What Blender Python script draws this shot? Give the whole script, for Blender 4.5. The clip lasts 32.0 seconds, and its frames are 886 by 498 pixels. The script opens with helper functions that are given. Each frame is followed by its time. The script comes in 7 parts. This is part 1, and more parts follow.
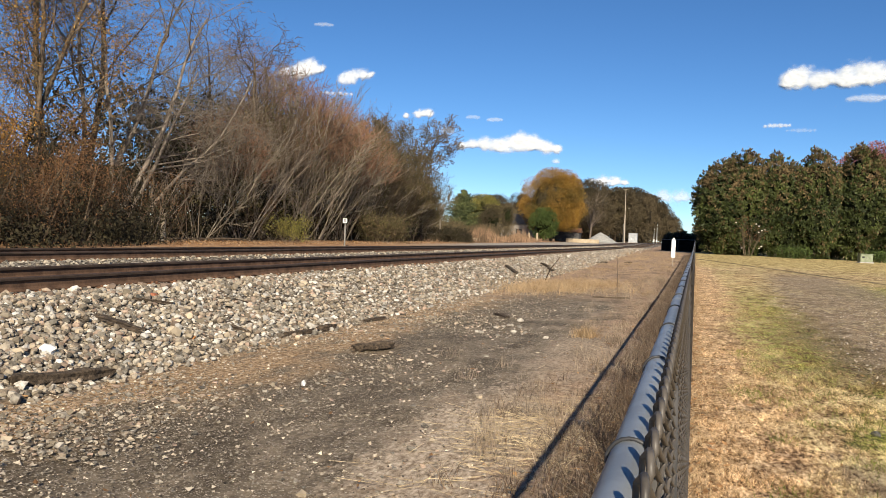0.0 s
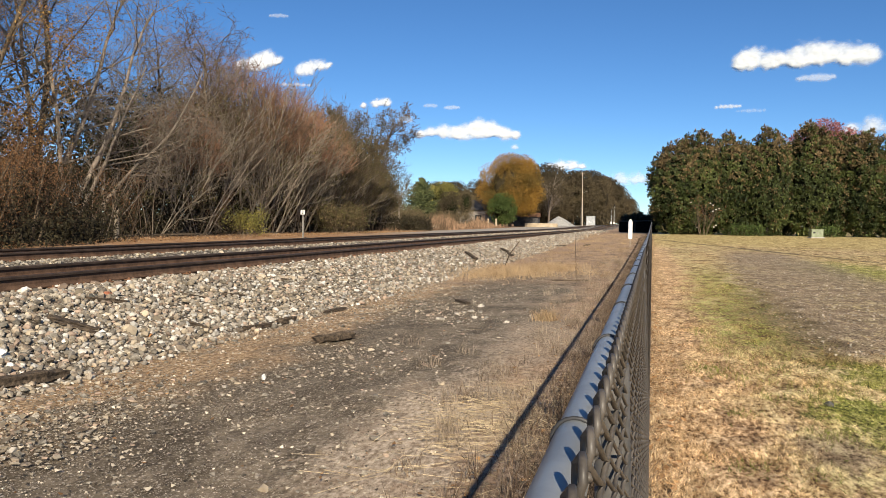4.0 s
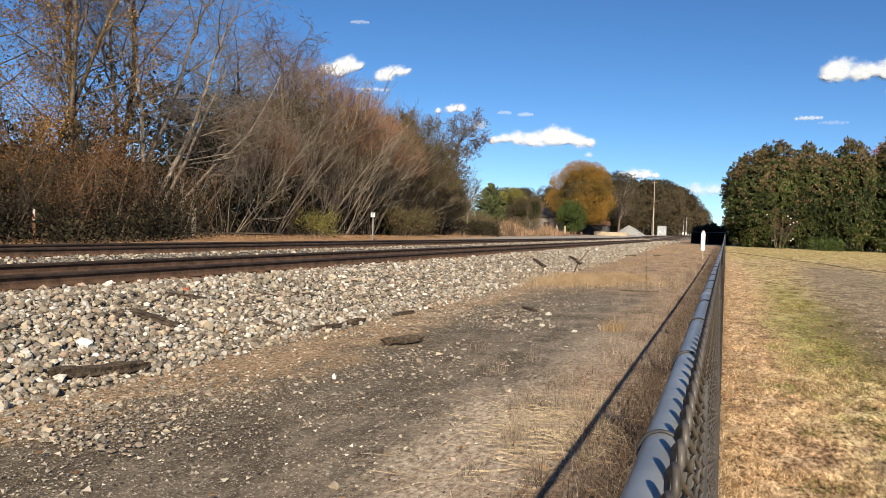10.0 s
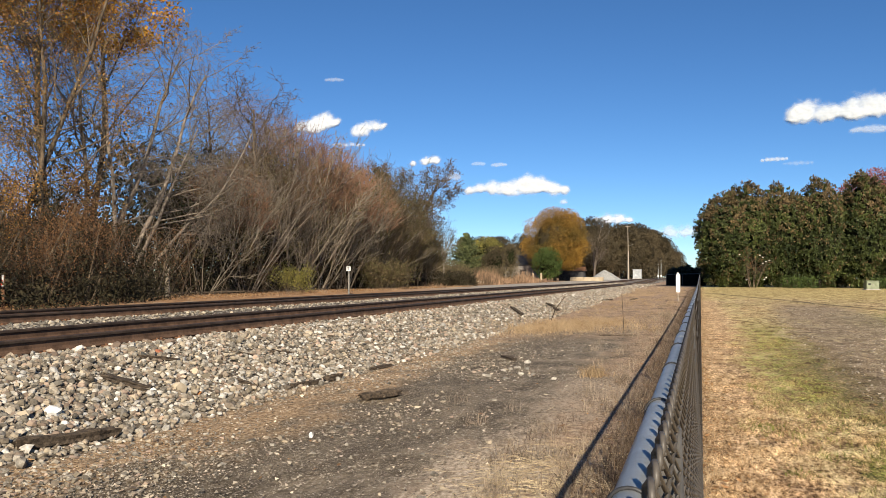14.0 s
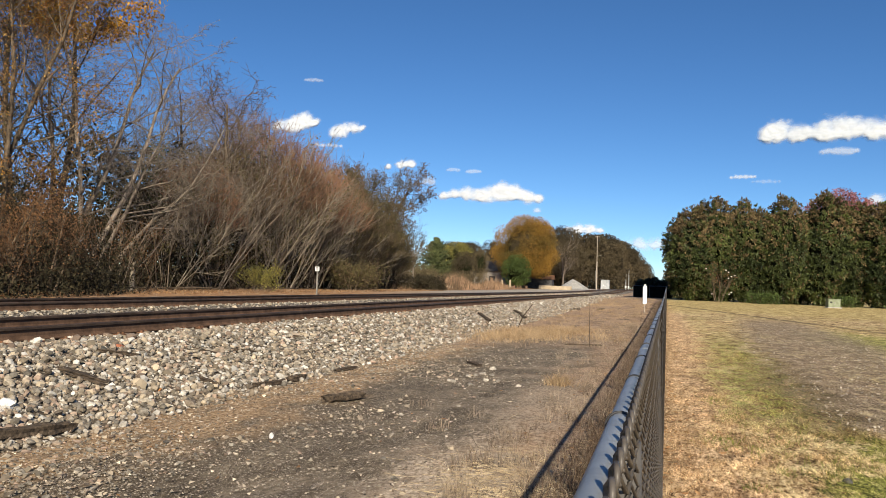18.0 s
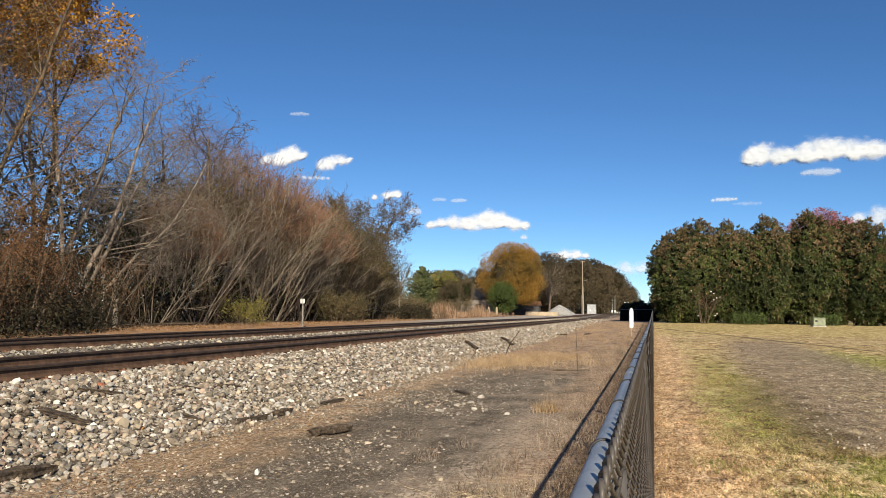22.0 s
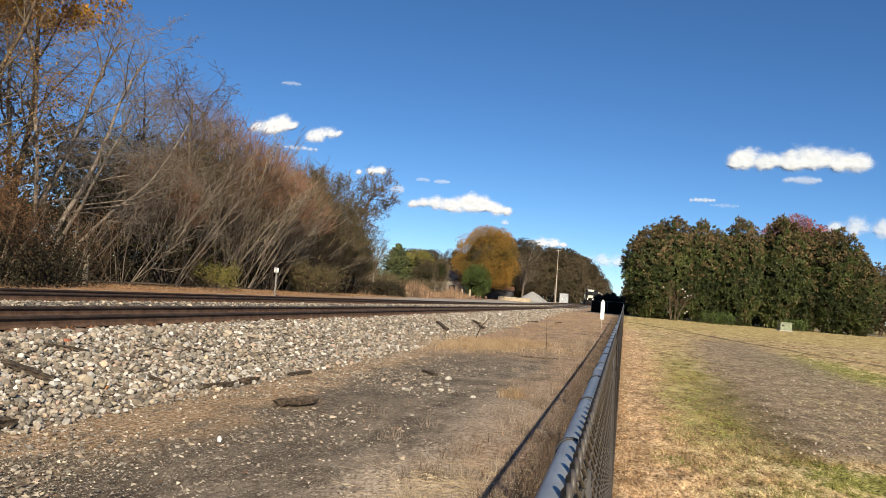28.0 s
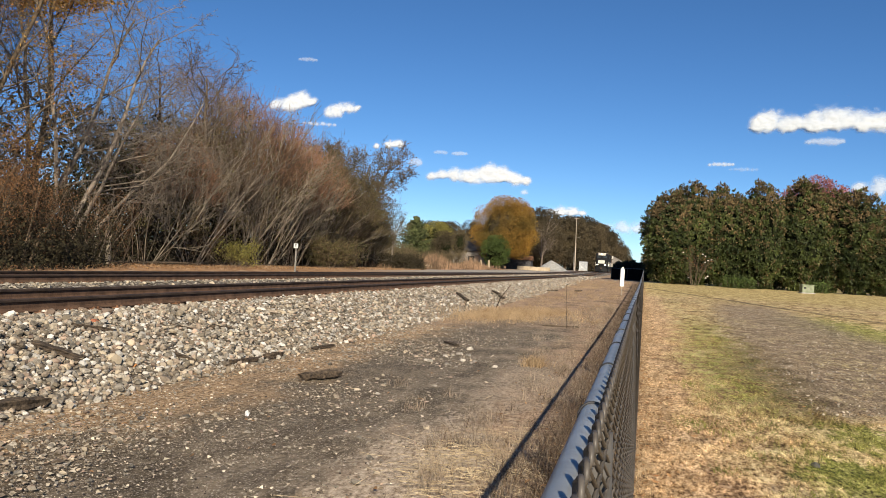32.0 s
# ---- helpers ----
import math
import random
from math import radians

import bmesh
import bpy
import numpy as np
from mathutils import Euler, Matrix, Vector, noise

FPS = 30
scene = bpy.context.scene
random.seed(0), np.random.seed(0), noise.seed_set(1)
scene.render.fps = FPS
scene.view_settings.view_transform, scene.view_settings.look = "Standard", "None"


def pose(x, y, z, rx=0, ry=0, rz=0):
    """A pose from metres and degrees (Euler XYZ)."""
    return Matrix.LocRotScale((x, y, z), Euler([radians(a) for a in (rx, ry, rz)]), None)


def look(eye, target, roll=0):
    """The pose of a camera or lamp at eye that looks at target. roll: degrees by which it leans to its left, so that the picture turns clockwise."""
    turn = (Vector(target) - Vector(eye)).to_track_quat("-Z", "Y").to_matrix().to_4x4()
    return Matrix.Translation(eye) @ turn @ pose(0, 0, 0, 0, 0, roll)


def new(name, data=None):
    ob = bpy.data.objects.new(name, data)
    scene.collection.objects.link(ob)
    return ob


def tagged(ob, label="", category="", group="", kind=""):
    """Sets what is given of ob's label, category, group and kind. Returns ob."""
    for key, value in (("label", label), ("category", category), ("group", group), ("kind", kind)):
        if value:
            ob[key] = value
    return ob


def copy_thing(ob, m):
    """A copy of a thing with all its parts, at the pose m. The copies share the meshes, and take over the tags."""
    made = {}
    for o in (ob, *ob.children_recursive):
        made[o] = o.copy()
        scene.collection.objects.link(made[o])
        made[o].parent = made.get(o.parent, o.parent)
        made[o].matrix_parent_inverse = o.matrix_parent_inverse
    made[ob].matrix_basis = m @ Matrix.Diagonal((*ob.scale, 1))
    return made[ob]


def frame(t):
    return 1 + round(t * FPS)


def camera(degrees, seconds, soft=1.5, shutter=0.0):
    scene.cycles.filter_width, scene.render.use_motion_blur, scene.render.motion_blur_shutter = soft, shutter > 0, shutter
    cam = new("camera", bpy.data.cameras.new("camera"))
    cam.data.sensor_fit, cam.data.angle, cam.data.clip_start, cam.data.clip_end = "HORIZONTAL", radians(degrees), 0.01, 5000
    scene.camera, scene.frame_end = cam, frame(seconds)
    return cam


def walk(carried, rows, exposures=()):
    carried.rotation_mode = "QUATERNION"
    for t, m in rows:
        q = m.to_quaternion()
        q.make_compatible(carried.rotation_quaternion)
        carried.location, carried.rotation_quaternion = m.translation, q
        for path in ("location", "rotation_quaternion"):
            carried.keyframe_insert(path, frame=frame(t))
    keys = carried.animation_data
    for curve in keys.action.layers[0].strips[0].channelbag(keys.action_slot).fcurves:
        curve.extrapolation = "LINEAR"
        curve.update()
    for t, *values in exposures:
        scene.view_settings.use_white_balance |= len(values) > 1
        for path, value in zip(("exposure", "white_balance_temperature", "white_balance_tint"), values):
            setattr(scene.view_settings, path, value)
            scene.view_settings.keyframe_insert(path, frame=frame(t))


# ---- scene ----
cam = camera(56.0, 32.0, soft=0.7)
PATH = [  # seconds, eye, (yaw, pitch, roll)
    (0, (0.086, -0.025, 1.43), (16.83, -1.12, 2.6)),
    (0.5, (0.085, -0.027, 1.434), (16.93, -1.07, 3.14)),
    (1, (0.084, -0.025, 1.432), (16.63, -1.32, 3.29)),
    (1.5, (0.092, -0.016, 1.432), (16.21, -1.45, 2.88)),
    (2, (0.097, -0.014, 1.429), (14.19, -1.56, 3.1)),
    (2.5, (0.101, 0.009, 1.426), (13.28, -1.91, 2.21)),
    (3, (0.103, 0.012, 1.424), (13.35, -1.51, 1.62)),
    (3.5, (0.101, 0.006, 1.424), (13.8, -1.8, 1.14)),
    (5.5, (0.106, 0.003, 1.421), (14.14, -1.88, 0.44)),
    (6, (0.098, -0.007, 1.427), (15.05, -1.74, 1.46)),
    (6.5, (0.095, -0.04, 1.433), (16.33, -2.16, 0.67)),
    (7, (0.091, -0.048, 1.434), (17.55, -1.72, 0.9)),
    (7.5, (0.092, -0.055, 1.434), (17.7, -1.88, 1.32)),
    (8, (0.091, -0.047, 1.434), (17.59, -1.45, 1.96)),
    (8.5, (0.089, -0.059, 1.437), (17.7, -1.52, 2.45)),
    (9, (0.09, -0.059, 1.434), (17.91, -1.52, 2.41)),
    (9.5, (0.087, -0.066, 1.435), (18.5, -1.68, 2.5)),
    (10, (0.087, -0.067, 1.438), (18.69, -1.64, 2.34)),
    (10.5, (0.089, -0.062, 1.437), (18.56, -1.5, 2.36)),
    (11, (0.091, -0.064, 1.436), (18.5, -1.46, 2.24)),
    (11.5, (0.095, -0.063, 1.436), (18.26, -1.43, 1.98)),
    (12, (0.099, -0.028, 1.431), (17.89, -1.11, 1.16)),
    (12.5, (0.107, -0.006, 1.429), (16.9, 0.68, -0.64)),
    (13, (0.107, 0.01, 1.429), (16.21, 1.41, -1.27)),
    (13.5, (0.103, -0.024, 1.438), (16.88, 1.66, -0.15)),
    (15.5, (0.1, 0.0, 1.442), (17.34, 2.13, 0.62)),
    (16, (0.11, 0.02, 1.435), (15.94, 2.14, 0.49)),
    (16.5, (0.11, 0.028, 1.435), (14.92, 2.22, 0.82)),
    (17, (0.107, 0.022, 1.438), (14.76, 2.28, 1.41)),
    (17.5, (0.105, 0.021, 1.438), (15.04, 2.15, 1.7)),
    (18, (0.103, 0.009, 1.441), (15.13, 2.22, 2.29)),
    (18.5, (0.102, 0.013, 1.438), (15.22, 2.0, 2.37)),
    (19, (0.101, 0.011, 1.439), (15.7, 1.75, 2.44)),
    (19.5, (0.101, 0.012, 1.438), (15.64, 1.63, 2.38)),
    (20, (0.102, 0.007, 1.441), (15.48, 1.69, 2.72)),
    (20.5, (0.107, 0.031, 1.435), (15.19, 1.72, 1.22)),
    (21, (0.113, 0.03, 1.435), (14.67, 2.28, -0.05)),
    (21.5, (0.109, 0.036, 1.439), (15.17, 3.38, 0.25)),
    (22, (0.112, 0.053, 1.439), (14.19, 4.22, 0.78)),
    (22.5, (0.111, 0.027, 1.437), (14.86, 2.76, 1.07)),
    (23, (0.107, 0.001, 1.445), (15.28, 2.49, 1.55)),
    (23.5, (0.109, 0.01, 1.44), (15.27, 2.17, 1.58)),
    (24, (0.105, -0.005, 1.443), (15.29, 1.52, 1.97)),
    (24.5, (0.098, -0.004, 1.447), (16.43, 1.75, 2.08)),
    (25, (0.104, -0.013, 1.449), (15.67, 0.89, 2.88)),
    (25.5, (0.101, -0.014, 1.462), (15.37, 1.33, 3.85)),
    (26, (0.099, 0.056, 1.457), (13.52, 3.43, 4.67)),
    (26.5, (0.103, 0.059, 1.452), (13.32, 3.06, 3.76)),
    (28.5, (0.102, 0.055, 1.455), (12.39, 2.82, 4.99)),
    (29, (0.106, 0.044, 1.45), (12.28, 1.34, 4.28)),
    (29.5, (0.106, 0.052, 1.451), (11.63, 1.54, 4.64)),
    (30, (0.107, 0.042, 1.45), (11.6, 0.84, 4.32)),
    (30.5, (0.104, 0.038, 1.451), (12.3, 0.52, 4.04)),
    (31, (0.103, 0.052, 1.45), (12.84, 1.03, 3.64)),
    (31.5, (0.104, 0.03, 1.455), (13.22, 1.2, 3.59)),
    (32, (0.106, 0.01, 1.457), (13.65, 0.85, 3.3)),
]


def aim(eye, turn):
    yaw, pitch, roll = (radians(a) for a in turn)
    ahead = Vector((-math.sin(yaw) * math.cos(pitch), math.cos(yaw) * math.cos(pitch), math.sin(pitch)))
    return look(eye, Vector(eye) + 2 * ahead, turn[2])


walk(cam, [(t, aim(eye, turn)) for t, eye, turn in PATH], ((0, 0.70), (13.5, 0.69), (16, 0.63), (32, 0.62)))

# ---------------------------------------------------------------- light
SUN_TO = Vector((0.68, -1.85, 1.0)).normalized()
world = bpy.data.worlds.new("sky")
scene.world = world
world.use_nodes = True
wn = world.node_tree
sky = wn.nodes.new("ShaderNodeTexSky")
sky.sky_type, sky.sun_disc = "NISHITA", False
sky.sun_elevation = math.asin(SUN_TO.z)
sky.sun_rotation = math.atan2(SUN_TO.x, SUN_TO.y)
sky.air_density, sky.dust_density, sky.ozone_density, sky.altitude = 0.8, 0.0, 2.2, 2500
deep = wn.nodes.new("ShaderNodeHueSaturation")
deep.inputs["Hue"].default_value, deep.inputs["Saturation"].default_value = 0.503, 1.17
# clear autumn air: the blue holds down to the horizon
up = wn.nodes.new("ShaderNodeSeparateXYZ")
wn.links.new(wn.nodes.new("ShaderNodeTexCoord").outputs["Generated"], up.inputs[0])
clear = wn.nodes.new("ShaderNodeValToRGB")
clear.color_ramp.elements[0].position, clear.color_ramp.elements[1].position = 0.0, 0.45
clear.color_ramp.elements[0].color, clear.color_ramp.elements[1].color = (0.84, 0.93, 0.98, 1), (0.93, 0.98, 1.0, 1)
wn.links.new(up.outputs[2], clear.inputs[0])
tint = wn.nodes.new("ShaderNodeMix")
tint.data_type, tint.blend_type = "RGBA", "MULTIPLY"
tint.inputs[0].default_value = 1.0
wn.links.new(sky.outputs[0], tint.inputs[6])
wn.links.new(clear.outputs[0], tint.inputs[7])
wn.links.new(tint.outputs[2], deep.inputs["Color"])
wn.links.new(deep.outputs[0], wn.nodes["Background"].inputs[0])
wn.nodes["Background"].inputs[1].default_value = 0.0725
sun_data = bpy.data.lights.new("sun", "SUN")
sun_data.energy, sun_data.angle, sun_data.color = 5.0, radians(0.53), (1.0, 0.88, 0.685)
sun = new("sun", sun_data)
sun.matrix_world = look(SUN_TO * 50, (0, 0, 0))


# ---------------------------------------------------------------- materials
def mat(name, c1, c2, scale=8.0, rough=0.8, bump=0.0, metal=0.0, island=0.0, rand=0.0, thin=0.0, fine=0.25, spec=0.3, c3=None, stretch=None):
    """Two-scale noise colour. island / rand: change of value per loose piece / per object. c3: a third colour picked per piece."""
    c1, c2 = [0.76 * q for q in c1], [0.90 * q for q in c2]
    m = bpy.data.materials.new(name)
    m.use_nodes = True
    nt = m.node_tree
    n, link = nt.nodes, nt.links.new
    bsdf = n["Principled BSDF"]
    co = n.new("ShaderNodeTexCoord")
    vec = co.outputs["Object"]
    if stretch:
        mp = n.new("ShaderNodeMapping")
        mp.inputs["Scale"].default_value = stretch
        link(vec, mp.inputs["Vector"])
        vec = mp.outputs["Vector"]
    big = n.new("ShaderNodeTexNoise")
    big.inputs["Scale"].default_value, big.inputs["Detail"].default_value = scale, 5
    link(vec, big.inputs["Vector"])
    small = n.new("ShaderNodeTexNoise")
    small.inputs["Scale"].default_value, small.inputs["Detail"].default_value = scale * 9, 4
    link(vec, small.inputs["Vector"])
    mix = n.new("ShaderNodeMath")
    mix.operation = "MULTIPLY_ADD"
    link(small.outputs["Fac"], mix.inputs[0])
    mix.inputs[1].default_value = fine * 2
    sub = n.new("ShaderNodeMath")
    sub.operation = "SUBTRACT"
    link(big.outputs["Fac"], sub.inputs[0])
    sub.inputs[1].default_value = fine
    link(sub.outputs[0], mix.inputs[2])
    ramp = n.new("ShaderNodeValToRGB")
    ramp.color_ramp.elements[0].position, ramp.color_ramp.elements[1].position = 0.32, 0.68
    ramp.color_ramp.elements[0].color, ramp.color_ramp.elements[1].color = (*c1, 1), (*c2, 1)
    link(mix.outputs[0], ramp.inputs[0])
    col = ramp.outputs[0]
    who = None
    if island:
        who = n.new("ShaderNodeNewGeometry").outputs["Random Per Island"]
    elif rand:
        who = n.new("ShaderNodeObjectInfo").outputs["Random"]
    if who is not None:
        if c3:
            pick = n.new("ShaderNodeValToRGB")
            pick.color_ramp.elements[0].position, pick.color_ramp.elements[1].position = 0.45, 0.8
            pick.color_ramp.elements[0].color, pick.color_ramp.elements[1].color = (0, 0, 0, 1), (1, 1, 1, 1)
            link(who, pick.inputs[0])
            mx = n.new("ShaderNodeMix")
            mx.data_type = "RGBA"
            link(pick.outputs[0], mx.inputs[0])
            link(col, mx.inputs[6])
            mx.inputs[7].default_value = (*c3, 1)
            col = mx.outputs[2]
        mul = n.new("ShaderNodeMath")
        mul.operation = "MULTIPLY"
        link(who, mul.inputs[0])
        mul.inputs[1].default_value = 7.31
        fr = n.new("ShaderNodeMath")
        fr.operation = "FRACT"
        link(mul.outputs[0], fr.inputs[0])
        rng = n.new("ShaderNodeMapRange")
        rng.inputs[3].default_value, rng.inputs[4].default_value = 1 - (island or rand), 1 + (island or rand)
        link(fr.outputs[0], rng.inputs[0])
        hsv = n.new("ShaderNodeHueSaturation")
        link(rng.outputs[0], hsv.inputs["Value"])
        link(col, hsv.inputs["Color"])
        col = hsv.outputs[0]
    link(col, bsdf.inputs["Base Color"])
    bsdf.inputs["Roughness"].default_value, bsdf.inputs["Metallic"].default_value = rough, metal
    bsdf.inputs["Specular IOR Level"].default_value = spec
    if bump:
        b = n.new("ShaderNodeBump")
        b.inputs["Strength"].default_value, b.inputs["Distance"].default_value = bump, 0.01
        link(mix.outputs[0], b.inputs["Height"])
        link(b.outputs[0], bsdf.inputs["Normal"])
    if thin:
        tr = n.new("ShaderNodeBsdfTranslucent")
        link(col, tr.inputs[0])
        ms = n.new("ShaderNodeMixShader")
        ms.inputs[0].default_value = thin
        link(bsdf.outputs[0], ms.inputs[1])
        link(tr.outputs[0], ms.inputs[2])
        link(ms.outputs[0], n["Material Output"].inputs[0])
    return m


def glow(name, colour, strength):
    m = mat(name, colour, colour, 3, 0.3)
    b = m.node_tree.nodes["Principled BSDF"]
    b.inputs["Emission Color"].default_value, b.inputs["Emission Strength"].default_value = (*colour, 1), strength
    return m


def ground_material(blades_only=False):
    """The ground of the whole place; blades_only: the lawn's colours alone, for its grass."""
    m = bpy.data.materials.new("lawn_blades" if blades_only else "ground_soil")
    m.use_nodes = True
    nt = m.node_tree
    n, link = nt.nodes, nt.links.new
    bsdf = n["Principled BSDF"]
    pos = n.new("ShaderNodeNewGeometry").outputs["Position"]
    sep = n.new("ShaderNodeSeparateXYZ")
    link(pos, sep.inputs[0])

    def noise_at(scale, detail=4, rough=0.55, along=0.55):
        """along: under 1, the patches are longer along the fence, the way the mower and the wheels run."""
        t = n.new("ShaderNodeTexNoise")
        t.inputs["Scale"].default_value, t.inputs["Detail"].default_value, t.inputs["Roughness"].default_value = scale, detail, rough
        run = n.new("ShaderNodeMapping")
        run.inputs["Scale"].default_value = (1, along, 1)
        link(pos, run.inputs["Vector"])
        link(run.outputs[0], t.inputs["Vector"])
        return t.outputs["Fac"]

    def calc(op, a, b=0.0, c=0.0):
        t = n.new("ShaderNodeMath")
        t.operation = op
        for k, v in enumerate((a, b, c)):
            if isinstance(v, (int, float)):
                t.inputs[k].default_value = v
            else:
                link(v, t.inputs[k])
        return t.outputs[0]

    def step(v, lo, hi):
        t = n.new("ShaderNodeMapRange")
        t.interpolation_type = "SMOOTHSTEP"
        link(v, t.inputs[0])
        t.inputs[1].default_value, t.inputs[2].default_value = lo, hi
        return t.outputs[0]

    def ramp(v, *stops):
        t = n.new("ShaderNodeValToRGB")
        e = t.color_ramp.elements
        while len(e) < len(stops):
            e.new(0.5)
        for k, (p, c) in enumerate(stops):
            e[k].position, e[k].color = p, (*c, 1)
        link(v, t.inputs[0])
        return t.outputs[0]

    def blend(f, a, b):
        t = n.new("ShaderNodeMix")
        t.data_type = "RGBA"
        link(f, t.inputs[0])
        link(a, t.inputs[6])
        link(b, t.inputs[7])
        return t.outputs[2]

    def cells(scale):
        t = n.new("ShaderNodeTexVoronoi")
        t.inputs["Scale"].default_value = scale
        link(pos, t.inputs["Vector"])
        return t

    broad, mid, fine = noise_at(0.35, 3), noise_at(2.2, 5), noise_at(26, 5, 0.7)
    grit = noise_at(90, 3, 0.7)
    x, y = sep.outputs[0], sep.outputs[1]
    wob = calc("MULTIPLY_ADD", calc("SUBTRACT", mid, 0.5), 1.6, calc("MULTIPLY_ADD", calc("SUBTRACT", broad, 0.5), 1.6, x))
    # packed cinder soil with pale grit
    soil = ramp(calc("MULTIPLY_ADD", fine, 0.55, calc("MULTIPLY_ADD", grit, 0.33, calc("MULTIPLY", mid, 0.12))), (0.39, (0.056, 0.044, 0.031)), (0.5, (0.118, 0.094, 0.067)), (0.60, (0.23, 0.187, 0.136)))
    dust = calc("MULTIPLY", step(wob, -3.6, -1.3), step(mid, 0.36, 0.62))
    soil = blend(calc("MULTIPLY", dust, 0.5), soil, ramp(fine, (0.35, (0.26, 0.205, 0.15)), (0.65, (0.50, 0.415, 0.32))))
    for scale, share, reach in ((95, 0.62, 0.40), (46, 0.72, 0.34), (24, 0.90, 0.30)):
        grain = cells(scale)
        tone = n_rgb(n, link, grain.outputs["Color"])
        pale = calc("MULTIPLY", calc("LESS_THAN", grain.outputs["Distance"], reach), calc("GREATER_THAN", tone, share))
        soil = blend(pale, soil, ramp(calc("FRACT", calc("MULTIPLY", tone, 17.0)), (0.0, (0.16, 0.13, 0.105)), (0.45, (0.34, 0.29, 0.235)), (1.0, (0.58, 0.52, 0.44))))
    lumps = noise_at(5.5, 4, 0.7, 0.35)
    rough = n.new("ShaderNodeMix")
    rough.data_type, rough.blend_type = "RGBA", "MULTIPLY"
    rough.inputs[0].default_value = 1.0
    link(soil, rough.inputs[6])
    link(ramp(lumps, (0.40, (0.76, 0.75, 0.74)), (0.5, (0.89, 0.88, 0.86)), (0.60, (1.06, 1.04, 1.01))), rough.inputs[7])
    soil = rough.outputs[2]
    straw = ramp(calc("MULTIPLY_ADD", noise_at(22, 5, 0.75, 0.5), 0.5, calc("MULTIPLY_ADD", fine, 0.3, calc("MULTIPLY", mid, 0.2))), (0.41, (0.12, 0.078, 0.05)), (0.49, (0.31, 0.212, 0.140)), (0.62, (0.57, 0.425, 0.30)))
    # stones of the ballast
    st = cells(15)
    stones = blend(step(st.outputs["Distance"], 0.52, 0.28), ramp(fine, (0.38, (0.04, 0.032, 0.025)), (0.60, (0.13, 0.105, 0.08))),
                   ramp(n_rgb(n, link, st.outputs["Color"]), (0.05, (0.17, 0.15, 0.13)), (0.35, (0.36, 0.32, 0.27)), (0.7, (0.50, 0.46, 0.39)), (1.0, (0.58, 0.52, 0.42))))
    litter = ramp(calc("MULTIPLY_ADD", fine, 0.6, calc("MULTIPLY", mid, 0.4)), (0.3, (0.12, 0.07, 0.04)), (0.5, (0.33, 0.19, 0.10)), (0.7, (0.46, 0.31, 0.18)))
    far_gravel = ramp(calc("MULTIPLY_ADD", grit, 0.5, calc("MULTIPLY", mid, 0.5)), (0.3, (0.24, 0.21, 0.18)), (0.7, (0.42, 0.38, 0.33)))
    # lawn: dormant straw, green patches, bare brown places, a worn gravelly track
    blotch = noise_at(8.0, 5, 0.7, 0.42)
    tuft = noise_at(30, 5, 0.75, 0.42)

    def spot(cx, cy, rx, ry, ragged=1.1):
        """1 inside a ragged oval, 0 outside."""
        dx = calc("DIVIDE", calc("SUBTRACT", x, cx), rx)
        dy = calc("DIVIDE", calc("SUBTRACT", y, cy), ry)
        r = calc("SQRT", calc("MULTIPLY_ADD", dx, dx, calc("MULTIPLY", dy, dy)))
        r = calc("MULTIPLY_ADD", calc("SUBTRACT", blotch, 0.5), ragged * 2.2, calc("MULTIPLY_ADD", calc("SUBTRACT", mid, 0.5), ragged * 1.6, r))
        return step(r, 1.15, 0.55)

    lawn = ramp(calc("MULTIPLY_ADD", tuft, 0.36, calc("MULTIPLY_ADD", blotch, 0.34, calc("MULTIPLY", mid, 0.30))), (0.425, (0.085, 0.054, 0.028)), (0.465, (0.27, 0.184, 0.090)), (0.51, (0.53, 0.396, 0.212)), (0.555, (0.82, 0.665, 0.425)))
    lawn = blend(calc("MULTIPLY", step(wob, 1.5, 0.5), 0.6), lawn, ramp(tuft, (0.39, (0.20, 0.115, 0.060)), (0.5, (0.54, 0.350, 0.205)), (0.59, (0.80, 0.600, 0.410))))
    green = ramp(calc("MULTIPLY_ADD", tuft, 0.6, calc("MULTIPLY", fine, 0.4)), (0.42, (0.035, 0.052, 0.012)), (0.5, (0.19, 0.225, 0.040)), (0.59, (0.47, 0.48, 0.13)))
    edge_y = calc("SUBTRACT", y, 11.0)
    lane = calc("SUBTRACT", wob, calc("MULTIPLY_ADD", calc("MULTIPLY", edge_y, edge_y), 0.0014, 1.75))
    verge = calc("MULTIPLY", calc("MULTIPLY", step(calc("ABSOLUTE", calc("ADD", lane, 0.3)), 1.0, 0.3), calc("MULTIPLY", step(y, 8.5, 11), step(y, 34, 22))), step(calc("MULTIPLY_ADD", tuft, 0.4, calc("MULTIPLY", blotch, 0.6)), 0.46, 0.54))
    patch = calc("MULTIPLY", step(calc("MULTIPLY_ADD", blotch, 0.4, calc("MULTIPLY_ADD", mid, 0.35, calc("MULTIPLY", broad, 0.25))), 0.503, 0.545), step(x, 0.7, 1.3))
    patch = calc("MAXIMUM", calc("MULTIPLY", patch, 0.42), verge)
    for cx, cy, rx, ry in ((1.75, 6.7, 0.45, 1.2), (6.2, 28, 1.9, 8), (2.4, 8.6, 0.7, 0.9)):
        patch = calc("MAXIMUM", patch, spot(cx, cy, rx, ry))
    lawn = blend(calc("MULTIPLY", patch, 0.80), lawn, green)
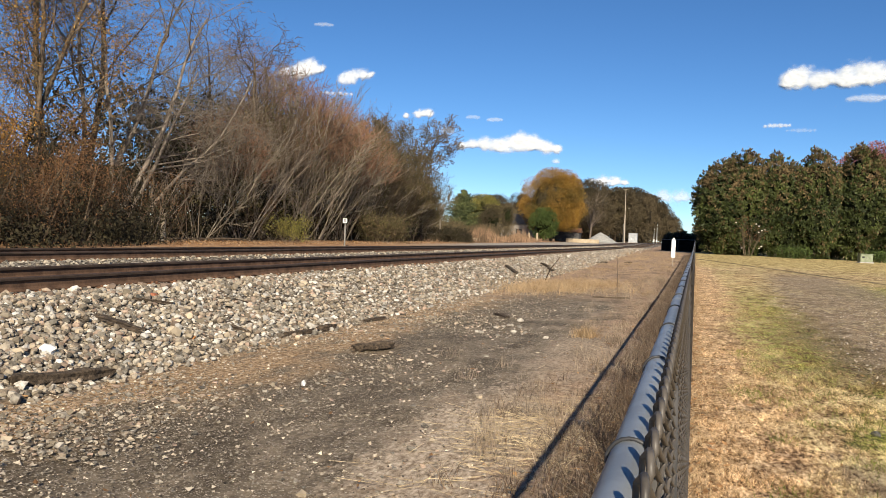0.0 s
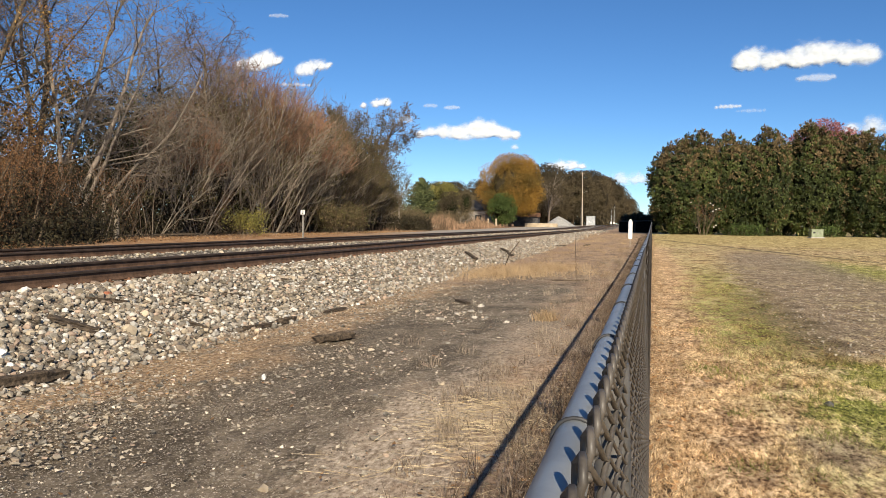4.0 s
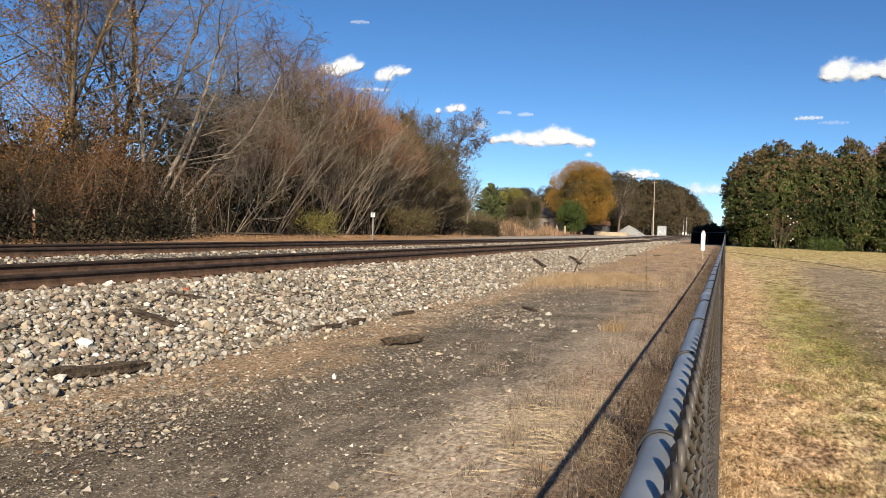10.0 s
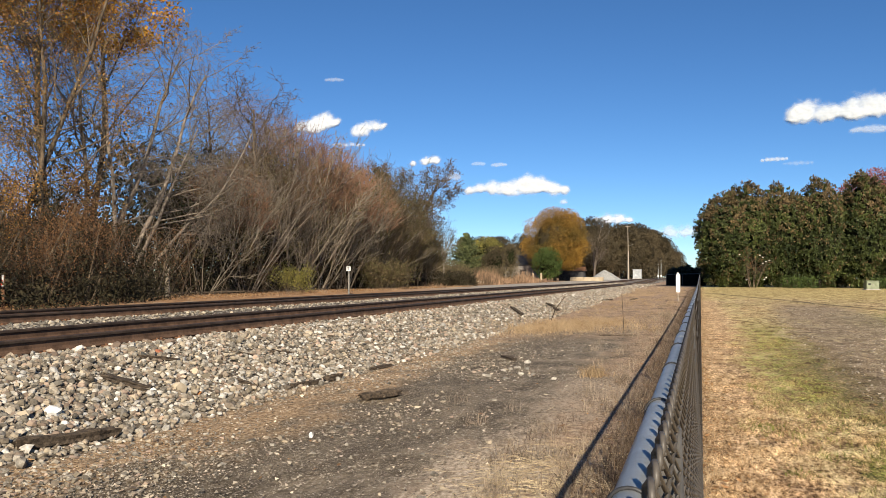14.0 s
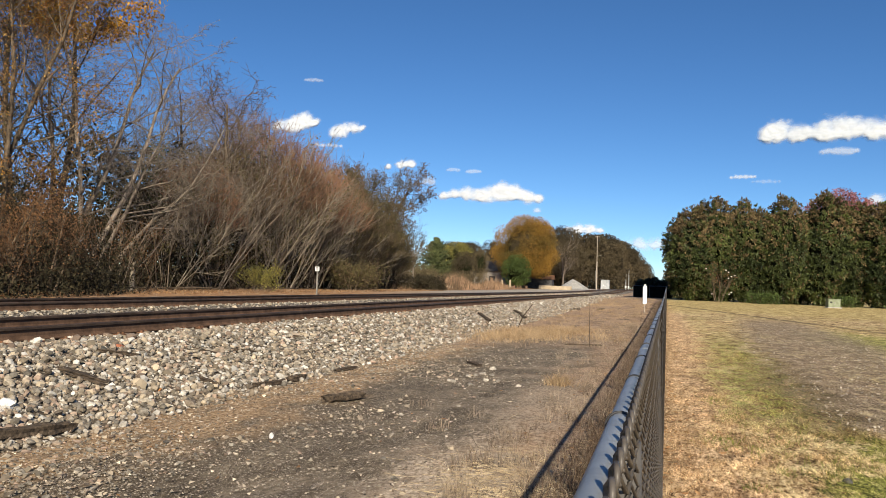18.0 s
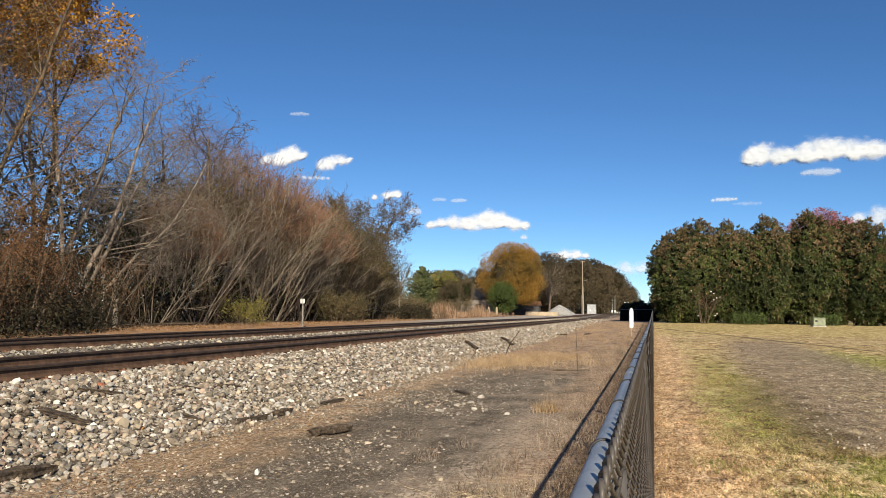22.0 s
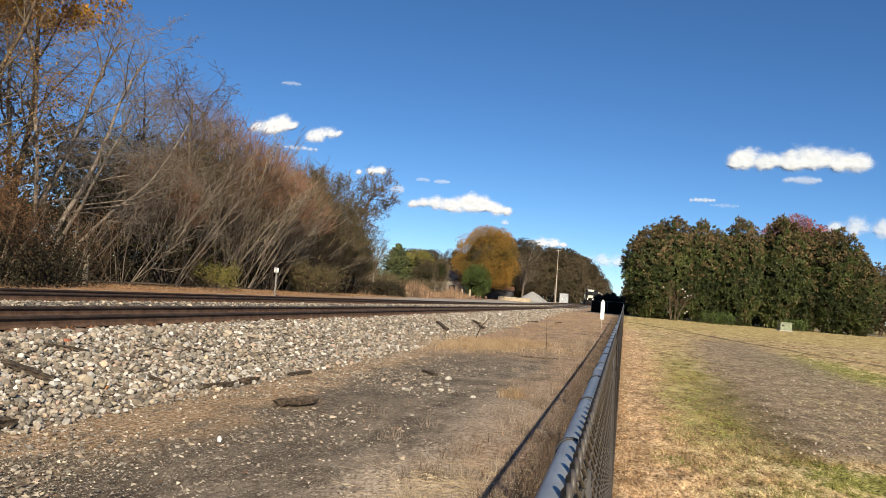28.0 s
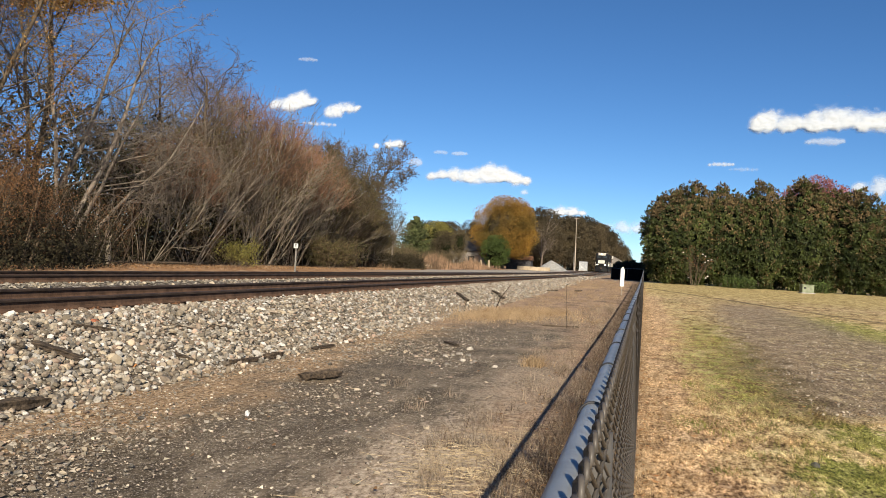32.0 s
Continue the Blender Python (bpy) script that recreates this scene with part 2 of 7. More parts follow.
    dirt = ramp(calc("MULTIPLY_ADD", grit, 0.55, calc("MULTIPLY", tuft, 0.45)), (0.42, (0.115, 0.086, 0.06)), (0.50, (0.24, 0.188, 0.134)), (0.58, (0.40, 0.325, 0.245)))
    bare = calc("MULTIPLY", calc("MULTIPLY", step(lane, -0.1, 0.9), step(wob, 7.2, 5.4)), calc("MULTIPLY", step(calc("MULTIPLY_ADD", calc("SUBTRACT", mid, 0.5), 3.0, y), 9.4, 10.8), step(y, 50, 38)))
    bare = calc("MULTIPLY", bare, step(calc("MULTIPLY_ADD", blotch, 0.6, calc("MULTIPLY", broad, 0.4)), 0.72, 0.50))
    bare = calc("MAXIMUM", bare, calc("MULTIPLY", spot(1.25, 5.7, 0.30, 0.75), 0.8))
    lawn = blend(calc("MULTIPLY", bare, 0.85), lawn, dirt)
    rim = calc("MULTIPLY", step(calc("ABSOLUTE", calc("SUBTRACT", lane, 0.3)), 0.8, 0.15), calc("MULTIPLY", step(y, 24, 13), step(y, 9.0, 10.5)))
    lawn = blend(calc("MULTIPLY", calc("MULTIPLY", rim, step(blotch, 0.40, 0.54)), 0.8), lawn, ramp(tuft, (0.4, (0.05, 0.04, 0.022)), (0.6, (0.17, 0.13, 0.075))))
    far_lawn = ramp(calc("MULTIPLY_ADD", blotch, 0.5, calc("MULTIPLY", mid, 0.5)), (0.42, (0.30, 0.225, 0.085)), (0.52, (0.52, 0.42, 0.185)), (0.60, (0.66, 0.55, 0.27)))
    lawn = blend(calc("MULTIPLY", step(calc("MULTIPLY_ADD", calc("SUBTRACT", broad, 0.5), 20.0, y), 44, 58), 0.8), lawn, far_lawn)
    speck = ramp(calc("MULTIPLY_ADD", tuft, 0.5, calc("MULTIPLY", fine, 0.5)), (0.41, (0.28, 0.22, 0.17)), (0.475, (0.92, 0.90, 0.87)), (0.60, (1.0, 1.0, 1.0)))
    shade = n.new("ShaderNodeMix")
    shade.data_type, shade.blend_type = "RGBA", "MULTIPLY"
    shade.inputs[0].default_value = 1.0
    link(lawn, shade.inputs[6])
    link(speck, shade.inputs[7])
    lawn = shade.outputs[2]
    clump = noise_at(4.0, 4, 0.65, 0.42)
    tone = ramp(clump, (0.40, (0.78, 0.76, 0.73)), (0.49, (1.03, 1.02, 1.01)), (0.60, (1.24, 1.22, 1.20)))
    uneven = n.new("ShaderNodeMix")
    uneven.data_type, uneven.blend_type = "RGBA", "MULTIPLY"
    uneven.inputs[0].default_value = 1.0
    link(lawn, uneven.inputs[6])
    link(tone, uneven.inputs[7])
    lawn = uneven.outputs[2]
    if blades_only:
        who = n.new("ShaderNodeNewGeometry").outputs["Random Per Island"]
        hsv = n.new("ShaderNodeHueSaturation")
        link(calc("MULTIPLY_ADD", who, 0.95, 0.55), hsv.inputs["Value"])
        link(lawn, hsv.inputs["Color"])
        link(hsv.outputs[0], bsdf.inputs["Base Color"])
        bsdf.inputs["Roughness"].default_value, bsdf.inputs["Specular IOR Level"].default_value = 0.9, 0.15
        return m
    rut = calc("ABSOLUTE", calc("SUBTRACT", calc("MULTIPLY_ADD", calc("SUBTRACT", mid, 0.5), 3.0, calc("MULTIPLY_ADD", calc("SUBTRACT", broad, 0.5), 4.0, y)), calc("MULTIPLY_ADD", x, -3.45, 65)))
    lawn = blend(calc("MULTIPLY", step(rut, 1.3, 0.3), step(blotch, 0.38, 0.52)), lawn, ramp(tuft, (0.4, (0.05, 0.038, 0.024)), (0.6, (0.16, 0.115, 0.07))))
    # left to right: litter, far gravel, ballast, soil, straw, lawn
    col = blend(step(wob, -20.5, -18.8), litter, far_gravel)
    col = blend(calc("MULTIPLY", step(y, 70, 40), step(wob, -15.6, -16.6)), col, litter)
    col = blend(step(wob, -15.6, -15.0), col, stones)
    edge = calc("MULTIPLY_ADD", calc("MULTIPLY", step(y, 30, 105), -1.35), 1.0, -4.75)
    off = calc("SUBTRACT", wob, edge)
    fringe = blend(step(mid, 0.50, 0.68), ramp(fine, (0.38, (0.13, 0.082, 0.046)), (0.5, (0.34, 0.226, 0.130)), (0.62, (0.56, 0.415, 0.265))), soil)
    ground = blend(step(off, 0.5, 1.4), fringe, soil)
    tan_far = calc("MULTIPLY", step(calc("MULTIPLY_ADD", calc("SUBTRACT", broad, 0.5), 14.0, y), 17, 25), step(mid, 0.2, 0.5))
    ground = blend(tan_far, ground, straw)
    ground = blend(step(wob, -1.9, -0.9), ground, straw)
    # brown weedy strip by the fence, painted darker for shade among the weeds
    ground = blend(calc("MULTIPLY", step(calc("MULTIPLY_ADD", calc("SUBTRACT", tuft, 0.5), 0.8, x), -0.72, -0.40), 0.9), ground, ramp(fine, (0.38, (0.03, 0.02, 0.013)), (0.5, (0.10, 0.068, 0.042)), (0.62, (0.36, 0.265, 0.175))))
    dusty = calc("MAXIMUM", spot(-1.35, 5.6, 0.55, 2.2, 0.9), calc("MULTIPLY", spot(-1.2, 10.5, 0.6, 3.0), 0.5))
    ground = blend(calc("MULTIPLY", dusty, 0.95), ground, ramp(calc("MULTIPLY_ADD", fine, 0.5, calc("MULTIPLY", tuft, 0.5)), (0.41, (0.19, 0.138, 0.094)), (0.5, (0.42, 0.335, 0.250)), (0.60, (0.65, 0.54, 0.42))))
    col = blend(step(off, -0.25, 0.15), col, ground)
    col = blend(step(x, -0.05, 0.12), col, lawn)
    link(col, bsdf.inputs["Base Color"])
    bsdf.inputs["Roughness"].default_value, bsdf.inputs["Specular IOR Level"].default_value = 0.95, 0.15
    b = n.new("ShaderNodeBump")
    b.inputs["Strength"].default_value, b.inputs["Distance"].default_value = 0.6, 0.02
    link(calc("MULTIPLY_ADD", grit, 0.7, fine), b.inputs["Height"])
    link(b.outputs[0], bsdf.inputs["Normal"])
    return m


def n_rgb(n, link, colour):
    t = n.new("ShaderNodeSeparateColor")
    link(colour, t.inputs[0])
    return t.outputs[0]


GROUND = ground_material()
LAWN_BLADES = ground_material(True)
STONE = mat("ballast_stone", (0.150, 0.130, 0.104), (0.375, 0.338, 0.284), 20, 0.9, 0.3, island=0.55, c3=(0.30, 0.25, 0.185))
STONE_BROWN = mat("brown_ballast_stone", (0.15, 0.122, 0.094), (0.33, 0.268, 0.205), 20, 0.9, 0.3, island=0.5, c3=(0.29, 0.215, 0.165))
STONE_WHITE = mat("white_ballast_stone", (0.39, 0.36, 0.315), (0.62, 0.58, 0.52), 20, 0.9, 0.3, island=0.35, c3=(0.46, 0.44, 0.405))
STONE_ONE = mat("loose_stone", (0.185, 0.160, 0.130), (0.43, 0.39, 0.335), 20, 0.9, 0.3, rand=0.6, c3=(0.33, 0.265, 0.195))
PALE_ONE = mat("pale_loose_stone", (0.27, 0.24, 0.20), (0.47, 0.43, 0.37), 20, 0.9, 0.3, rand=0.35)
GRIT = mat("soil_grit", (0.24, 0.20, 0.155), (0.44, 0.385, 0.31), 30, 0.9, island=0.5, c3=(0.46, 0.40, 0.315))
DARK_GRIT = mat("dark_cinders", (0.05, 0.04, 0.032), (0.12, 0.095, 0.075), 30, 0.9, island=0.5)
STRAW = mat("pale_straw", (0.46, 0.34, 0.19), (0.74, 0.59, 0.37), 3, 0.85, island=0.4)
GRASS_TAN = mat("tan_grass", (0.27, 0.175, 0.105), (0.50, 0.35, 0.225), 1.3, 0.85, island=0.45, thin=0.25)
RED_STONE = mat("red_brick_stone", (0.30, 0.10, 0.06), (0.42, 0.17, 0.09), 20, 0.9, 0.3)
ORANGE_STONE = mat("orange_stone", (0.45, 0.17, 0.05), (0.55, 0.26, 0.1), 20, 0.9, 0.3)
WHITE_STONE = mat("white_quartz", (0.62, 0.60, 0.57), (0.8, 0.79, 0.77), 14, 0.7, 0.2)
DARK_STONE = mat("dark_slag", (0.06, 0.058, 0.05), (0.12, 0.115, 0.10), 20, 0.85, 0.3)
RAIL_RUST = mat("rail_rust", (0.082, 0.046, 0.028), (0.160, 0.094, 0.060), 5, 0.85, 0.15, fine=0.3)
RAIL_HEAD = mat("rail_head_steel", (0.035, 0.024, 0.018), (0.085, 0.058, 0.043), 3, 0.6, fine=0.3)
TIE_WOOD = mat("creosoted_wood", (0.045, 0.035, 0.027), (0.13, 0.10, 0.08), 6, 0.95, 0.5, rand=0.3, stretch=(1, 6, 6))
PLATE = mat("rusty_plate", (0.11, 0.055, 0.03), (0.22, 0.11, 0.06), 20, 0.9, 0.2, rand=0.2)
DRIFT = mat("weathered_wood", (0.022, 0.016, 0.011), (0.135, 0.10, 0.07), 5, 0.95, 0.6, stretch=(1, 7, 7))
GALV = mat("blue_grey_painted_pipe", (0.27, 0.29, 0.31), (0.345, 0.37, 0.395), 6, 0.45, 0.08, metal=0.25, fine=0.15, spec=0.45)
VINYL = mat("dark_coated_wire", (0.060, 0.052, 0.045), (0.115, 0.100, 0.086), 12, 0.5, spec=0.4)
WIRE_TIE = mat("dark_tie_wire", (0.05, 0.05, 0.052), (0.09, 0.09, 0.095), 12, 0.5, metal=0.3)
POST_GREY = mat("dull_post_paint", (0.07, 0.066, 0.06), (0.13, 0.12, 0.11), 6, 0.6)
WHITE = mat("white_plastic", (0.78, 0.78, 0.77), (0.84, 0.84, 0.83), 4, 0.5)
SIGN_WHITE = mat("sign_white", (0.68, 0.68, 0.66), (0.78, 0.78, 0.76), 8, 0.6)
RED = mat("red_paint", (0.5, 0.05, 0.04), (0.6, 0.09, 0.06), 8, 0.6)
INK = mat("black_ink", (0.02, 0.02, 0.02), (0.04, 0.04, 0.04), 8, 0.6)
STEEL_POST = mat("weathered_steel", (0.22, 0.21, 0.19), (0.36, 0.34, 0.31), 6, 0.7, metal=0.3)
ROD = mat("rusty_rod", (0.035, 0.025, 0.018), (0.085, 0.060, 0.045), 12, 0.9)
POLE_WOOD = mat("pale_pole", (0.34, 0.28, 0.22), (0.50, 0.43, 0.35), 2, 0.9, stretch=(5, 5, 1))
BARK_GREY = mat("grey_bark", (0.125, 0.100, 0.081), (0.30, 0.248, 0.20), 3, 0.95, 0.4, rand=0.3, stretch=(3, 3, 1))
BARK_BROWN = mat("brown_bark", (0.062, 0.046, 0.032), (0.180, 0.135, 0.092), 3, 0.95, 0.4, rand=0.3, stretch=(3, 3, 1))
BARK_RED = mat("reddish_twigs", (0.165, 0.088, 0.055), (0.32, 0.185, 0.118), 0.5, 0.95, rand=0.2)
BARK_PALE = mat("pale_stems", (0.150, 0.124, 0.094), (0.30, 0.255, 0.20), 3, 0.95, rand=0.15)
LEAF_ORANGE = mat("orange_leaves", (0.34, 0.17, 0.022), (0.62, 0.34, 0.045), 1.2, 0.7, island=0.4, thin=0.3, c3=(0.30, 0.13, 0.03))
LEAF_TAN = mat("withered_gold_leaves", (0.21, 0.122, 0.036), (0.46, 0.285, 0.09), 0.8, 0.8, island=0.45, thin=0.3, c3=(0.24, 0.115, 0.045))
LEAF_GOLD = mat("golden_maple_leaves", (0.092, 0.080, 0.020), (0.43, 0.225, 0.036), 0.20, 0.7, island=0.34, thin=0.15, fine=0.1)
LEAF_RUST = mat("rust_brown_leaves", (0.115, 0.058, 0.028), (0.245, 0.128, 0.058), 1.0, 0.8, island=0.45, thin=0.2)
LEAF_TWIG = mat("fine_twigs", (0.075, 0.058, 0.031), (0.19, 0.148, 0.08), 0.16, 0.9, island=0.45, fine=0.12)
BROWN_TWIG = mat("brown_outer_twigs", (0.085, 0.058, 0.038), (0.20, 0.145, 0.098), 0.5, 0.95, rand=0.25)
LEAF_OLIVE = mat("olive_leaves", (0.060, 0.058, 0.022), (0.155, 0.135, 0.05), 1.0, 0.75, island=0.45, thin=0.2, c3=(0.13, 0.09, 0.05))
# withered leaves, darker than the rest: the thicket's shade is in this colour
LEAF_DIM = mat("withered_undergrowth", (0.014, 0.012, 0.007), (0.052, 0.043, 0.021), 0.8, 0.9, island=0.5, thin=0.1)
LEAF_GREEN = mat("green_leaves", (0.045, 0.075, 0.018), (0.12, 0.165, 0.04), 1.0, 0.65, island=0.4, thin=0.25)
LEAF_YELLOW = mat("yellow_green_leaves", (0.17, 0.160, 0.040), (0.36, 0.32, 0.085), 1.5, 0.7, island=0.4, thin=0.3)
LEAF_MAG = mat("magnolia_leaves", (0.024, 0.037, 0.012), (0.102, 0.124, 0.035), 0.30, 0.5, island=0.5, thin=0.08, spec=0.25)
LEAF_MAG_RUST = mat("russet_magnolia_leaves", (0.086, 0.064, 0.029), (0.212, 0.148, 0.075), 0.4, 0.6, island=0.45, thin=0.08, spec=0.2)
LEAF_CONIFER = mat("conifer_needles", (0.055, 0.072, 0.028), (0.150, 0.172, 0.065), 0.8, 0.8, island=0.35)
LEAF_RED = mat("crimson_leaves", (0.22, 0.075, 0.075), (0.44, 0.175, 0.165), 0.8, 0.7, island=0.35, thin=0.25)
LEAF_FAR = mat("far_brown_green", (0.046, 0.038, 0.021), (0.108, 0.080, 0.044), 0.10, 0.9, island=0.25, fine=0.12)
# evergreen hedge leaves, painted near black as standing in the magnolias' shade
LEAF_DARK = mat("dark_hedge_leaves", (0.008, 0.011, 0.006), (0.028, 0.034, 0.016), 1.0, 0.6, island=0.4)
# core colours: the shade between leaves and twigs is put into them
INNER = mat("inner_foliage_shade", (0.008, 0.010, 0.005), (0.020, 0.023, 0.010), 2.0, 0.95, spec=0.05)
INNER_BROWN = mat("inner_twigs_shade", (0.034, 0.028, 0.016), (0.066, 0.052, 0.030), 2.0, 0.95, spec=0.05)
FALLEN = mat("fallen_leaves", (0.26, 0.13, 0.055), (0.44, 0.27, 0.13), 6, 0.8, island=0.45, thin=0.2)
GRASS_GREEN = mat("green_grass", (0.085, 0.11, 0.018), (0.24, 0.26, 0.05), 0.7, 0.8, island=0.4, thin=0.25)
GRASS_GOLD = mat("golden_grass", (0.36, 0.235, 0.125), (0.58, 0.43, 0.26), 1.5, 0.85, island=0.35, thin=0.25)
WEED_GREY = mat("dead_grey_weeds", (0.21, 0.155, 0.11), (0.42, 0.335, 0.245), 2, 0.9, island=0.45, thin=0.15)
WEED_BROWN = mat("dead_brown_weeds", (0.085, 0.055, 0.035), (0.20, 0.135, 0.085), 2, 0.9, island=0.4, thin=0.15)
REED = mat("tan_reeds", (0.23, 0.14, 0.085), (0.40, 0.26, 0.165), 2, 0.9, island=0.4, thin=0.15)
GRAVEL_PILE = mat("grey_gravel", (0.27, 0.265, 0.25), (0.42, 0.41, 0.385), 3, 0.95, 0.6, fine=0.35)
METAL_BOX = mat("grey_steel_box", (0.36, 0.38, 0.40), (0.46, 0.48, 0.50), 2, 0.55, metal=0.2)
GREEN_BOX = mat("utility_green_paint", (0.20, 0.23, 0.15), (0.27, 0.30, 0.20), 4, 0.6)
CONCRETE = mat("concrete", (0.36, 0.335, 0.30), (0.5, 0.47, 0.43), 3, 0.9, 0.2)
ASPHALT = mat("grey_asphalt", (0.12, 0.12, 0.12), (0.2, 0.2, 0.2), 2, 0.9)
WALL_TAN = mat("tan_block_wall", (0.40, 0.32, 0.22), (0.52, 0.43, 0.32), 1.5, 0.9)
ROOF_DARK = mat("dark_shingles", (0.05, 0.05, 0.055), (0.10, 0.095, 0.095), 3, 0.9)
HOUSE_WALL = mat("pale_siding", (0.22, 0.20, 0.18), (0.30, 0.27, 0.24), 1.5, 0.8)
GLASS_DARK = mat("dark_window", (0.02, 0.025, 0.03), (0.04, 0.045, 0.05), 2, 0.12, spec=0.6)
LOCO_BLACK = mat("locomotive_black", (0.006, 0.006, 0.007), (0.016, 0.016, 0.017), 1, 0.7, spec=0.15)
LOCO_WHITE = mat("locomotive_white", (0.55, 0.53, 0.48), (0.66, 0.64, 0.58), 1, 0.45)
LOCO_ORANGE = mat("locomotive_orange", (0.62, 0.25, 0.03), (0.72, 0.33, 0.06), 1, 0.45)
HOPPER = mat("hopper_grey", (0.16, 0.145, 0.13), (0.26, 0.235, 0.21), 0.8, 0.75)
LAMP_ON = glow("headlight_lit", (1.0, 0.86, 0.58), 4.0)
BLACK_CLOTH = mat("black_mesh_cloth", (0.008, 0.008, 0.008), (0.016, 0.016, 0.016), 3, 1.0, spec=0.02)


def cloud_material():
    """White vapour; it thins out towards its rim, as the cloud's own density tells."""
    m = mat("cloud_vapour", (0.57, 0.625, 0.71), (0.53, 0.57, 0.63), 0.01, 1.0, spec=0.0, thin=0.15)
    solid = m.node_tree.nodes["Mix Shader"]
    n, link = m.node_tree.nodes, m.node_tree.links.new
    thick = n.new("ShaderNodeAttribute")
    thick.attribute_name = "thickness"
    # light scatters about inside the vapour, so the relief shades softly
    soft = n.new("ShaderNodeVectorMath")
    soft.operation = "MULTIPLY_ADD"
    link(n.new("ShaderNodeNewGeometry").outputs["Normal"], soft.inputs[0])
    soft.inputs[1].default_value, soft.inputs[2].default_value = (0.75, 0.75, 0.75), (SUN_TO.x * 0.4, SUN_TO.y * 0.4, SUN_TO.z * 0.4)
    unit = n.new("ShaderNodeVectorMath")
    unit.operation = "NORMALIZE"
    link(soft.outputs[0], unit.inputs[0])
    link(unit.outputs[0], n["Principled BSDF"].inputs["Normal"])
    ms = n.new("ShaderNodeMixShader")
    link(thick.outputs["Fac"], ms.inputs[0])
    link(n.new("ShaderNodeBsdfTransparent").outputs[0], ms.inputs[1])
    link(solid.outputs[0], ms.inputs[2])
    link(ms.outputs[0], n["Material Output"].inputs[0])
    return m


CLOUD = cloud_material()


# ---------------------------------------------------------------- mesh helpers
class Shape:
    """Loose lists of vertices and faces for one mesh."""

    def __init__(self):
        self.v, self.f = [], []

    def add(self, verts, faces):
        k = len(self.v)
        self.v.extend(verts)
        self.f.extend([[i + k for i in q] for q in faces])
        return self

    def box(self, c, s, bevel=0.0, m=None):
        """A box at c of size s, its edges chamfered."""
        b = min(bevel, min(s) * 0.45)
        hx, hy, hz = (q / 2 for q in s)
        verts, faces = [], []
        if b <= 0:
            verts = [(x, y, z) for x in (-hx, hx) for y in (-hy, hy) for z in (-hz, hz)]
            faces = [(0, 1, 3, 2), (4, 6, 7, 5), (0, 4, 5, 1), (2, 3, 7, 6), (0, 2, 6, 4), (1, 5, 7, 3)]
        else:
            at = {}
            for sx in (-1, 1):
                for sy in (-1, 1):
                    for sz in (-1, 1):
                        for ax in range(3):
                            p = [sx * (hx - b), sy * (hy - b), sz * (hz - b)]
                            p[ax] = (sx * hx, sy * hy, sz * hz)[ax]
                            at[sx, sy, sz, ax] = len(verts)
                            verts.append(tuple(p))
            for ax in range(3):
                u, w = [k for k in range(3) if k != ax]
                for s1 in (-1, 1):
                    q = []
                    for a, c2 in ((-1, -1), (1, -1), (1, 1), (-1, 1)):
                        k = [0, 0, 0]
                        k[ax], k[u], k[w] = s1, a, c2
                        q.append(at[(*k, ax)])
                    faces.append(q)
                for a in (-1, 1):
                    for c2 in (-1, 1):
                        q = []
                        for s1, pick in ((-1, u), (1, u), (1, w), (-1, w)):
                            k = [0, 0, 0]
                            k[ax], k[u], k[w] = s1, a, c2
                            q.append(at[(*k, pick)])
                        faces.append(q)
            for sx in (-1, 1):
                for sy in (-1, 1):
                    for sz in (-1, 1):
                        faces.append([at[sx, sy, sz, k] for k in range(3)])
        verts = [Vector(p) for p in verts]
        if m is not None:
            verts = [m @ p for p in verts]
        return self.add([(p.x + c[0], p.y + c[1], p.z + c[2]) for p in verts], faces)

    def tube(self, pts, radii, sides=6, cap=True):
        pts = [Vector(p) for p in pts]
        if isinstance(radii, (int, float)):
            radii = [radii] * len(pts)
        k0 = len(self.v)
        ref = None
        for i, p in enumerate(pts):
            d = (pts[min(i + 1, len(pts) - 1)] - pts[max(i - 1, 0)]).normalized()
            if ref is None:
                ref = d.orthogonal().normalized()
            ref = ref - d * ref.dot(d)
            ref = ref.normalized() if ref.length > 1e-5 else d.orthogonal().normalized()
            o = d.cross(ref)
            for s in range(sides):
                a = 2 * math.pi * s / sides
                q = p + (ref * math.cos(a) + o * math.sin(a)) * radii[i]
                self.v.append((q.x, q.y, q.z))
        for i in range(len(pts) - 1):
            for s in range(sides):
                a, b = k0 + i * sides + s, k0 + i * sides + (s + 1) % sides
                self.f.append([a, b, b + sides, a + sides])
        if cap:
            self.f.append([k0 + s for s in range(sides)][::-1])
            self.f.append([k0 + (len(pts) - 1) * sides + s for s in range(sides)])
        return self

    def lathe(self, prof, sides=16, c=(0, 0, 0)):
        """prof: (radius, z) from bottom to top."""
        k0 = len(self.v)
        for r, z in prof:
            for s in range(sides):
                a = 2 * math.pi * s / sides
                self.v.append((c[0] + r * math.cos(a), c[1] + r * math.sin(a), c[2] + z))
        for i in range(len(prof) - 1):
            for s in range(sides):
                a, b = k0 + i * sides + s, k0 + i * sides + (s + 1) % sides
                self.f.append([a, b, b + sides, a + sides])
        self.f.append([k0 + s for s in range(sides)][::-1])
        self.f.append([k0 + (len(prof) - 1) * sides + s for s in range(sides)])
        return self

    def mesh(self, name, material, smooth=False):
        me = bpy.data.meshes.new(name)
        me.from_pydata(self.v, [], self.f)
        me.materials.append(material)
        if smooth:
            me.polygons.foreach_set("use_smooth", [True] * len(me.polygons))
        me.update()
        return me


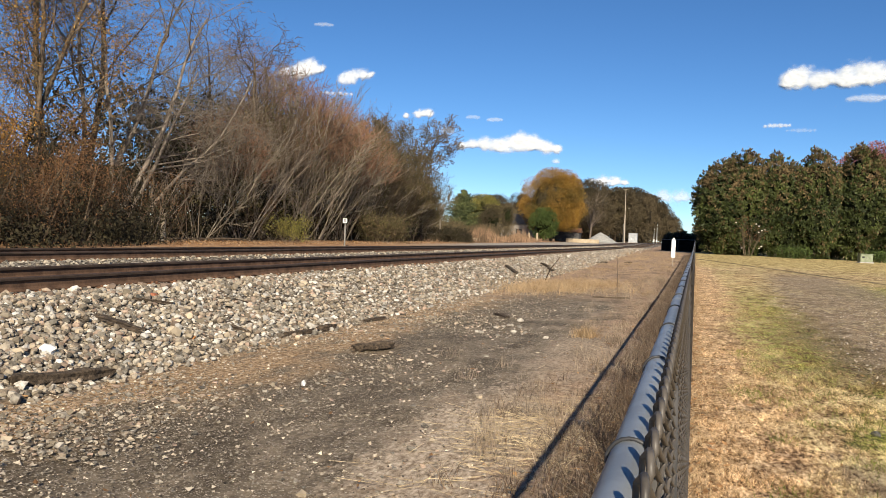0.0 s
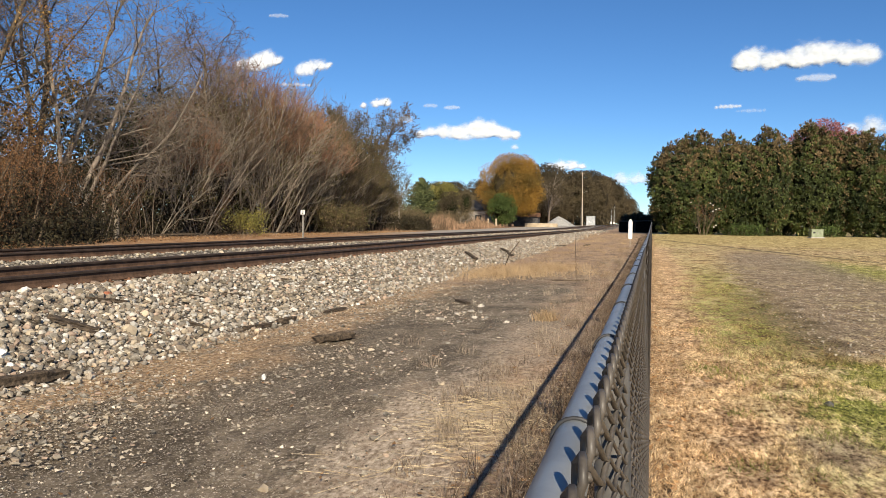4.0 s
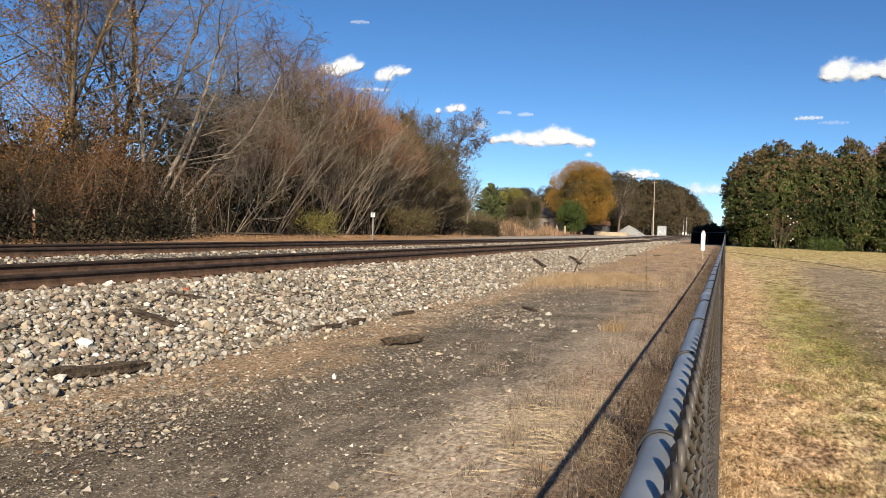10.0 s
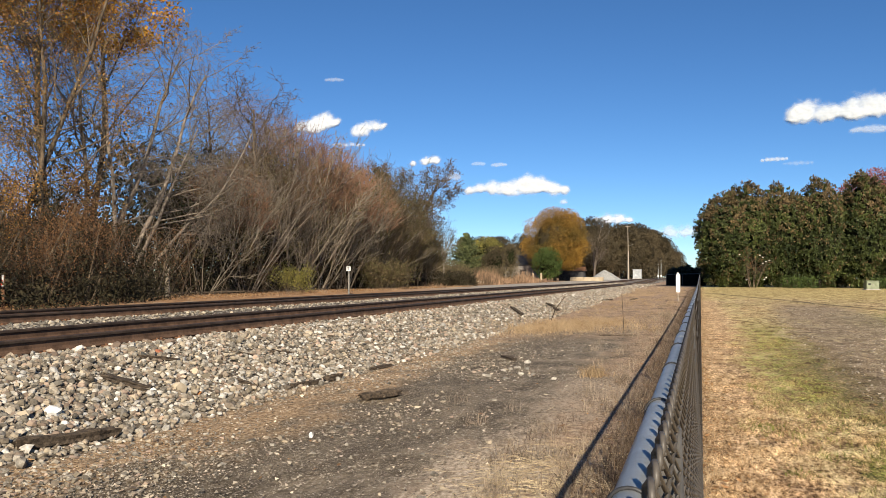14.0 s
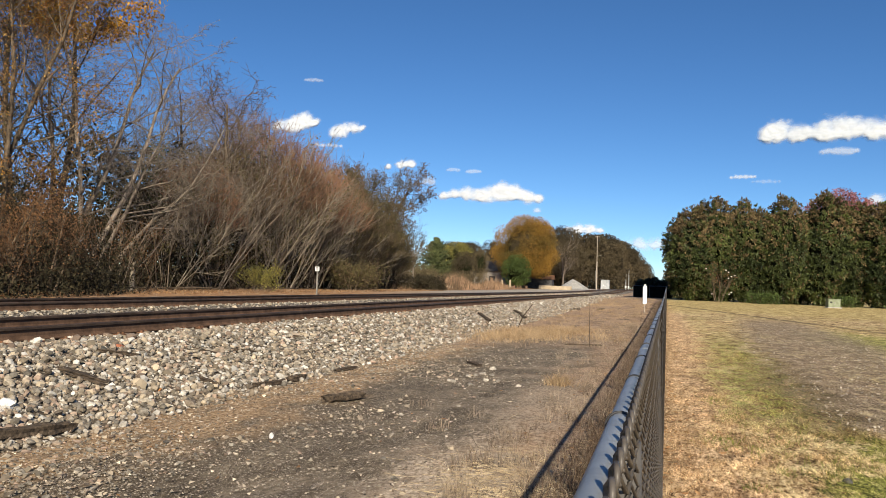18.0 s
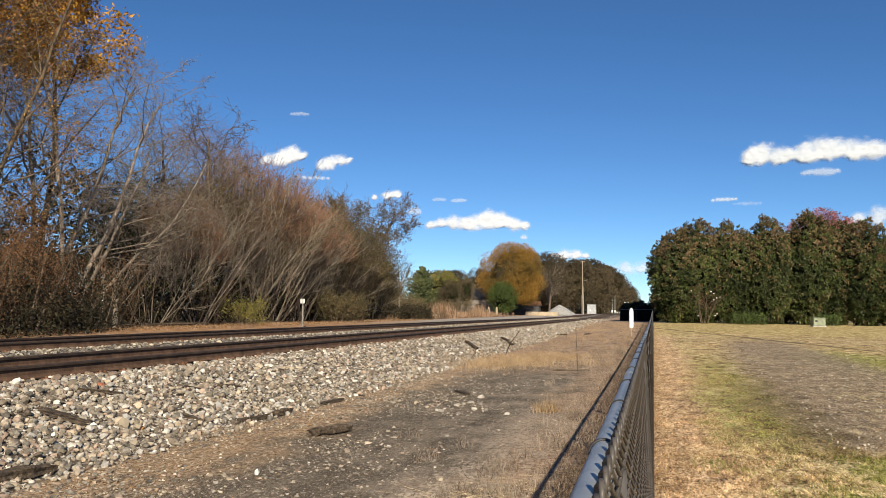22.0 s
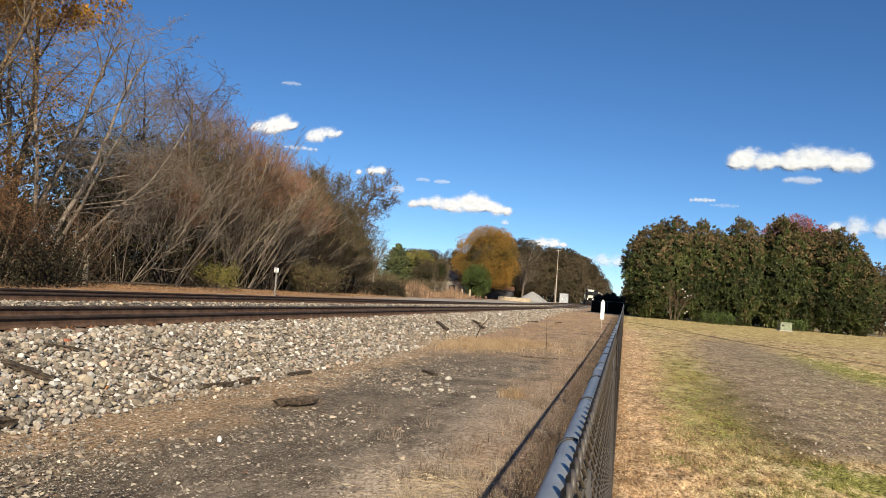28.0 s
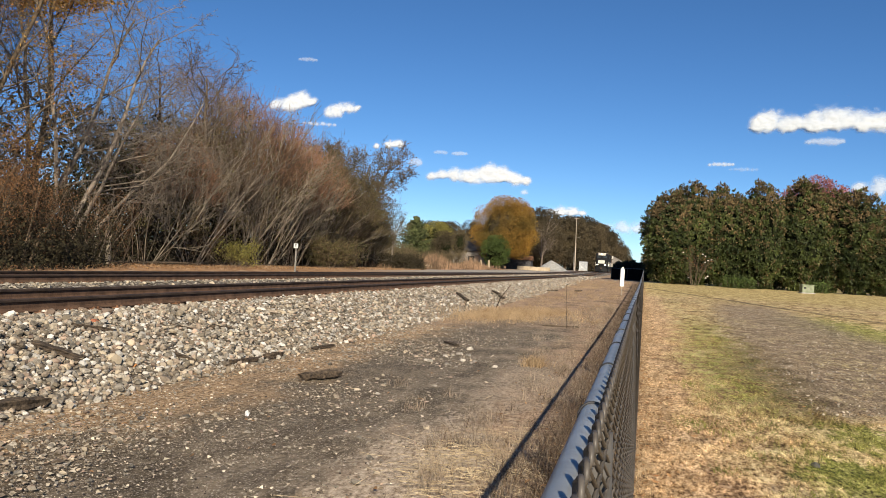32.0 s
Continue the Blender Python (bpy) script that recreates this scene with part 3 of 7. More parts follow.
def polys(name, verts, size, material, smooth=False):
    """A mesh of loose polygons, each of `size` corners, from an array of corners (count * size, 3)."""
    verts = np.ascontiguousarray(verts, dtype=np.float32).reshape(-1, 3)
    return indexed(name, verts, np.arange(len(verts)).reshape(-1, size), material, smooth)


def indexed(name, verts, faces, material, smooth=False):
    verts, faces = np.ascontiguousarray(verts, dtype=np.float32), np.ascontiguousarray(faces, dtype=np.int32)
    me = bpy.data.meshes.new(name)
    me.vertices.add(len(verts))
    me.vertices.foreach_set("co", verts.ravel())
    count, size = faces.shape
    me.loops.add(count * size)
    me.loops.foreach_set("vertex_index", faces.ravel())
    me.polygons.add(count)
    me.polygons.foreach_set("loop_start", np.arange(count, dtype=np.int32) * size)
    me.polygons.foreach_set("use_smooth", np.full(count, smooth, dtype=bool))
    me.materials.append(material)
    me.update(calc_edges=True)
    me.validate()
    return me


def part(name, shape, material, parent=None, label="", smooth=False):
    """One mesh object, under a thing or part where a parent is given."""
    me = shape.mesh(name, material, smooth) if isinstance(shape, Shape) else shape
    ob = new(name, me)
    if parent is not None:
        ob.parent = parent
    return tagged(ob, label) if label else ob


def thing(name, m, label, category, group="", kind=""):
    ob = new(name)
    ob.empty_display_size = 0.2
    ob.matrix_world = m
    return tagged(ob, label, category, group, kind)


# ---------------------------------------------------------------- lie of the land
def smooth01(v, lo, hi):
    t = np.clip((np.asarray(v, float) - lo) / (hi - lo), 0, 1)
    return t * t * (3 - 2 * t)


RAIL_Z = 0.69          # top of the rails
BED_Z = 0.485          # top of the ballast
NEAR_RAILS, FAR_RAILS = (-7.43, -8.865), (-12.3, -13.735)


def bend(y):
    """The line swings a little to the left and climbs far off: shift in x and in z."""
    k = smooth01(y, 105, 215)
    return -2.0 * k, 0.42 * k


def ballast_toe(y):
    return -4.85 - 1.35 * smooth01(y, 30, 105)


def land(x, y):
    """Height of the ground."""
    x, y = np.asarray(x, float), np.asarray(y, float)
    rise = 0.50 * smooth01(y, 12, 95) + 0.35 * smooth01(y, 95, 200)
    toe = ballast_toe(y)
    swing, climb = bend(y)
    bed = BED_Z + climb + 0.13 * np.exp(-((x - swing + 10.58) / 0.85) ** 2)
    slope = np.clip((toe - x) / 1.65, 0, 1)
    z = np.where(x > -10, np.maximum(rise * (1 - slope) + bed * slope, 0), bed)
    far = 0.60 + 0.35 * smooth01(y, 60, 180)
    k = smooth01(-x, 15.2, 17.5)
    z = z * (1 - k) + far * k
    return z + 0.6 * smooth01(-x, 24, 60) * smooth01(y, 40, 110)


def rest(x, y):
    return float(land(x, y))


def build_ground():
    xs = np.unique(np.concatenate([np.arange(-26, -16, 0.8), np.arange(-16, 6, 0.2), np.arange(6, 30, 1.0), -np.geomspace(26, 3000, 22), np.geomspace(30, 3000, 22)]))
    ys = np.unique(np.concatenate([np.arange(-10, 40, 0.25), np.arange(40, 120, 2.0), np.geomspace(120, 4500, 26), -np.geomspace(10, 1500, 16)]))
    gx, gy = np.meshgrid(xs, ys)
    gz = land(gx, gy)
    near = np.exp(-((gx + 2) / 25) ** 2 - ((gy - 10) / 40) ** 2)
    rng = np.random.default_rng(3)
    lump = np.zeros_like(gz)
    for f, a in ((0.7, 0.03), (1.9, 0.018), (4.3, 0.008)):
        p = rng.uniform(0, 6.28, 4)
        lump += a * np.sin(gx * f + p[0] + 1.3 * np.sin(gy * f * 0.6 + p[1])) * np.sin(gy * f * 0.9 + p[2])
    gz = gz + 0.4 * lump * near * (1 - smooth01(-gx, 4.0, 4.8))
    w = len(xs)
    k = np.arange(len(xs) * len(ys)).reshape(len(ys), w)
    faces = np.stack([k[:-1, :-1], k[:-1, 1:], k[1:, 1:], k[1:, :-1]], -1).reshape(-1, 4)
    me = indexed("ground", np.stack([gx, gy, gz], -1).reshape(-1, 3), faces, GROUND, True)
    return tagged(new("ground", me), "cindery soil, ballast bank and dormant lawn either side of the fence", "ground", kind="structure")


ground = build_ground()


# ---------------------------------------------------------------- railway tracks
def rail_shapes(ys, swings):
    """Foot and web; head."""
    body, head = Shape(), Shape()
    prof = [(-0.068, 0), (0.068, 0), (0.068, 0.012), (0.02, 0.028), (0.009, 0.05), (0.009, 0.122), (-0.009, 0.122), (-0.009, 0.05), (-0.02, 0.028), (-0.068, 0.012)]
    top = [(-0.012, 0.118), (0.012, 0.118), (0.035, 0.130), (0.036, 0.155), (0.028, 0.165), (0.012, 0.168), (-0.012, 0.168), (-0.028, 0.165), (-0.036, 0.155), (-0.035, 0.130)]
    for sh, p in ((body, prof), (head, top)):
        n = len(p)
        last = n * (len(ys) - 1)
        sides = [[n * j + k, n * j + (k + 1) % n, n * j + n + (k + 1) % n, n * j + n + k] for j in range(len(ys) - 1) for k in range(n)]
        sh.add([(x + swings * float(bend(y)[0]), y, z + float(bend(y)[1])) for y in ys for x, z in p], sides + [list(range(n))[::-1], list(range(last, last + n))])
    return body, head


def build_track(name, rails, label, ties, swings):
    mid = sum(rails) / 2
    track = thing(name, pose(mid, 0, 0), label, "railway track", "parallel tracks")
    for x in rails:
        body, head = rail_shapes([-60, 60] + list(range(105, 220, 10)) + [900], swings)
        r = part("rail", body, RAIL_RUST, track, "rust-brown steel rail")
        r.location = (x - mid, 0, RAIL_Z - 0.168)
        part("rail_head", head, RAIL_HEAD, r, "dark worn running surface")
    tie = Shape().box((0, 0, 0), (2.6, 0.23, 0.18), 0.012).mesh("tie", TIE_WOOD)
    plate = Shape().box((0, 0, 0), (0.34, 0.19, 0.018), 0.004)
    for dx in (-0.11, 0.11):
        for dy in (-0.05, 0.05):
            plate.box((dx, dy, 0.018), (0.03, 0.022, 0.028), 0.004)
    plate = plate.mesh("tie_plate", PLATE)
    rng = random.Random(5)
    rest_ties = Shape()
    for k in range(int((400 + 20) / 0.53)):
        y = -20 + 0.53 * k + rng.uniform(-0.03, 0.03)
        if k < ties:
            t = part("tie", tie, TIE_WOOD, track)
            t.location = (rng.uniform(-0.06, 0.06), y, RAIL_Z - 0.168 - 0.018 - 0.092)
            t.rotation_euler = (0, 0, rng.uniform(-0.02, 0.02))
            for x in rails:
                p = part("tie_plate", plate, PLATE, track)
                p.location = (x - mid, y, RAIL_Z - 0.168 - 0.009)
        else:
            swing, climb = bend(y)
            rest_ties.box((swings * float(swing), y, RAIL_Z + float(climb) - 0.168 - 0.018 - 0.092), (2.6, 0.23, 0.18))
    tagged(part("far_ties", rest_ties, TIE_WOOD, track, "weathered ties farther down the line"), kind="stuff")
    return track


near_track = build_track("railway_track", NEAR_RAILS, "rusty steel rails spiked to dark timber ties on pale ballast", 120, 1.0)
far_track = build_track("railway_track", FAR_RAILS, "second rusty track beyond the first, half sunk in ballast", 120, 0.3)

# ---------------------------------------------------------------- chain-link fence
RAIL_TOP = 1.22
LEAN = 0.046           # the foot of the fence stands out towards the lawn


def fence_z(y):
    return RAIL_TOP + rest(0.3, y)


def build_fence():
    f = thing("chain_link_fence", pose(0.037, 0, 0), "waist-high dark chain-link fence with a blue-grey top rail beside the lawn", "fence")
    ys = [-16 + 1.0 * k for k in range(30)] + [14 + 3.0 * k for k in range(29)] + [100]
    part("top_rail", Shape().tube([(0, y, fence_z(y)) for y in ys], 0.0210, 20), GALV, f, "blue-grey painted pipe rail", True)
    sleeve = Shape().tube([(0, -0.08, 0), (0, -0.075, 0), (0, 0.075, 0), (0, 0.08, 0)], [0.0215, 0.0230, 0.0230, 0.0215], 20).mesh("sleeve", GALV, True)
    for y in (-3.1, 3.0, 9.3, 15.6, 21.9, 28.2):
        s = part("rail_sleeve", sleeve, GALV, f)
        s.location = (0, y, fence_z(y))
    post = Shape().tube([(LEAN, 0, -1.25), (0.004, 0, -0.025)], 0.030, 14)
    post.lathe([(0.029, -0.075), (0.031, -0.06), (0.031, -0.03), (0.024, -0.012), (0.012, 0.0)], 14)
    post = post.mesh("post", POST_GREY, True)
    loop = Shape().tube([(0.0222 * math.cos(a), 0, 0.0222 * math.sin(a)) for a in np.linspace(0, 2 * math.pi, 17)], 0.0028, 6).mesh("loop", WIRE_TIE, True)
    for k in range(-5, 32):
        y = 4.44 + 3.05 * k
        p = part("post", post, POST_GREY, f)
        p.location = (0, y, fence_z(y))
        q = part("post_loop", loop, WIRE_TIE, p)
        q.scale = (1, 2, 1)
    # twisted ties that hold the fabric to the rail
    tie = Shape().tube([(0.0228 * math.cos(a) + 0.0, 0.004 * math.sin(a * 0.5), 0.0228 * math.sin(a)) for a in np.linspace(-0.9, 3.9, 16)], 0.0021, 6).mesh("wire_tie", WIRE_TIE, True)
    for k in range(-6, 60):
        y = 0.78 + 0.605 * k
        t = part("wire_tie", tie, WIRE_TIE, f)
        t.location, t.rotation_euler = (0, y, fence_z(y)), (0, 0, 0.25 * math.sin(k * 2.1))
    # woven wire: each picket zigzags from top to bottom and hooks into its neighbours
    pitch, top, bottom = 0.0715, 0.049, -1.19
    steps = 34
    rise = (top - 0.02 - bottom) / steps

    def picket(y, z0, parity, sides, sh):
        pts = []
        for k in range(steps + 1):
            side = 1 if (k + parity) % 2 else -1
            z = bottom + k * rise
            x = 0.0245 + LEAN * (top - z) / (top - bottom) + side * 0.0025
            pts.append((x, y + side * pitch * 0.5, z + z0))
        if sides > 4:
            # rounded bends
            fine = []
            for k, p in enumerate(pts):
                if 0 < k < steps:
                    a, b = Vector(pts[k - 1]), Vector(pts[k + 1])
                    c = Vector(p)
                    fine += [c.lerp(a, 0.14), c + Vector((0.002 if k % 2 else -0.002, 0, 0)), c.lerp(b, 0.14)]
                else:
                    fine.append(Vector(p))
            e, side = fine[-1], (1 if (steps + parity) % 2 else -1)
            fine += [e + Vector((0.003, side * 0.003, 0.010)), e + Vector((0.002, -side * 0.003, 0.020)), e + Vector((0.001, -side * 0.012, 0.023)), e + Vector((-0.004, -side * 0.026, 0.014)), e + Vector((-0.004, -side * 0.026, 0.0)), e + Vector((-0.001, -side * 0.012, -0.010)), e + Vector((0.001, -side * 0.004, -0.012))]
            sh.tube(fine, [0.0026] * (len(fine) - 9) + [0.0034] * 9, sides)
            return
        sh.tube(pts, 0.0029, sides, cap=False)

    near, far = Shape(), Shape()
    for k in range(int((6.0 + 3.5) / pitch)):
        y = -3.5 + k * pitch
        picket(y, fence_z(y), 0, 6, near)
    for k in range(int((40 - 6.0) / pitch)):
        y = 6.0 + k * pitch
        picket(y, fence_z(y), 0, 3, far)
    part("woven_mesh", near, VINYL, f, "dark coated diamond mesh with knuckled top edge", True)
    tagged(part("far_woven_mesh", far, VINYL, f, "dark diamond mesh running into the distance"), kind="stuff")
    sparse = Shape()
    for k in range(int((100 - 40) / 0.143)):
        y = 40 + k * 0.143
        picket(y, fence_z(y), 0, 3, sparse)
    tagged(part("distant_mesh", sparse, VINYL, f, "distant dark mesh"), kind="stuff")
    part("bottom_wire", Shape().tube([(LEAN + 0.028, y, fence_z(y) - 1.185) for y in ys], 0.003, 5), VINYL, f)
    return f


fence = build_fence()

# ---------------------------------------------------------------- stones
CHIP_V = np.array([(x, y, z) for x in (-0.8, 0.8) for y in (-0.8, 0.8) for z in (-0.8, 0.8)], float)
CHIP_F = np.array([(0, 1, 3), (0, 3, 2), (4, 6, 7), (4, 7, 5), (0, 4, 5), (0, 5, 1), (2, 3, 7), (2, 7, 6), (0, 2, 6), (0, 6, 4), (1, 5, 7), (1, 7, 3)])


def turns(rng, count):
    q = rng.normal(size=(count, 4))
    q /= np.linalg.norm(q, axis=1)[:, None]
    w, x, y, z = q.T
    return np.stack([np.stack([1 - 2 * (y * y + z * z), 2 * (x * y - w * z), 2 * (x * z + w * y)], -1),
                     np.stack([2 * (x * y + w * z), 1 - 2 * (x * x + z * z), 2 * (y * z - w * x)], -1),
                     np.stack([2 * (x * z - w * y), 2 * (y * z + w * x), 1 - 2 * (x * x + y * y)], -1)], 1)


WEDGE_V = np.array([(-0.9, -0.8, -0.5), (1.0, -0.6, -0.5), (0.0, 1.0, -0.5), (0.1, 0.0, 0.9)], float)
WEDGE_F = np.array([(0, 2, 1), (0, 1, 3), (1, 2, 3), (2, 0, 3)])


ICO_T = (1 + 5 ** 0.5) / 2
ICO_V = np.array([np.roll((0, s, t * ICO_T), k) for k in range(3) for s in (-1, 1) for t in (-1, 1)], float) / 1.9


def ico_faces():
    """The twenty triangles of the twelve corners, turned outwards."""
    d = np.linalg.norm(ICO_V[:, None] - ICO_V[None], axis=2)
    near = (d > 0.1) & (d < 1.1 * d[d > 0.1].min())
    out = []
    for i in range(12):
        for j in range(i + 1, 12):
            for k in range(j + 1, 12):
                if near[i, j] and near[j, k] and near[i, k]:
                    turn = np.dot(np.cross(ICO_V[j] - ICO_V[i], ICO_V[k] - ICO_V[i]), ICO_V[i])
                    out.append((i, j, k) if turn > 0 else (i, k, j))
    return np.array(out)


ICO_F = ico_faces()


def stone_cloud(name, rng, places, sizes, material, parent, label, squash=0.75, form="chip"):
    """Many broken stones in one mesh; form: crumb (four-sided), chip (six-sided) or lump (twenty-sided, knocked out of round)."""
    count = len(places)
    base, tri = {"crumb": (WEDGE_V, WEDGE_F), "chip": (CHIP_V, CHIP_F), "lump": (ICO_V, ICO_F)}[form]
    k = len(base)
    if form == "crumb":
        v = base[None] * rng.uniform(0.6, 1.3, (count, k, 3))
    elif form == "chip":
        v = base[None] * rng.uniform(0.35, 1.3, (count, k, 3)) * rng.uniform(0.55, 1.35, (count, 1, 3))
    else:
        # each lump is cut flat on a few sides
        v = base[None] * rng.uniform(0.82, 1.12, (count, k, 1)) * rng.uniform(0.62, 1.25, (count, 1, 3))
        for cut in range(3):
            d = rng.normal(size=(count, 1, 3))
            d /= np.linalg.norm(d, axis=2)[..., None]
            over = np.maximum((v * d).sum(2) - rng.uniform(0.42, 0.75, (count, 1)), 0)
            v = v - d * over[..., None]
    v = np.einsum("nij,nkj->nki", turns(rng, count), v)
    v[:, :, 2] *= squash
    v = v * sizes[:, None, None] + places[:, None]
    faces = (tri[None] + k * np.arange(count)[:, None, None]).reshape(-1, 3)
    ob = new(name, indexed(name, v.reshape(-1, 3), faces, material))
    ob.parent = parent
    return tagged(ob, label, kind="stuff")


def scatter_band(rng, count, y0, y1, x0, x1, power=1.6):
    y = y0 + (y1 - y0) * rng.uniform(0, 1, count) ** power
    return rng.uniform(x0, x1, count), y


def build_stones():
    rng = np.random.default_rng(11)
    # bank of the near track
    x, y = scatter_band(rng, 70000, 2.0, 110, -7.35, -4.6, 2.1)
    toe = ballast_toe(y)
    keep = (x < toe + np.where(rng.uniform(size=len(x)) < 0.12, rng.exponential(0.55, len(x)), rng.exponential(0.14, len(x))) - 0.05)
    x, y = x[keep], y[keep]
    s = (rng.gamma(6.0, 0.0042, len(x)).clip(0.012, 0.05) + 0.0006 * np.maximum(y - 25, 0)) * np.where(rng.uniform(size=len(x)) > 0.95, 1.35, 1)
    p = np.stack([x, y, land(x, y) + s * rng.uniform(-0.1, 0.9, len(x))], -1)
    k = rng.uniform(size=len(x))
    for name, lo, hi, material, label in (("ballast_stones", 0, 0.56, STONE, "pale grey and buff crushed ballast"), ("brown_ballast_stones", 0.56, 0.83, STONE_BROWN, "brown and reddish stones in the ballast"), ("white_ballast_stones", 0.83, 1, STONE_WHITE, "whitish stones in the ballast")):
        m = (k >= lo) & (k < hi) & (y < 13)
        stone_cloud(name, rng, p[m], s[m] * 1.12, material, ground, label, 0.8, "lump")
        m = (k >= lo) & (k < hi) & (y >= 13) & (y < 22)
        stone_cloud("mid_" + name, rng, p[m], s[m], material, ground, label)
        m = (k >= lo) & (k < hi) & (y >= 22)
        stone_cloud("far_" + name, rng, p[m], s[m] * 1.1, material, ground, label, 0.75, "crumb")
    # between the rails and between the tracks
    x, y = scatter_band(rng, 20000, 3.0, 120, -15.6, -7.5, 1.5)
    clear = np.ones(len(x), bool)
    for r in NEAR_RAILS + FAR_RAILS:
        clear &= np.abs(x - r) > 0.1
    x, y = x[clear], y[clear]
    s = rng.uniform(0.022, 0.045, len(x)) + 0.0006 * np.maximum(y - 30, 0)
    p = np.stack([x, y, land(x, y) + s * rng.uniform(-0.2, 0.6, len(x))], -1)
    stone_cloud("track_bed_stones", rng, p, s, STONE, ground, "buff ballast lying between the rails and ties")
    # grit strewn over the soil
    x, y = scatter_band(rng, 72000, 2.0, 28, -5.0, -0.5, 1.6)
    s = rng.gamma(1.6, 0.0036, len(x)).clip(0.003, 0.028)
    keep = rng.uniform(size=len(x)) < np.clip((-0.4 - x) / 3.0, 0.15, 1)
    x, y, s = x[keep], y[keep], s[keep]
    p = np.stack([x, y, land(x, y) + s * 0.2], -1)
    k = rng.uniform(size=len(x)) < 0.68
    stone_cloud("soil_grit", rng, p[k], s[k], GRIT, ground, "pale grit and pebbles strewn on dark soil", 0.6, "crumb")
    stone_cloud("cinder_grit", rng, p[~k], s[~k] * 0.75, DARK_GRIT, ground, "dark cinders strewn on the soil", 0.6, "crumb")
    # loose stones strewn over the soil, thickest beside the bank
    loose = np.random.default_rng(77)
    y = 4.0 + 22 * loose.uniform(0, 1, 11000) ** 1.6
    x = -4.7 + loose.gamma(1.5, 0.75, len(y))
    drift = np.sin(1.9 * x + 0.7 * y) + np.sin(0.9 * y - 2.3 * x + 1.0) + loose.normal(0, 0.7, len(y))
    keep = (x < -1.3) & (drift > -0.1)
    x, y = x[keep], y[keep]
    s = loose.gamma(2.6, 0.0042, len(x)).clip(0.005, 0.03)
    p = np.stack([x, y, land(x, y) + s * 0.3], -1)
    k = loose.uniform(size=len(x)) < 0.6
    stone_cloud("loose_stones", loose, p[k], s[k], STONE, ground, "loose buff stones strewn over the soil", 0.6)
    stone_cloud("loose_brown_stones", loose, p[~k], s[~k], STONE_BROWN, ground, "loose brown stones strewn over the soil", 0.6)
    x, y = scatter_band(rng, 7000, 10, 40, 1.5, 6.5, 1.3)
    keep = (x > 2.0 + 0.0014 * (y - 11) ** 2) & (x < 6.2)
    x, y = x[keep], y[keep]
    s = rng.gamma(2.0, 0.0038, len(x)).clip(0.003, 0.018)
    stone_cloud("lawn_gravel", rng, np.stack([x, y, land(x, y) + s * 0.3], -1), s, GRIT, ground, "gravel showing in the worn lawn")
    # single stones, the nearest of the bank
    shapes = []
    for k in range(8):
        v = ICO_V * rng.uniform(0.8, 1.12, (12, 1)) * rng.uniform(0.65, 1.2, (1, 3))
        for cut in range(3):
            d = rng.normal(size=3)
            d /= np.linalg.norm(d)
            v = v - d * np.maximum(v @ d - rng.uniform(0.45, 0.75), 0)[:, None]
        shapes.append(indexed("stone", v * (1, 1, 0.8), ICO_F, STONE_ONE))
    for k in range(300):
        x, y = rng.uniform(-7.0, -4.6), 4.2 + 8 * rng.uniform() ** 1.3
        o = new("stone", shapes[k % 8])
        o.parent = ground
        s = rng.uniform(0.024, 0.048)
        o.location, o.scale = (x, y, rest(x, y) + s * 0.75), (s, s, s)
        o.rotation_euler = (rng.uniform(0, 6), rng.uniform(0, 6), rng.uniform(0, 6))


def boulder(name, x, y, size, material, label, category="stone", seed=1, squash=0.7):
    bm = bmesh.new()
    bmesh.ops.create_icosphere(bm, subdivisions=2, radius=1)
    for v in bm.verts:
        d = noise.noise(v.co * 1.3 + Vector((seed * 7.1, 0, 0))) * 0.45 + noise.noise(v.co * 3.1 + Vector((0, seed * 3.3, 0))) * 0.12
        v.co *= 1 + d
        v.co.x *= size[0]
        v.co.y *= size[1]
        v.co.z *= size[2]
    me = bpy.data.meshes.new(name)
    bm.to_mesh(me)
    bm.free()
    me.materials.append(material)
    ob = new(name, me)
    ob.location = (x, y, rest(x, y) + size[2] * 0.45)
    ob.rotation_euler = (0.2 * seed % 0.5, 0.1, seed * 1.7)
    return tagged(ob, label, category)


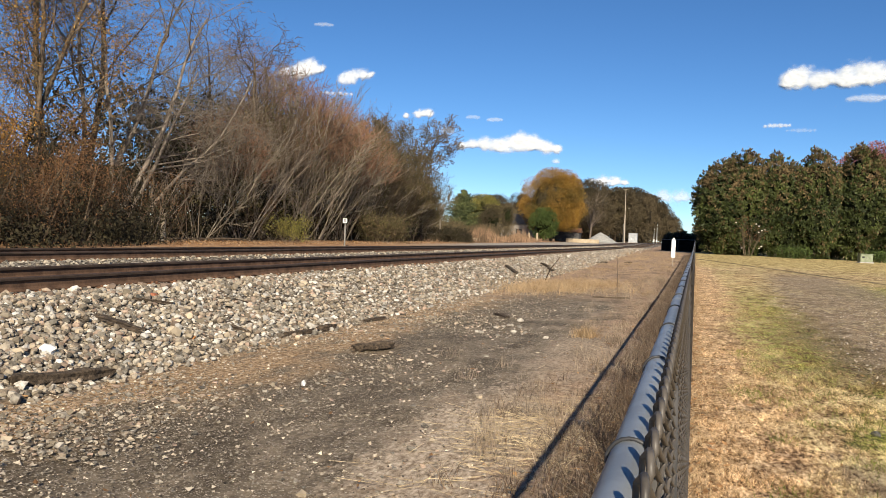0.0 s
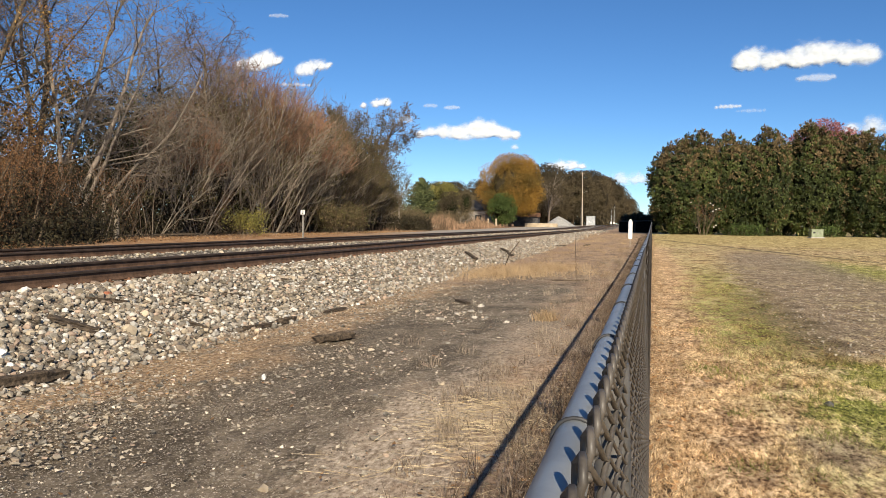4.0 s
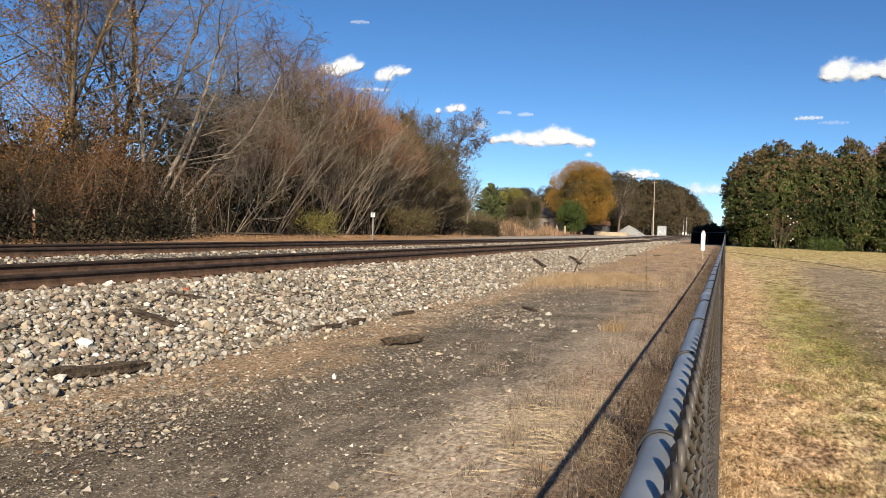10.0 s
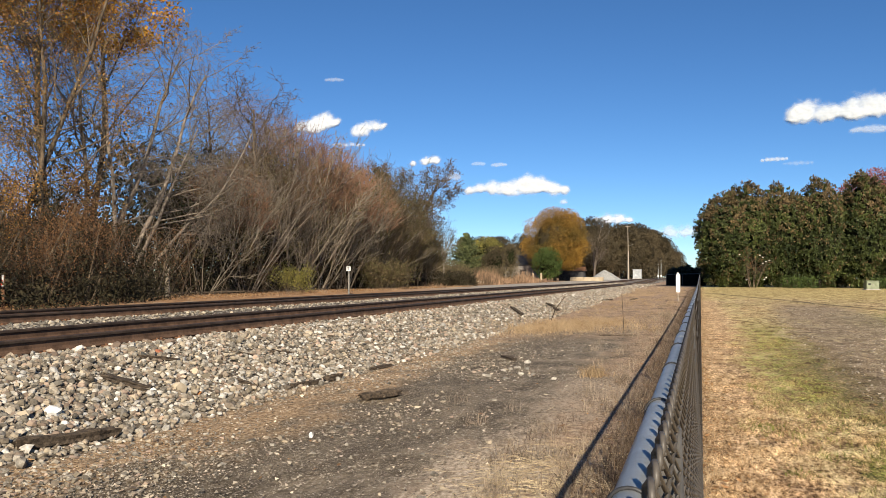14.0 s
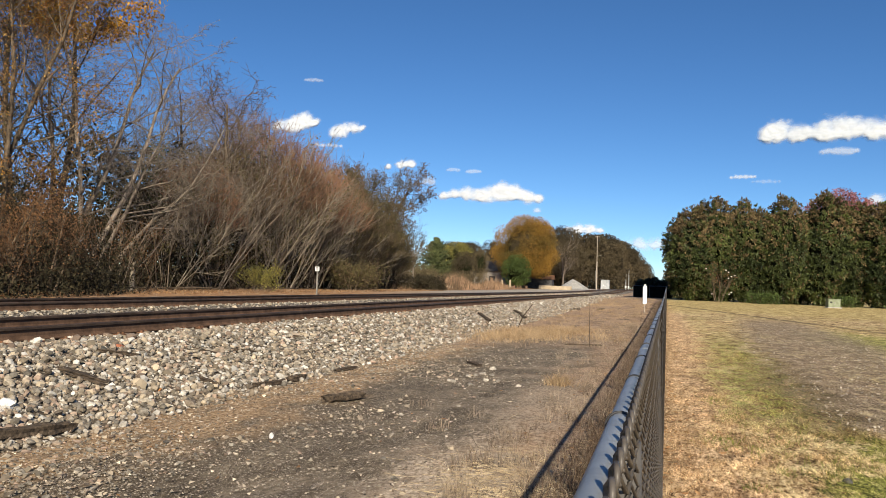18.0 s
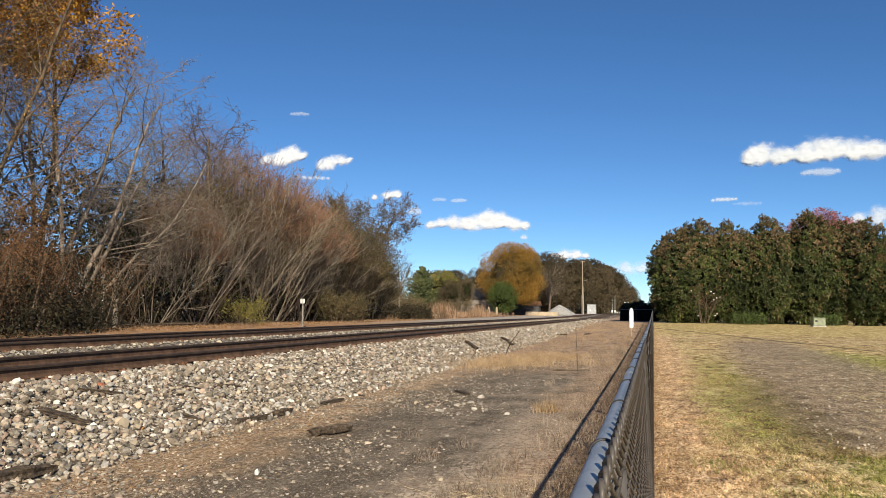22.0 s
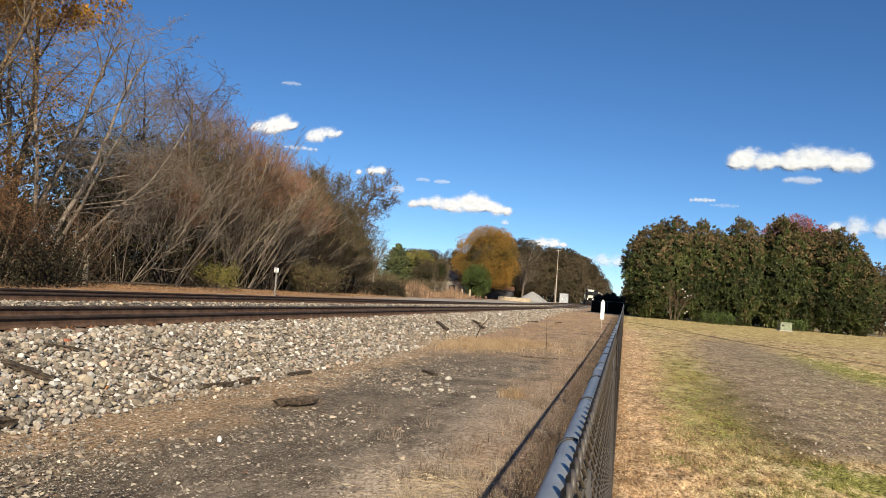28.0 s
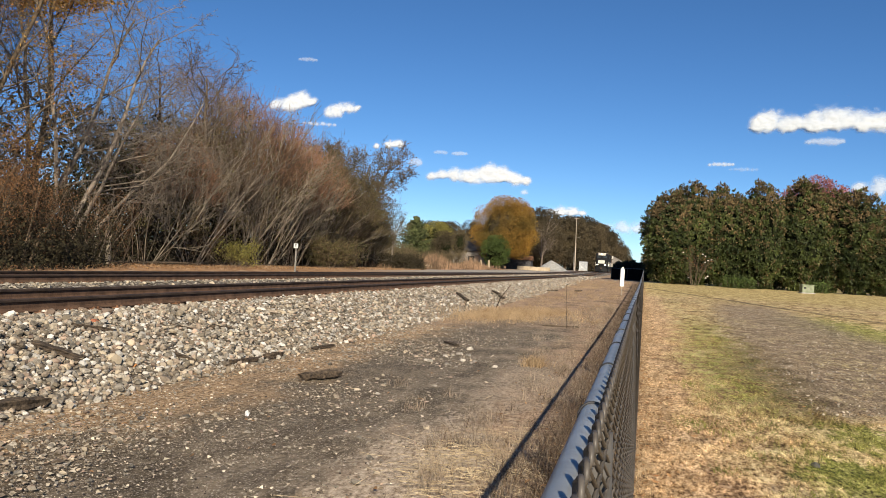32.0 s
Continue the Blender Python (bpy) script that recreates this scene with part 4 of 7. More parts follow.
def driftwood(x0, y0, x1, y1, width, thick, label, seed=1, lift=0.0, splits=0, name="wood_scrap"):
    """A broken length of old tie timber lying from one point to the other."""
    rng = random.Random(seed)
    a, b = Vector((x0, y0, rest(x0, y0) + thick * 0.5 + lift)), Vector((x1, y1, rest(x1, y1) + thick * 0.5 + lift * 1.4))
    along = (b - a)
    n = 9
    side = along.cross(Vector((0, 0, 1))).normalized()
    root = thing(name, pose(*a), label, "driftwood")

    def plank(off, w, t, lo, hi):
        sh = Shape()
        ring = 14
        stagger = [rng.uniform(-0.06, 0.06) for s in range(ring)]
        for i in range(n + 1):
            f = lo + (hi - lo) * i / n
            c = along * f + side * (off + rng.uniform(-0.006, 0.006)) + Vector((0, 0, rng.uniform(-0.004, 0.006)))
            taper = rng.uniform(0.82, 1.12) if 0 < i < n else rng.uniform(0.7, 0.95)
            for s in range(ring):
                ang = 2 * math.pi * s / ring
                e = 0.85 if name == "log" else 0.5
                cx = math.copysign(abs(math.cos(ang)) ** e, math.cos(ang)) * w * 0.5 * taper * (0.82 if s % 3 == 0 else 1.06) * rng.uniform(0.92, 1.06)
                cz = math.copysign(abs(math.sin(ang)) ** e, math.sin(ang)) * t * 0.5 * taper * (0.78 if s % 4 == 0 else 1.05) * rng.uniform(0.9, 1.1)
                q = c + side * cx + Vector((0, 0, cz)) + (along.normalized() * stagger[s] if i in (0, n) else Vector((0, 0, 0)))
                sh.v.append(tuple(q))
        for i in range(n):
            for s in range(ring):
                p, q = i * ring + s, i * ring + (s + 1) % ring
                sh.f.append([p, q, q + ring, p + ring])
        sh.f += [list(range(ring))[::-1], list(range(n * ring, n * ring + ring))]
        return sh

    part("timber", plank(0, width, thick, 0, 1), DRIFT, root)
    for k in range(splits):
        o = width * (0.5 + 0.35 * k) * (1 if k % 2 else -1)
        part("splinter", plank(o, width * 0.35, thick * 0.5, rng.uniform(0, 0.3), rng.uniform(0.6, 1.05)), DRIFT, root)
    return root


def build_debris():
    driftwood(-5.03, 5.30, -4.86, 6.20, 0.13, 0.10, "charred dark timber scrap at the foot of the ballast", 2, name="timber_scrap")
    driftwood(-5.98, 7.45, -5.52, 7.62, 0.17, 0.06, "splintered grey bark slab lying on the ballast", 3, splits=2, name="bark_slab")
    driftwood(-4.87, 9.61, -4.78, 10.25, 0.07, 0.06, "thin dark timber scrap beside the ballast toe", 4)
    driftwood(-4.76, 10.35, -4.70, 10.70, 0.10, 0.09, "short blackened timber stub beside the ballast", 5)
    driftwood(-5.34, 9.02, -5.10, 9.06, 0.08, 0.05, "small dark timber chip on the ballast", 6)
    driftwood(-3.62, 8.92, -3.34, 9.42, 0.10, 0.10, "weathered brown log on the cinder soil", 7, splits=2, name="log")
    driftwood(-4.70, 11.86, -4.64, 12.45, 0.09, 0.05, "grey wood splinter at the ballast toe", 8)
    driftwood(-3.27, 14.55, -2.95, 14.05, 0.10, 0.05, "flat dark bark piece on the soil", 9, name="bark_piece")
    driftwood(-6.0, 27.6, -5.35, 26.2, 0.13, 0.06, "long dark plank lying on the ballast slope", 10, 0.035, name="plank")
    driftwood(-5.8, 33.3, -5.4, 32.5, 0.13, 0.06, "dark broken tie end on the ballast", 11, 0.04)
    driftwood(-5.3, 31.9, -5.0, 31.2, 0.12, 0.07, "dark broken tie end on the ballast", 12, 0.04)
    driftwood(-6.35, 8.5, -6.1, 8.9, 0.10, 0.05, "dark timber strip against a red stone", 13)
    driftwood(-5.9, 10.9, -5.75, 11.2, 0.10, 0.05, "dark timber chip on pale ballast", 14)
    driftwood(-6.1, 10.2, -5.9, 10.35, 0.08, 0.04, "dark timber chip on pale ballast", 15)
    driftwood(-2.2, 20.4, -1.4, 20.7, 0.05, 0.04, "fallen stick in the dry grass", 16, name="fallen_stick")
    driftwood(-4.9, 45, -4.5, 46.2, 0.10, 0.08, "old tie scrap in tan grass", 17)
    driftwood(-3.6, 47, -3.3, 48.0, 0.10, 0.08, "old tie scrap in tan grass", 18)
    boulder("quartz_stone", -5.47, 6.14, (0.085, 0.07, 0.06), WHITE_STONE, "large white quartz stone at the ballast toe", seed=2)
    boulder("slag_stone", -6.36, 8.6, (0.075, 0.06, 0.045), DARK_STONE, "dark grey slag stone on pale ballast", seed=3)
    boulder("orange_stone", -5.25, 8.05, (0.05, 0.045, 0.035), ORANGE_STONE, "orange brick lump among pale stones", seed=4)
    boulder("red_stone", -6.40, 8.95, (0.055, 0.05, 0.04), RED_STONE, "reddish brick lump near the rail", seed=5)
    boulder("pale_stone", -2.66, 13.7, (0.06, 0.05, 0.04), PALE_ONE, "pale stone block on the soil", seed=6)
    rng = random.Random(8)
    for k in range(12):
        a, r = rng.uniform(-0.7, 0.7), rng.uniform(0.3, 1.0)
        boulder("pale_stone", -2.4 + a * 0.75, 10.6 + 2.4 * r, (0.044, 0.034, 0.024), PALE_ONE, "pale stone on the dark soil", seed=k + 10)
    for k in range(18):
        boulder("pale_stone", rng.uniform(-3.6, -2.2), rng.uniform(10.5, 13.5), (0.022, 0.02, 0.014), STONE_ONE, "small pale stone on the dark soil", seed=k + 40)
    boulder("pebble", -3.23, 6.79, (0.022, 0.018, 0.03), WHITE_STONE, "upright white pebble on the soil", seed=9)
    boulder("dirt_clod", 1.5, 7.15, (0.04, 0.032, 0.03), DARK_STONE, "dark clod of earth in the lawn", "clod", seed=7)
    boulder("limestone_block", -20.7, 80, (0.42, 0.36, 0.30), mat("buff_limestone", (0.34, 0.26, 0.18), (0.48, 0.39, 0.29), 3, 0.9, 0.3), "buff limestone boulder at the brush edge", "boulder", seed=12)
    boulder("limestone_block", -21.7, 80.6, (0.32, 0.3, 0.28), bpy.data.materials["buff_limestone"], "buff limestone boulder at the brush edge", "boulder", seed=13)


# ---------------------------------------------------------------- posts and signs
def build_markers():
    m = thing("marker_post", pose(-1.02, 45.2, rest(-1, 45), 0, 0, 20), "white plastic cable marker post on a thin stake", "marker post")
    part("stake", Shape().tube([(0.01, 0, -0.1), (0, 0, 0.62)], 0.025, 8), POLE_WOOD, m, "pale wooden stake")
    body = Shape()
    w, t = 0.105, 0.04
    prof = [(-w * 0.8, 0.50), (w * 0.8, 0.50), (w, 0.56), (w, 1.36), (w * 0.85, 1.42), (w * 0.45, 1.47), (w * 0.4, 1.53), (-w * 0.4, 1.53), (-w * 0.45, 1.47), (-w * 0.85, 1.42), (-w, 1.36), (-w, 0.56)]
    n = len(prof)
    body.add([(x, s * t, z) for s in (-1, 1) for x, z in prof], [list(range(n)), list(range(n, 2 * n))[::-1]] + [[k, (k + 1) % n, n + (k + 1) % n, n + k][::-1] for k in range(n)])
    part("marker_body", body, WHITE, m, "bright white plastic marker body")
    s = thing("sign_post", pose(-15.9, 36.6, rest(-15.9, 36.6), 0, 0, -12), "small white rectangular sign on a grey steel post", "sign")
    part("post", Shape().box((0, 0, 0.62), (0.07, 0.045, 1.25), 0.006), STEEL_POST, s)
    part("panel", Shape().box((0, -0.035, 1.28), (0.25, 0.02, 0.22), 0.008), SIGN_WHITE, s, "white sign panel")
    bars = Shape()
    for k, w in enumerate((0.12, 0.07, 0.1)):
        bars.box((0, -0.0485, 1.34 - 0.055 * k), (w, 0.004, 0.022))
    part("marking", bars, INK, s, "dark unreadable marks")
    r = thing("mile_marker", pose(-16.8, 16.9, rest(-16.8, 16.9)), "rust-brown post with a red and white plate beside the brush", "marker post")
    part("post", Shape().box((0, 0, 0.42), (0.08, 0.05, 0.85), 0.006), PLATE, r)
    part("plate", Shape().box((0, -0.035, 0.70), (0.075, 0.015, 0.3), 0.005), SIGN_WHITE, r, "white plate")
    part("plate_band", Shape().box((0, -0.047, 0.66), (0.06, 0.006, 0.14), 0.002), RED, r, "red band")
    for (x, y, h, dx, dy, wide, lab) in ((-1.62, 20.0, 1.05, -0.06, 0.1, 0.0058, "thin rusty rod standing in dry grass"), (-4.45, 26.1, 0.78, 0.42, 0.4, 0.016, "thin rusty rod leaning over the ballast toe")):
        z = rest(x, y)
        rod = thing("metal_rod", pose(x, y, z), lab, "rod")
        part("rod", Shape().tube([(0, 0, -0.1), (dx * 0.4, dy * 0.4, h * 0.5), (dx, dy, h)], wide, 6), ROD, rod)
        part("hook", Shape().tube([(dx, dy, h), (dx + 0.03, dy, h + 0.02)], 0.007, 6), ROD, rod)


# ---------------------------------------------------------------- trees
def grow(rng, sh, tips, p, d, length, radius, level, P):
    segs = P["segs"][level]
    pts, radii = [p.copy()], [radius]
    dirs = [d.copy()]
    end = radius * P["taper"] if level < P["levels"] - 1 else radius * 0.5
    for i in range(segs):
        w = P["wander"][level]
        d = (d + Vector((rng.uniform(-w, w), rng.uniform(-w, w), rng.uniform(-w, w) + P["up"][level]))).normalized()
        p = p + d * (length / segs)
        pts.append(p.copy())
        dirs.append(d.copy())
        radii.append(radius + (end - radius) * (i + 1) / segs)
    sh[min(level, 1)].tube(pts, radii, P["sides"][level], cap=False)
    if level >= P["levels"] - 1:
        tips.append((pts[-1], pts[len(pts) // 2]))
        return
    n = P["kids"][level]
    for k in range(n):
        f = P["from"][level] + (1 - P["from"][level]) * (k + rng.uniform(0.1, 0.9)) / n
        i = min(int(f * segs), segs - 1)
        g = f * segs - i
        q = pts[i].lerp(pts[i + 1], g)
        axis = dirs[i].orthogonal().normalized()
        axis.rotate(Matrix.Rotation(rng.uniform(0, 2 * math.pi), 3, dirs[i]))
        c = dirs[i].copy()
        c.rotate(Matrix.Rotation(radians(rng.uniform(*P["angle"][level])), 3, axis))
        ln = length * P["ratio"][level] * rng.uniform(0.7, 1.2) * (1.15 - 0.55 * f)
        rr = max(radii[i] * P["thin"][level] * rng.uniform(0.8, 1.1), P["least"])
        grow(rng, sh, tips, q, c, ln, min(rr, radii[i] * 0.9), level + 1, P)


TREE = dict(levels=5, segs=(8, 6, 4, 3, 2), sides=(7, 5, 4, 3, 3), kids=(11, 7, 5, 3, 0), angle=((25, 60), (25, 60), (25, 60), (20, 60), (0, 0)), ratio=(0.48, 0.5, 0.5, 0.55, 0),
            thin=(0.5, 0.5, 0.55, 0.6, 0), wander=(0.10, 0.18, 0.22, 0.28, 0.3), up=(0.05, 0.06, 0.06, 0.04, 0.02), taper=0.3, least=0.007)
TREE["from"] = (0.25, 0.2, 0.2, 0.2, 0)


def leaf_quads(rng, centres, size, flat=0.0):
    """Diamond leaves at random turns; flat: how far they lie level."""
    n = len(centres)
    r = turns(rng, n)
    a, b = r[:, :, 0], r[:, :, 1]
    if flat:
        a = a * (1, 1, 1 - flat)
        b = b * (1, 1, 1 - flat)
    s = size * rng.uniform(0.6, 1.3, (n, 1))
    c = np.asarray(centres)
    bend = np.cross(a, b) * s * 0.25
    return np.stack([c - a * s, c - b * s * 0.5 + bend, c + a * s, c + b * s * 0.5 + bend], 1).reshape(-1, 3)


def tree_model(seed, height, radius, stems=1, spread=0.1, bark=BARK_GREY, leaves=None, leaf_count=0, leaf_size=0.07, leaf_from=0.0, leaf_to=1e9, jitter=0.35, **over):
    """The trunk's mesh and the crown's mesh (or none)."""
    rng = random.Random(seed)
    nr = np.random.default_rng(seed)
    P = dict(TREE)
    P.update({("from" if k == "start" else k): v for k, v in over.items()})
    sh, tips = (Shape(), Shape()), []
    for s in range(stems):
        a = 2 * math.pi * (s + rng.uniform(0, 0.7)) / stems
        out = rng.uniform(0.4, 1.0) * spread
        base = Vector((math.cos(a) * 0.25 * (stems > 1) * min(spread * 2, 1), math.sin(a) * 0.25 * (stems > 1) * min(spread * 2, 1), -0.1))
        grow(rng, sh, tips, base, Vector((math.cos(a) * out, math.sin(a) * out, 1)).normalized(), height * rng.uniform(0.78, 1.0) * 0.8, radius * rng.uniform(0.7, 1), 0, P)
    tallest = max(v[2] for q in sh for v in q.v)
    for q in sh:
        q.v = [(px * height / tallest, py * height / tallest, pz * height / tallest) for px, py, pz in q.v]
    tips = [(p * (height / tallest), q * (height / tallest)) for p, q in tips]
    trunk, limbs = sh[0].mesh("trunk", bark), sh[1].mesh("branchwork", bark)
    crown = None
    if leaves and leaf_count:
        ends = np.array([tuple(t[k]) for t in tips for k in (0, 1)])
        ok = ends[(ends[:, 2] > leaf_from) & (ends[:, 2] < leaf_to)]
        if len(ok):
            c = ok[nr.integers(0, len(ok), leaf_count)] + nr.normal(0, jitter, (leaf_count, 3))
            crown = polys("crown", leaf_quads(nr, c, leaf_size), 4, leaves)
    return trunk, crown, limbs


def plant(model, name, x, y, label, category="tree", turn=0.0, size=1.0, tilt=0.0, z=None, group="", tall=1.0):
    trunk, crown, *limbs = model
    m = pose(x, y, rest(x, y) if z is None else z, tilt, 0, turn) @ Matrix.Diagonal((size, size, size * tall, 1))
    ob = thing(name, m, label, category, group)
    if trunk:
        part("trunk", trunk, None, ob)
    for q in limbs:
        tagged(part(q.name.split(".")[0], q, None, ob), kind="stuff")
    if crown:
        part("crown", crown, None, ob)
    return ob


def lumpy_tree(seed, height, width, material, n=5200, leaf=0.2, foot=0.12, bark=BARK_BROWN, lobes=60, inner=INNER):
    """A full-crowned tree: limbs and a crown of many leaf tufts set on uneven boughs."""
    nr = np.random.default_rng(seed)
    d = nr.normal(size=(lobes, 3))
    d /= np.linalg.norm(d, axis=1)[:, None]
    ctr = np.stack([d[:, 0] * width * 0.34, d[:, 1] * width * 0.34, height * (0.5 + foot / 2) + d[:, 2] * height * (0.37 - foot * 0.37)], -1)
    rad = 0.19 * width * nr.uniform(0.75, 1.15, lobes) * (60 / lobes) ** 0.35
    k = nr.integers(0, lobes, n)
    u = nr.normal(size=(n, 3))
    u /= np.linalg.norm(u, axis=1)[:, None]
    c = ctr[k] + u * (rad[k] * nr.uniform(0.75, 1.05, n))[:, None] * (1, 1, 0.75)
    c[:, 2] = np.clip(c[:, 2], 0.1, height)
    crown = polys("crown", leaf_quads(nr, c, leaf), 4, material)
    sh = Shape().tube([(0, 0, -0.2), (0.05, 0, height * 0.3), (0, 0.05, height * 0.75)], [width * 0.03, width * 0.02, 0.03], 7)
    for q in ctr[::5]:
        sh.tube([(0, 0, max(height * 0.12, q[2] * 0.55)), tuple(q * (0.6, 0.6, 0.9)), tuple(q)], [width * 0.010, width * 0.006, 0.02], 4)
    # solid core, painted dark for the shade inside the crown
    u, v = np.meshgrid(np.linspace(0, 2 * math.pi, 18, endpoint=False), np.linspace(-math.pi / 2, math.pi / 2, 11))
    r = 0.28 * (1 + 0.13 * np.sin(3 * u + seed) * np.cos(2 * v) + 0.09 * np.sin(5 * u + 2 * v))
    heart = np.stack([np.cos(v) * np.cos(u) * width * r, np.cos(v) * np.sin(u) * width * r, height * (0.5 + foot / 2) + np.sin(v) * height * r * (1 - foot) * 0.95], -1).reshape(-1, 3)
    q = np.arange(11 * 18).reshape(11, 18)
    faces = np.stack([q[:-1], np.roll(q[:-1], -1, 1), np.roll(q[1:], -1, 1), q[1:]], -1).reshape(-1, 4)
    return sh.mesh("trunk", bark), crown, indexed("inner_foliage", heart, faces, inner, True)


def conifer(seed, height, width, material):
    """Whorls of boughs, shorter towards the tip, each a fan of needle sprays."""
    nr = np.random.default_rng(seed)
    sh, tufts = Shape().tube([(0, 0, -0.2), (0, 0, height)], [0.16, 0.02], 7), []
    limbs = Shape()
    for k in range(30):
        z = height * (0.04 + 0.93 * k / 30)
        for s in range(11):
            a = nr.uniform(0, 2 * math.pi)
            reach = width / 2 * (1 - k / 31) ** 0.85 * nr.uniform(0.7, 1.12)
            f = nr.uniform(0.15, 1, 46)
            out = f * reach
            side = nr.normal(0, 0.13, 46) * reach * (1.1 - f)
            rise = 0.22 * f * f * reach + nr.normal(0, 0.07, 46)
            tufts.append(np.stack([math.cos(a) * out - math.sin(a) * side, math.sin(a) * out + math.cos(a) * side, z + rise], -1))
            limbs.tube([(0, 0, z), (math.cos(a) * reach * 0.9, math.sin(a) * reach * 0.9, z + 0.18 * reach)], [0.03, 0.01], 3, cap=False)
    return sh.mesh("trunk", BARK_BROWN), polys("crown", leaf_quads(nr, np.concatenate(tufts), 0.13), 4, material), limbs.mesh("branchwork", BARK_BROWN)


def bough_tubes(nodes, radii, sides):
    """Corners and quads of many tapered limbs at once; nodes (n, k, 3), radii (n, k)."""
    n, k = nodes.shape[:2]
    way = np.gradient(nodes, axis=1)
    way /= np.maximum(np.linalg.norm(way, axis=2), 1e-9)[..., None]
    a = np.cross(way, np.array((0.42, 0.71, 0.56)))
    a /= np.maximum(np.linalg.norm(a, axis=2), 1e-9)[..., None]
    b = np.cross(way, a)
    ang = 2 * math.pi * np.arange(sides) / sides
    v = nodes[:, :, None] + radii[:, :, None, None] * (a[:, :, None] * np.cos(ang)[:, None] + b[:, :, None] * np.sin(ang)[:, None])
    i = np.arange(n * k * sides).reshape(n, k, sides)
    f = np.stack([i[:, :-1], np.roll(i[:, :-1], -1, 2), np.roll(i[:, 1:], -1, 2), i[:, 1:]], -1)
    return v.reshape(-1, 3), f.reshape(-1, 4)


def fine_tree(seed, height, radius, kids, stems=1, spread=0.1, lean=(0, 0, 0), sweep=(0, 0, 0), bark=BARK_GREY, twig_bark=None, angle=(28, 62), ratio=(0.45, 0.5, 0.5, 0.45),
              wander=(0.10, 0.20, 0.26, 0.3, 0.3), up=(0.04, 0.05, 0.05, 0.03, 0.02), start=(0.3, 0.2, 0.15, 0.1), thin=0.5, least=0.0042, leaves=None, leaf_count=0, leaf_size=0.05, leaf_from=0.0, leaf_to=99.0, jitter=0.15):
    """Trunk, crown of leaves (or none) and branchwork of a tree with twigs down to the finest; kids: how many limbs spring from each limb, level by level."""
    nr = np.random.default_rng(seed)
    az = 2 * math.pi * (np.arange(stems) + nr.uniform(0, 0.7, stems)) / stems
    out = spread * nr.uniform(0.35, 1.0, stems)
    pos = np.stack([np.cos(az) * 0.22 * (stems > 1), np.sin(az) * 0.22 * (stems > 1), np.full(stems, -0.15)], -1)
    way = np.stack([np.cos(az) * out, np.sin(az) * out, np.ones(stems)], -1) + lean
    length, rad = height * 0.85 * nr.uniform(0.75, 1.0, stems), radius * nr.uniform(0.7, 1.0, stems)
    segs, sides = (9, 6, 4, 2, 1), (8, 5, 3, 3, 3)
    mesh_of, tips = [], None
    for level in range(len(kids) + 1):
        last = level == len(kids)
        sg = segs[level] if not last else 1
        way = way / np.linalg.norm(way, axis=1)[:, None]
        nodes, dirs = [pos], [way]
        for i in range(sg):
            way = way + nr.normal(0, wander[level] * 0.6, way.shape) + np.array((0, 0, up[level])) + (np.array(sweep) if level else 0)
            way = way / np.linalg.norm(way, axis=1)[:, None]
            pos = pos + way * (length / sg)[:, None]
            nodes.append(pos)
            dirs.append(way)
        nodes, dirs = np.stack(nodes, 1), np.stack(dirs, 1)
        radii = rad[:, None] * np.linspace(1, 0.28 if not last else 0.35, sg + 1)[None]
        mesh_of.append(bough_tubes(nodes, radii, sides[level]))
        if last:
            tips = nodes.reshape(-1, 3)
            break
        n, m = len(nodes), kids[level]
        f = start[level] + (1 - start[level]) * (np.arange(m)[None] + nr.uniform(0, 1, (n, m))) / m
        i = np.minimum((f * sg).astype(int), sg - 1)
        g = (f * sg - i)[..., None]
        row = np.arange(n)[:, None]
        pos = (nodes[row, i] * (1 - g) + nodes[row, i + 1] * g).reshape(-1, 3)
        d = dirs[row, i + 1].reshape(-1, 3)
        side = np.cross(d, nr.normal(size=d.shape))
        side /= np.maximum(np.linalg.norm(side, axis=1), 1e-6)[:, None]
        tilt = np.radians(nr.uniform(*angle, len(d)))[:, None]
        way = d * np.cos(tilt) + side * np.sin(tilt)
        length = (length[:, None] * ratio[level] * nr.uniform(0.65, 1.2, (n, m)) * (1.2 - 0.6 * f)).ravel()
        here = rad[:, None] * (1 - 0.72 * f)
        rad = np.maximum(here * thin * nr.uniform(0.75, 1.1, (n, m)), least).ravel()
    scale = height / max(v[:, 2].max() for v, f in mesh_of)
    trunk = indexed("trunk", mesh_of[0][0] * scale, mesh_of[0][1], bark, True)

    def merged(name, parts, material):
        shift, vs, fs = 0, [], []
        for v, f in parts:
            vs.append(v * scale)
            fs.append(f + shift)
            shift += len(v)
        return indexed(name, np.concatenate(vs), np.concatenate(fs), material, True)

    limbs = [merged("branchwork", mesh_of[1:-1] if twig_bark else mesh_of[1:], bark)]
    if twig_bark:
        limbs.append(merged("twigs", mesh_of[-1:], twig_bark))
    crown = None
    if leaves and leaf_count:
        t = tips * scale
        t = t[(t[:, 2] > leaf_from) & (t[:, 2] < leaf_to)]
        c = t[nr.integers(0, len(t), leaf_count)] + nr.normal(0, jitter, (leaf_count, 3))
        crown = polys("crown", leaf_quads(nr, c, leaf_size), 4, leaves)
    return (trunk, crown, *limbs)


SKYLINE = ((5, 11), (20, 11), (24, 10.2), (27, 9.3), (31, 9.2), (35, 10.4), (38, 9.8), (40.5, 8.4), (46, 8.3), (52, 9.2), (58, 9.5), (61, 9.3), (65, 7.3), (70, 5.0), (80, 4.0))


